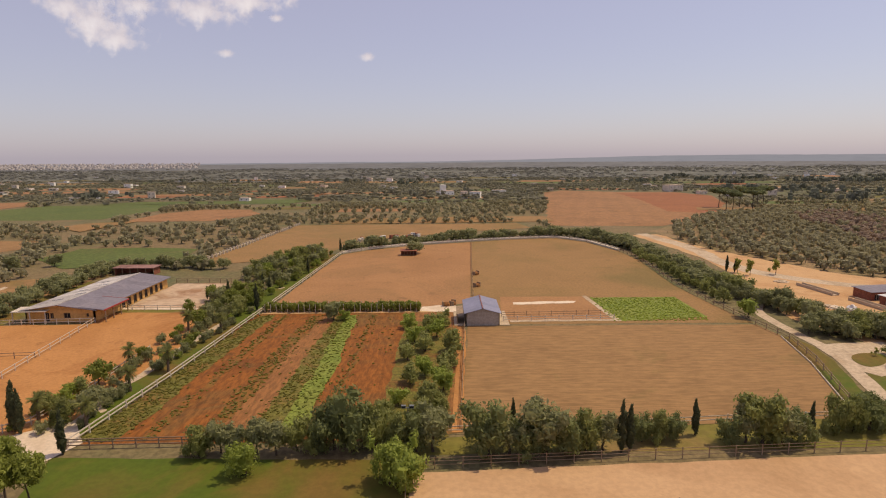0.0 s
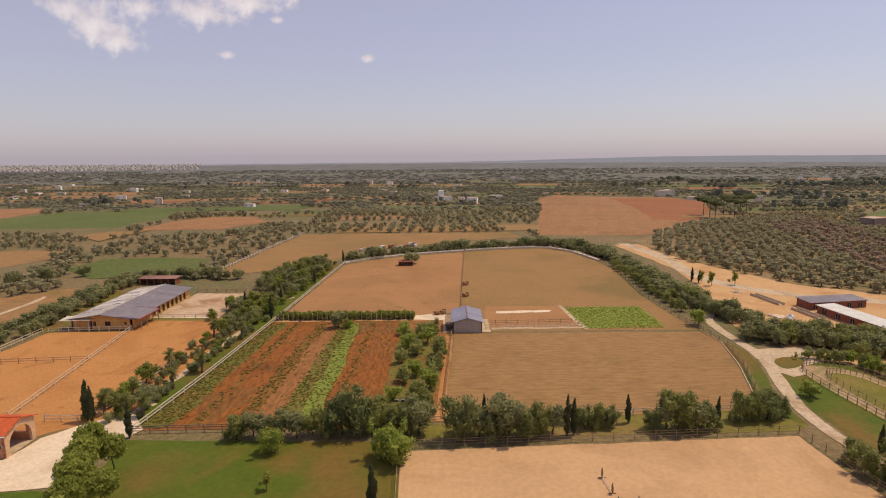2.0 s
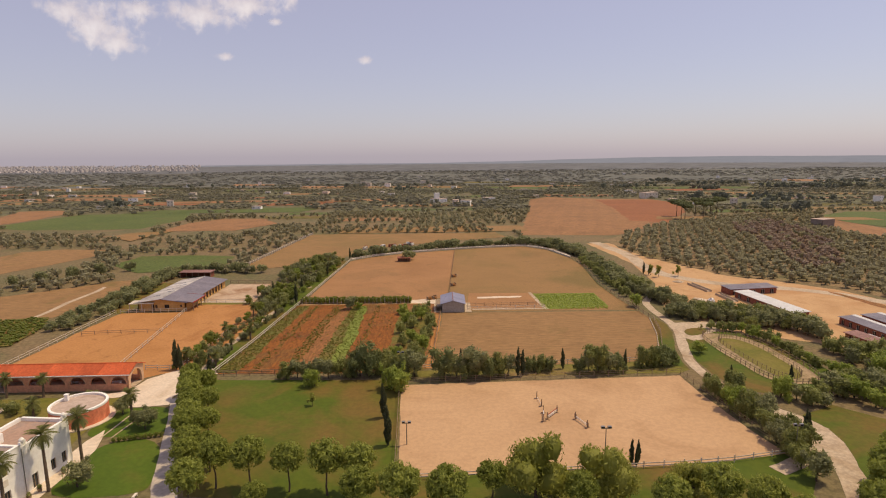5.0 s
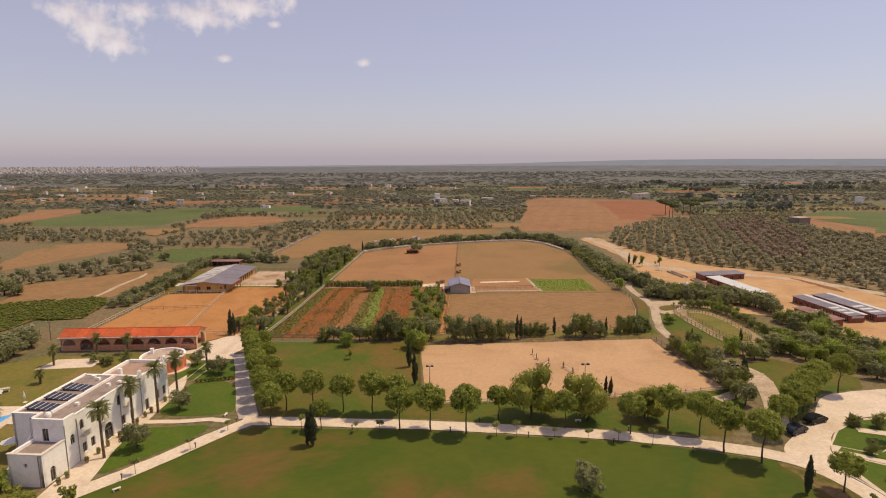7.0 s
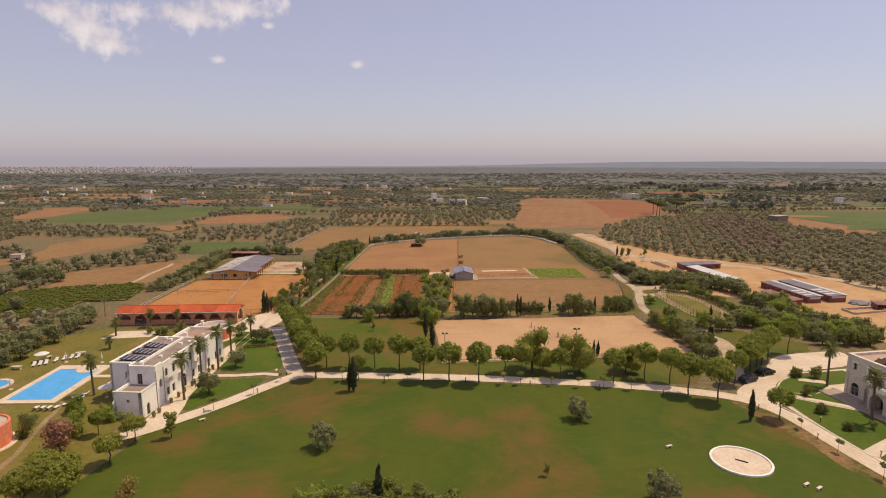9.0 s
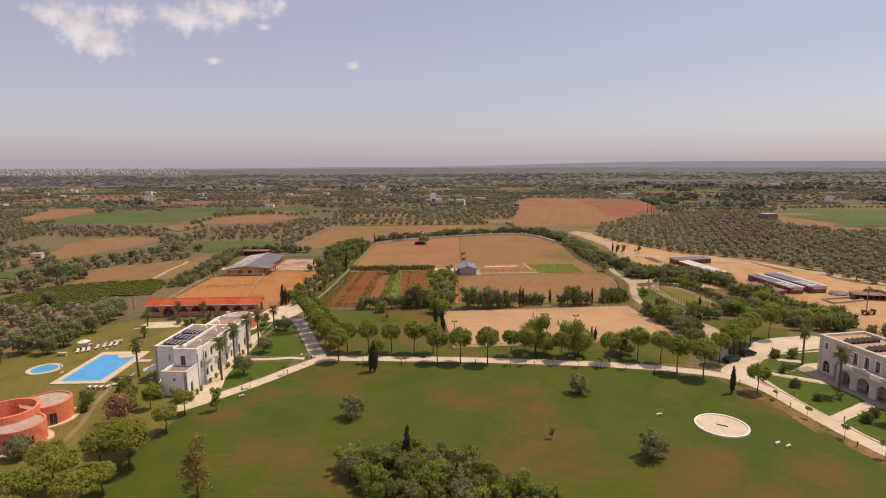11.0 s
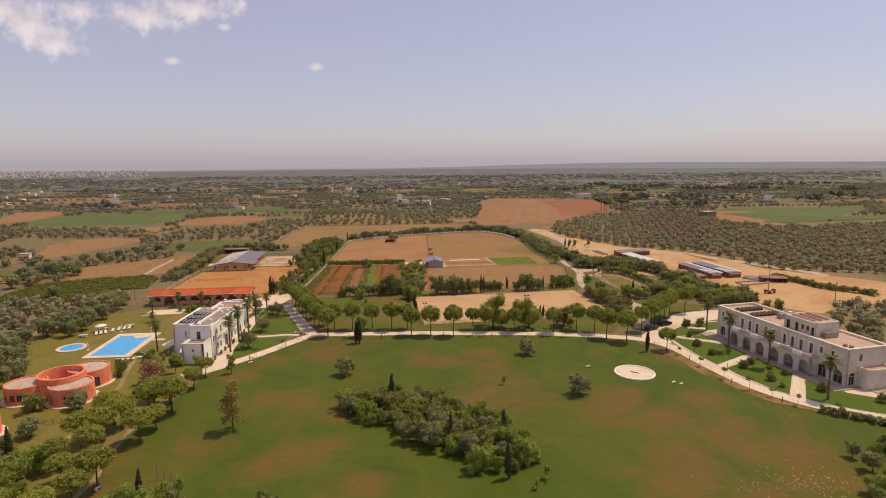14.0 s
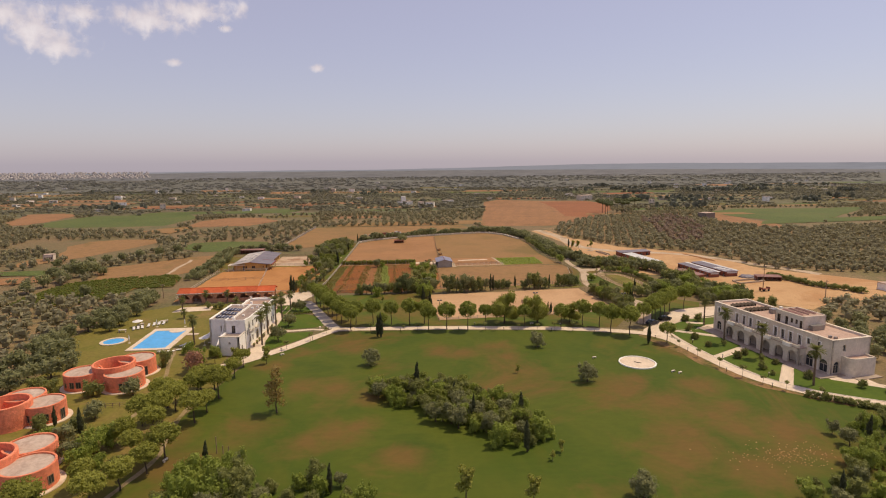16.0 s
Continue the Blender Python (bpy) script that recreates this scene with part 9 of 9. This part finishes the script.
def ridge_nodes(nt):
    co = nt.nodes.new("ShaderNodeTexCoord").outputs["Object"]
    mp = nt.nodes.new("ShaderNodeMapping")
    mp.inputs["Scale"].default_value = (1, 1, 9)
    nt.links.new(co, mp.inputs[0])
    # Distance haze is put into these emission colours; the ridge takes no light.
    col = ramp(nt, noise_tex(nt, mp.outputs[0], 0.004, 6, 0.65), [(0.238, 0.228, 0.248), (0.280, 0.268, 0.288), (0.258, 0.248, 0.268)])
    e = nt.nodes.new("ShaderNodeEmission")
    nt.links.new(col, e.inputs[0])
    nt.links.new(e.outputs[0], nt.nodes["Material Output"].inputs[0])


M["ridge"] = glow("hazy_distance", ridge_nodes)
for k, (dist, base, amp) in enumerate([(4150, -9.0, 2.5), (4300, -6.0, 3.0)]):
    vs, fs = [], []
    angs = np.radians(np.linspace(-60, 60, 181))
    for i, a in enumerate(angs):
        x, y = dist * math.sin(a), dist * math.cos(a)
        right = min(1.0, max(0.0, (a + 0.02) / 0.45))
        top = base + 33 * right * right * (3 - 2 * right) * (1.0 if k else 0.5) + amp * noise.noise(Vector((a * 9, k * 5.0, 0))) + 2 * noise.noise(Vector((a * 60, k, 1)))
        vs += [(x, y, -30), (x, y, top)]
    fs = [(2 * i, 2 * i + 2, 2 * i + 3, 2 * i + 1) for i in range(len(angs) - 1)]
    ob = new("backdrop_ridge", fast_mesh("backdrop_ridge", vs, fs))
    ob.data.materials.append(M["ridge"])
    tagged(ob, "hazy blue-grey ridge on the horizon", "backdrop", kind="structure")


def cloud_nodes(nt):
    """White broken cumulus: noise thins out towards the rim of the sheet."""
    tc = nt.nodes.new("ShaderNodeTexCoord")
    mp = nt.nodes.new("ShaderNodeMapping")
    mp.inputs["Location"].default_value, mp.inputs["Scale"].default_value = (-1, -1, 0), (2, 2, 0)
    nt.links.new(tc.outputs["UV"], mp.inputs[0])
    ln = nt.nodes.new("ShaderNodeVectorMath")
    ln.operation = "LENGTH"
    nt.links.new(mp.outputs[0], ln.inputs[0])
    n = noise_tex(nt, tc.outputs["Object"], 0.0058, 8, 0.56, 0.25)
    k = nt.nodes.new("ShaderNodeMath")
    k.operation = "MULTIPLY_ADD"
    nt.links.new(ln.outputs["Value"], k.inputs[0])
    k.inputs[1].default_value = -0.42
    nt.links.new(n, k.inputs[2])
    r = nt.nodes.new("ShaderNodeMapRange")
    r.interpolation_type = "SMOOTHSTEP"
    r.inputs[1].default_value, r.inputs[2].default_value, r.inputs[4].default_value = 0.20, 0.47, 0.88
    nt.links.new(k.outputs[0], r.inputs[0])
    e, t, m = nt.nodes.new("ShaderNodeEmission"), nt.nodes.new("ShaderNodeBsdfTransparent"), nt.nodes.new("ShaderNodeMixShader")
    # Lit white and shaded pinkish grey are painted into the glow by noise.
    nt.links.new(ramp(nt, noise_tex(nt, tc.outputs["Object"], 0.0075, 5, 0.5), [(0.60, 0.535, 0.575), (0.74, 0.655, 0.67), (0.88, 0.80, 0.79)]), e.inputs[0])
    nt.links.new(r.outputs[0], m.inputs[0])
    nt.links.new(t.outputs[0], m.inputs[1])
    nt.links.new(e.outputs[0], m.inputs[2])
    nt.links.new(m.outputs[0], nt.nodes["Material Output"].inputs[0])


CLOUDS = [(-2440, 4000, 1000, 640, 480), (-2300, 4000, 880, 520, 300), (-2620, 4000, 1090, 560, 260), (-1700, 4000, 1060, 900, 330), (-1380, 4000, 1115, 820, 250), (-2130, 4000, 1090, 520, 200), (-1573, 4000, 765, 240, 90), (-606, 4000, 735, 220, 95), (-1215, 4000, 990, 200, 80)]
M["cloud"] = glow("white_cloud", cloud_nodes)
for x, y, z, w, h in CLOUDS:
    g = Geo().add([(-w / 2, 0, -h / 2), (w / 2, 0, -h / 2), (w / 2, 0, h / 2), (-w / 2, 0, h / 2)], [(0, 1, 2, 3)])
    ob = part("cloud", g, "cloud", None, "", pose(x + 100, y, z - 20, 0, 0, math.degrees(math.atan2(-x, y))))
    uv = ob.data.uv_layers.new(name="sheet")
    for loop, c in zip(uv.data, ((0, 0), (1, 0), (1, 1), (0, 1))):
        loop.uv = c
    tagged(ob, "broken white summer cloud far off", "cloud", kind="structure")

for x, y, h in [(-48.7, -55.3, 3.2), (-47.6, -55.4, 1.5), (-46.6, -55.5, 1.4)]:
    post = bar("lawn_post", (x, y, -0.1), (x, y, h), 0.12, 0.12, "wood")
    tagged(post, "thin bare wooden post on the lawn", "post", "lawn posts")

shelter = box_building("machine_shed", "low rusty open shed beside the dirt yard", (136.0, 66.6), (145.0, 64.2), 4.0, 1.7, 1.9, "brick", "rustroof", 0, 1, 0.3, 4, True, "shed")
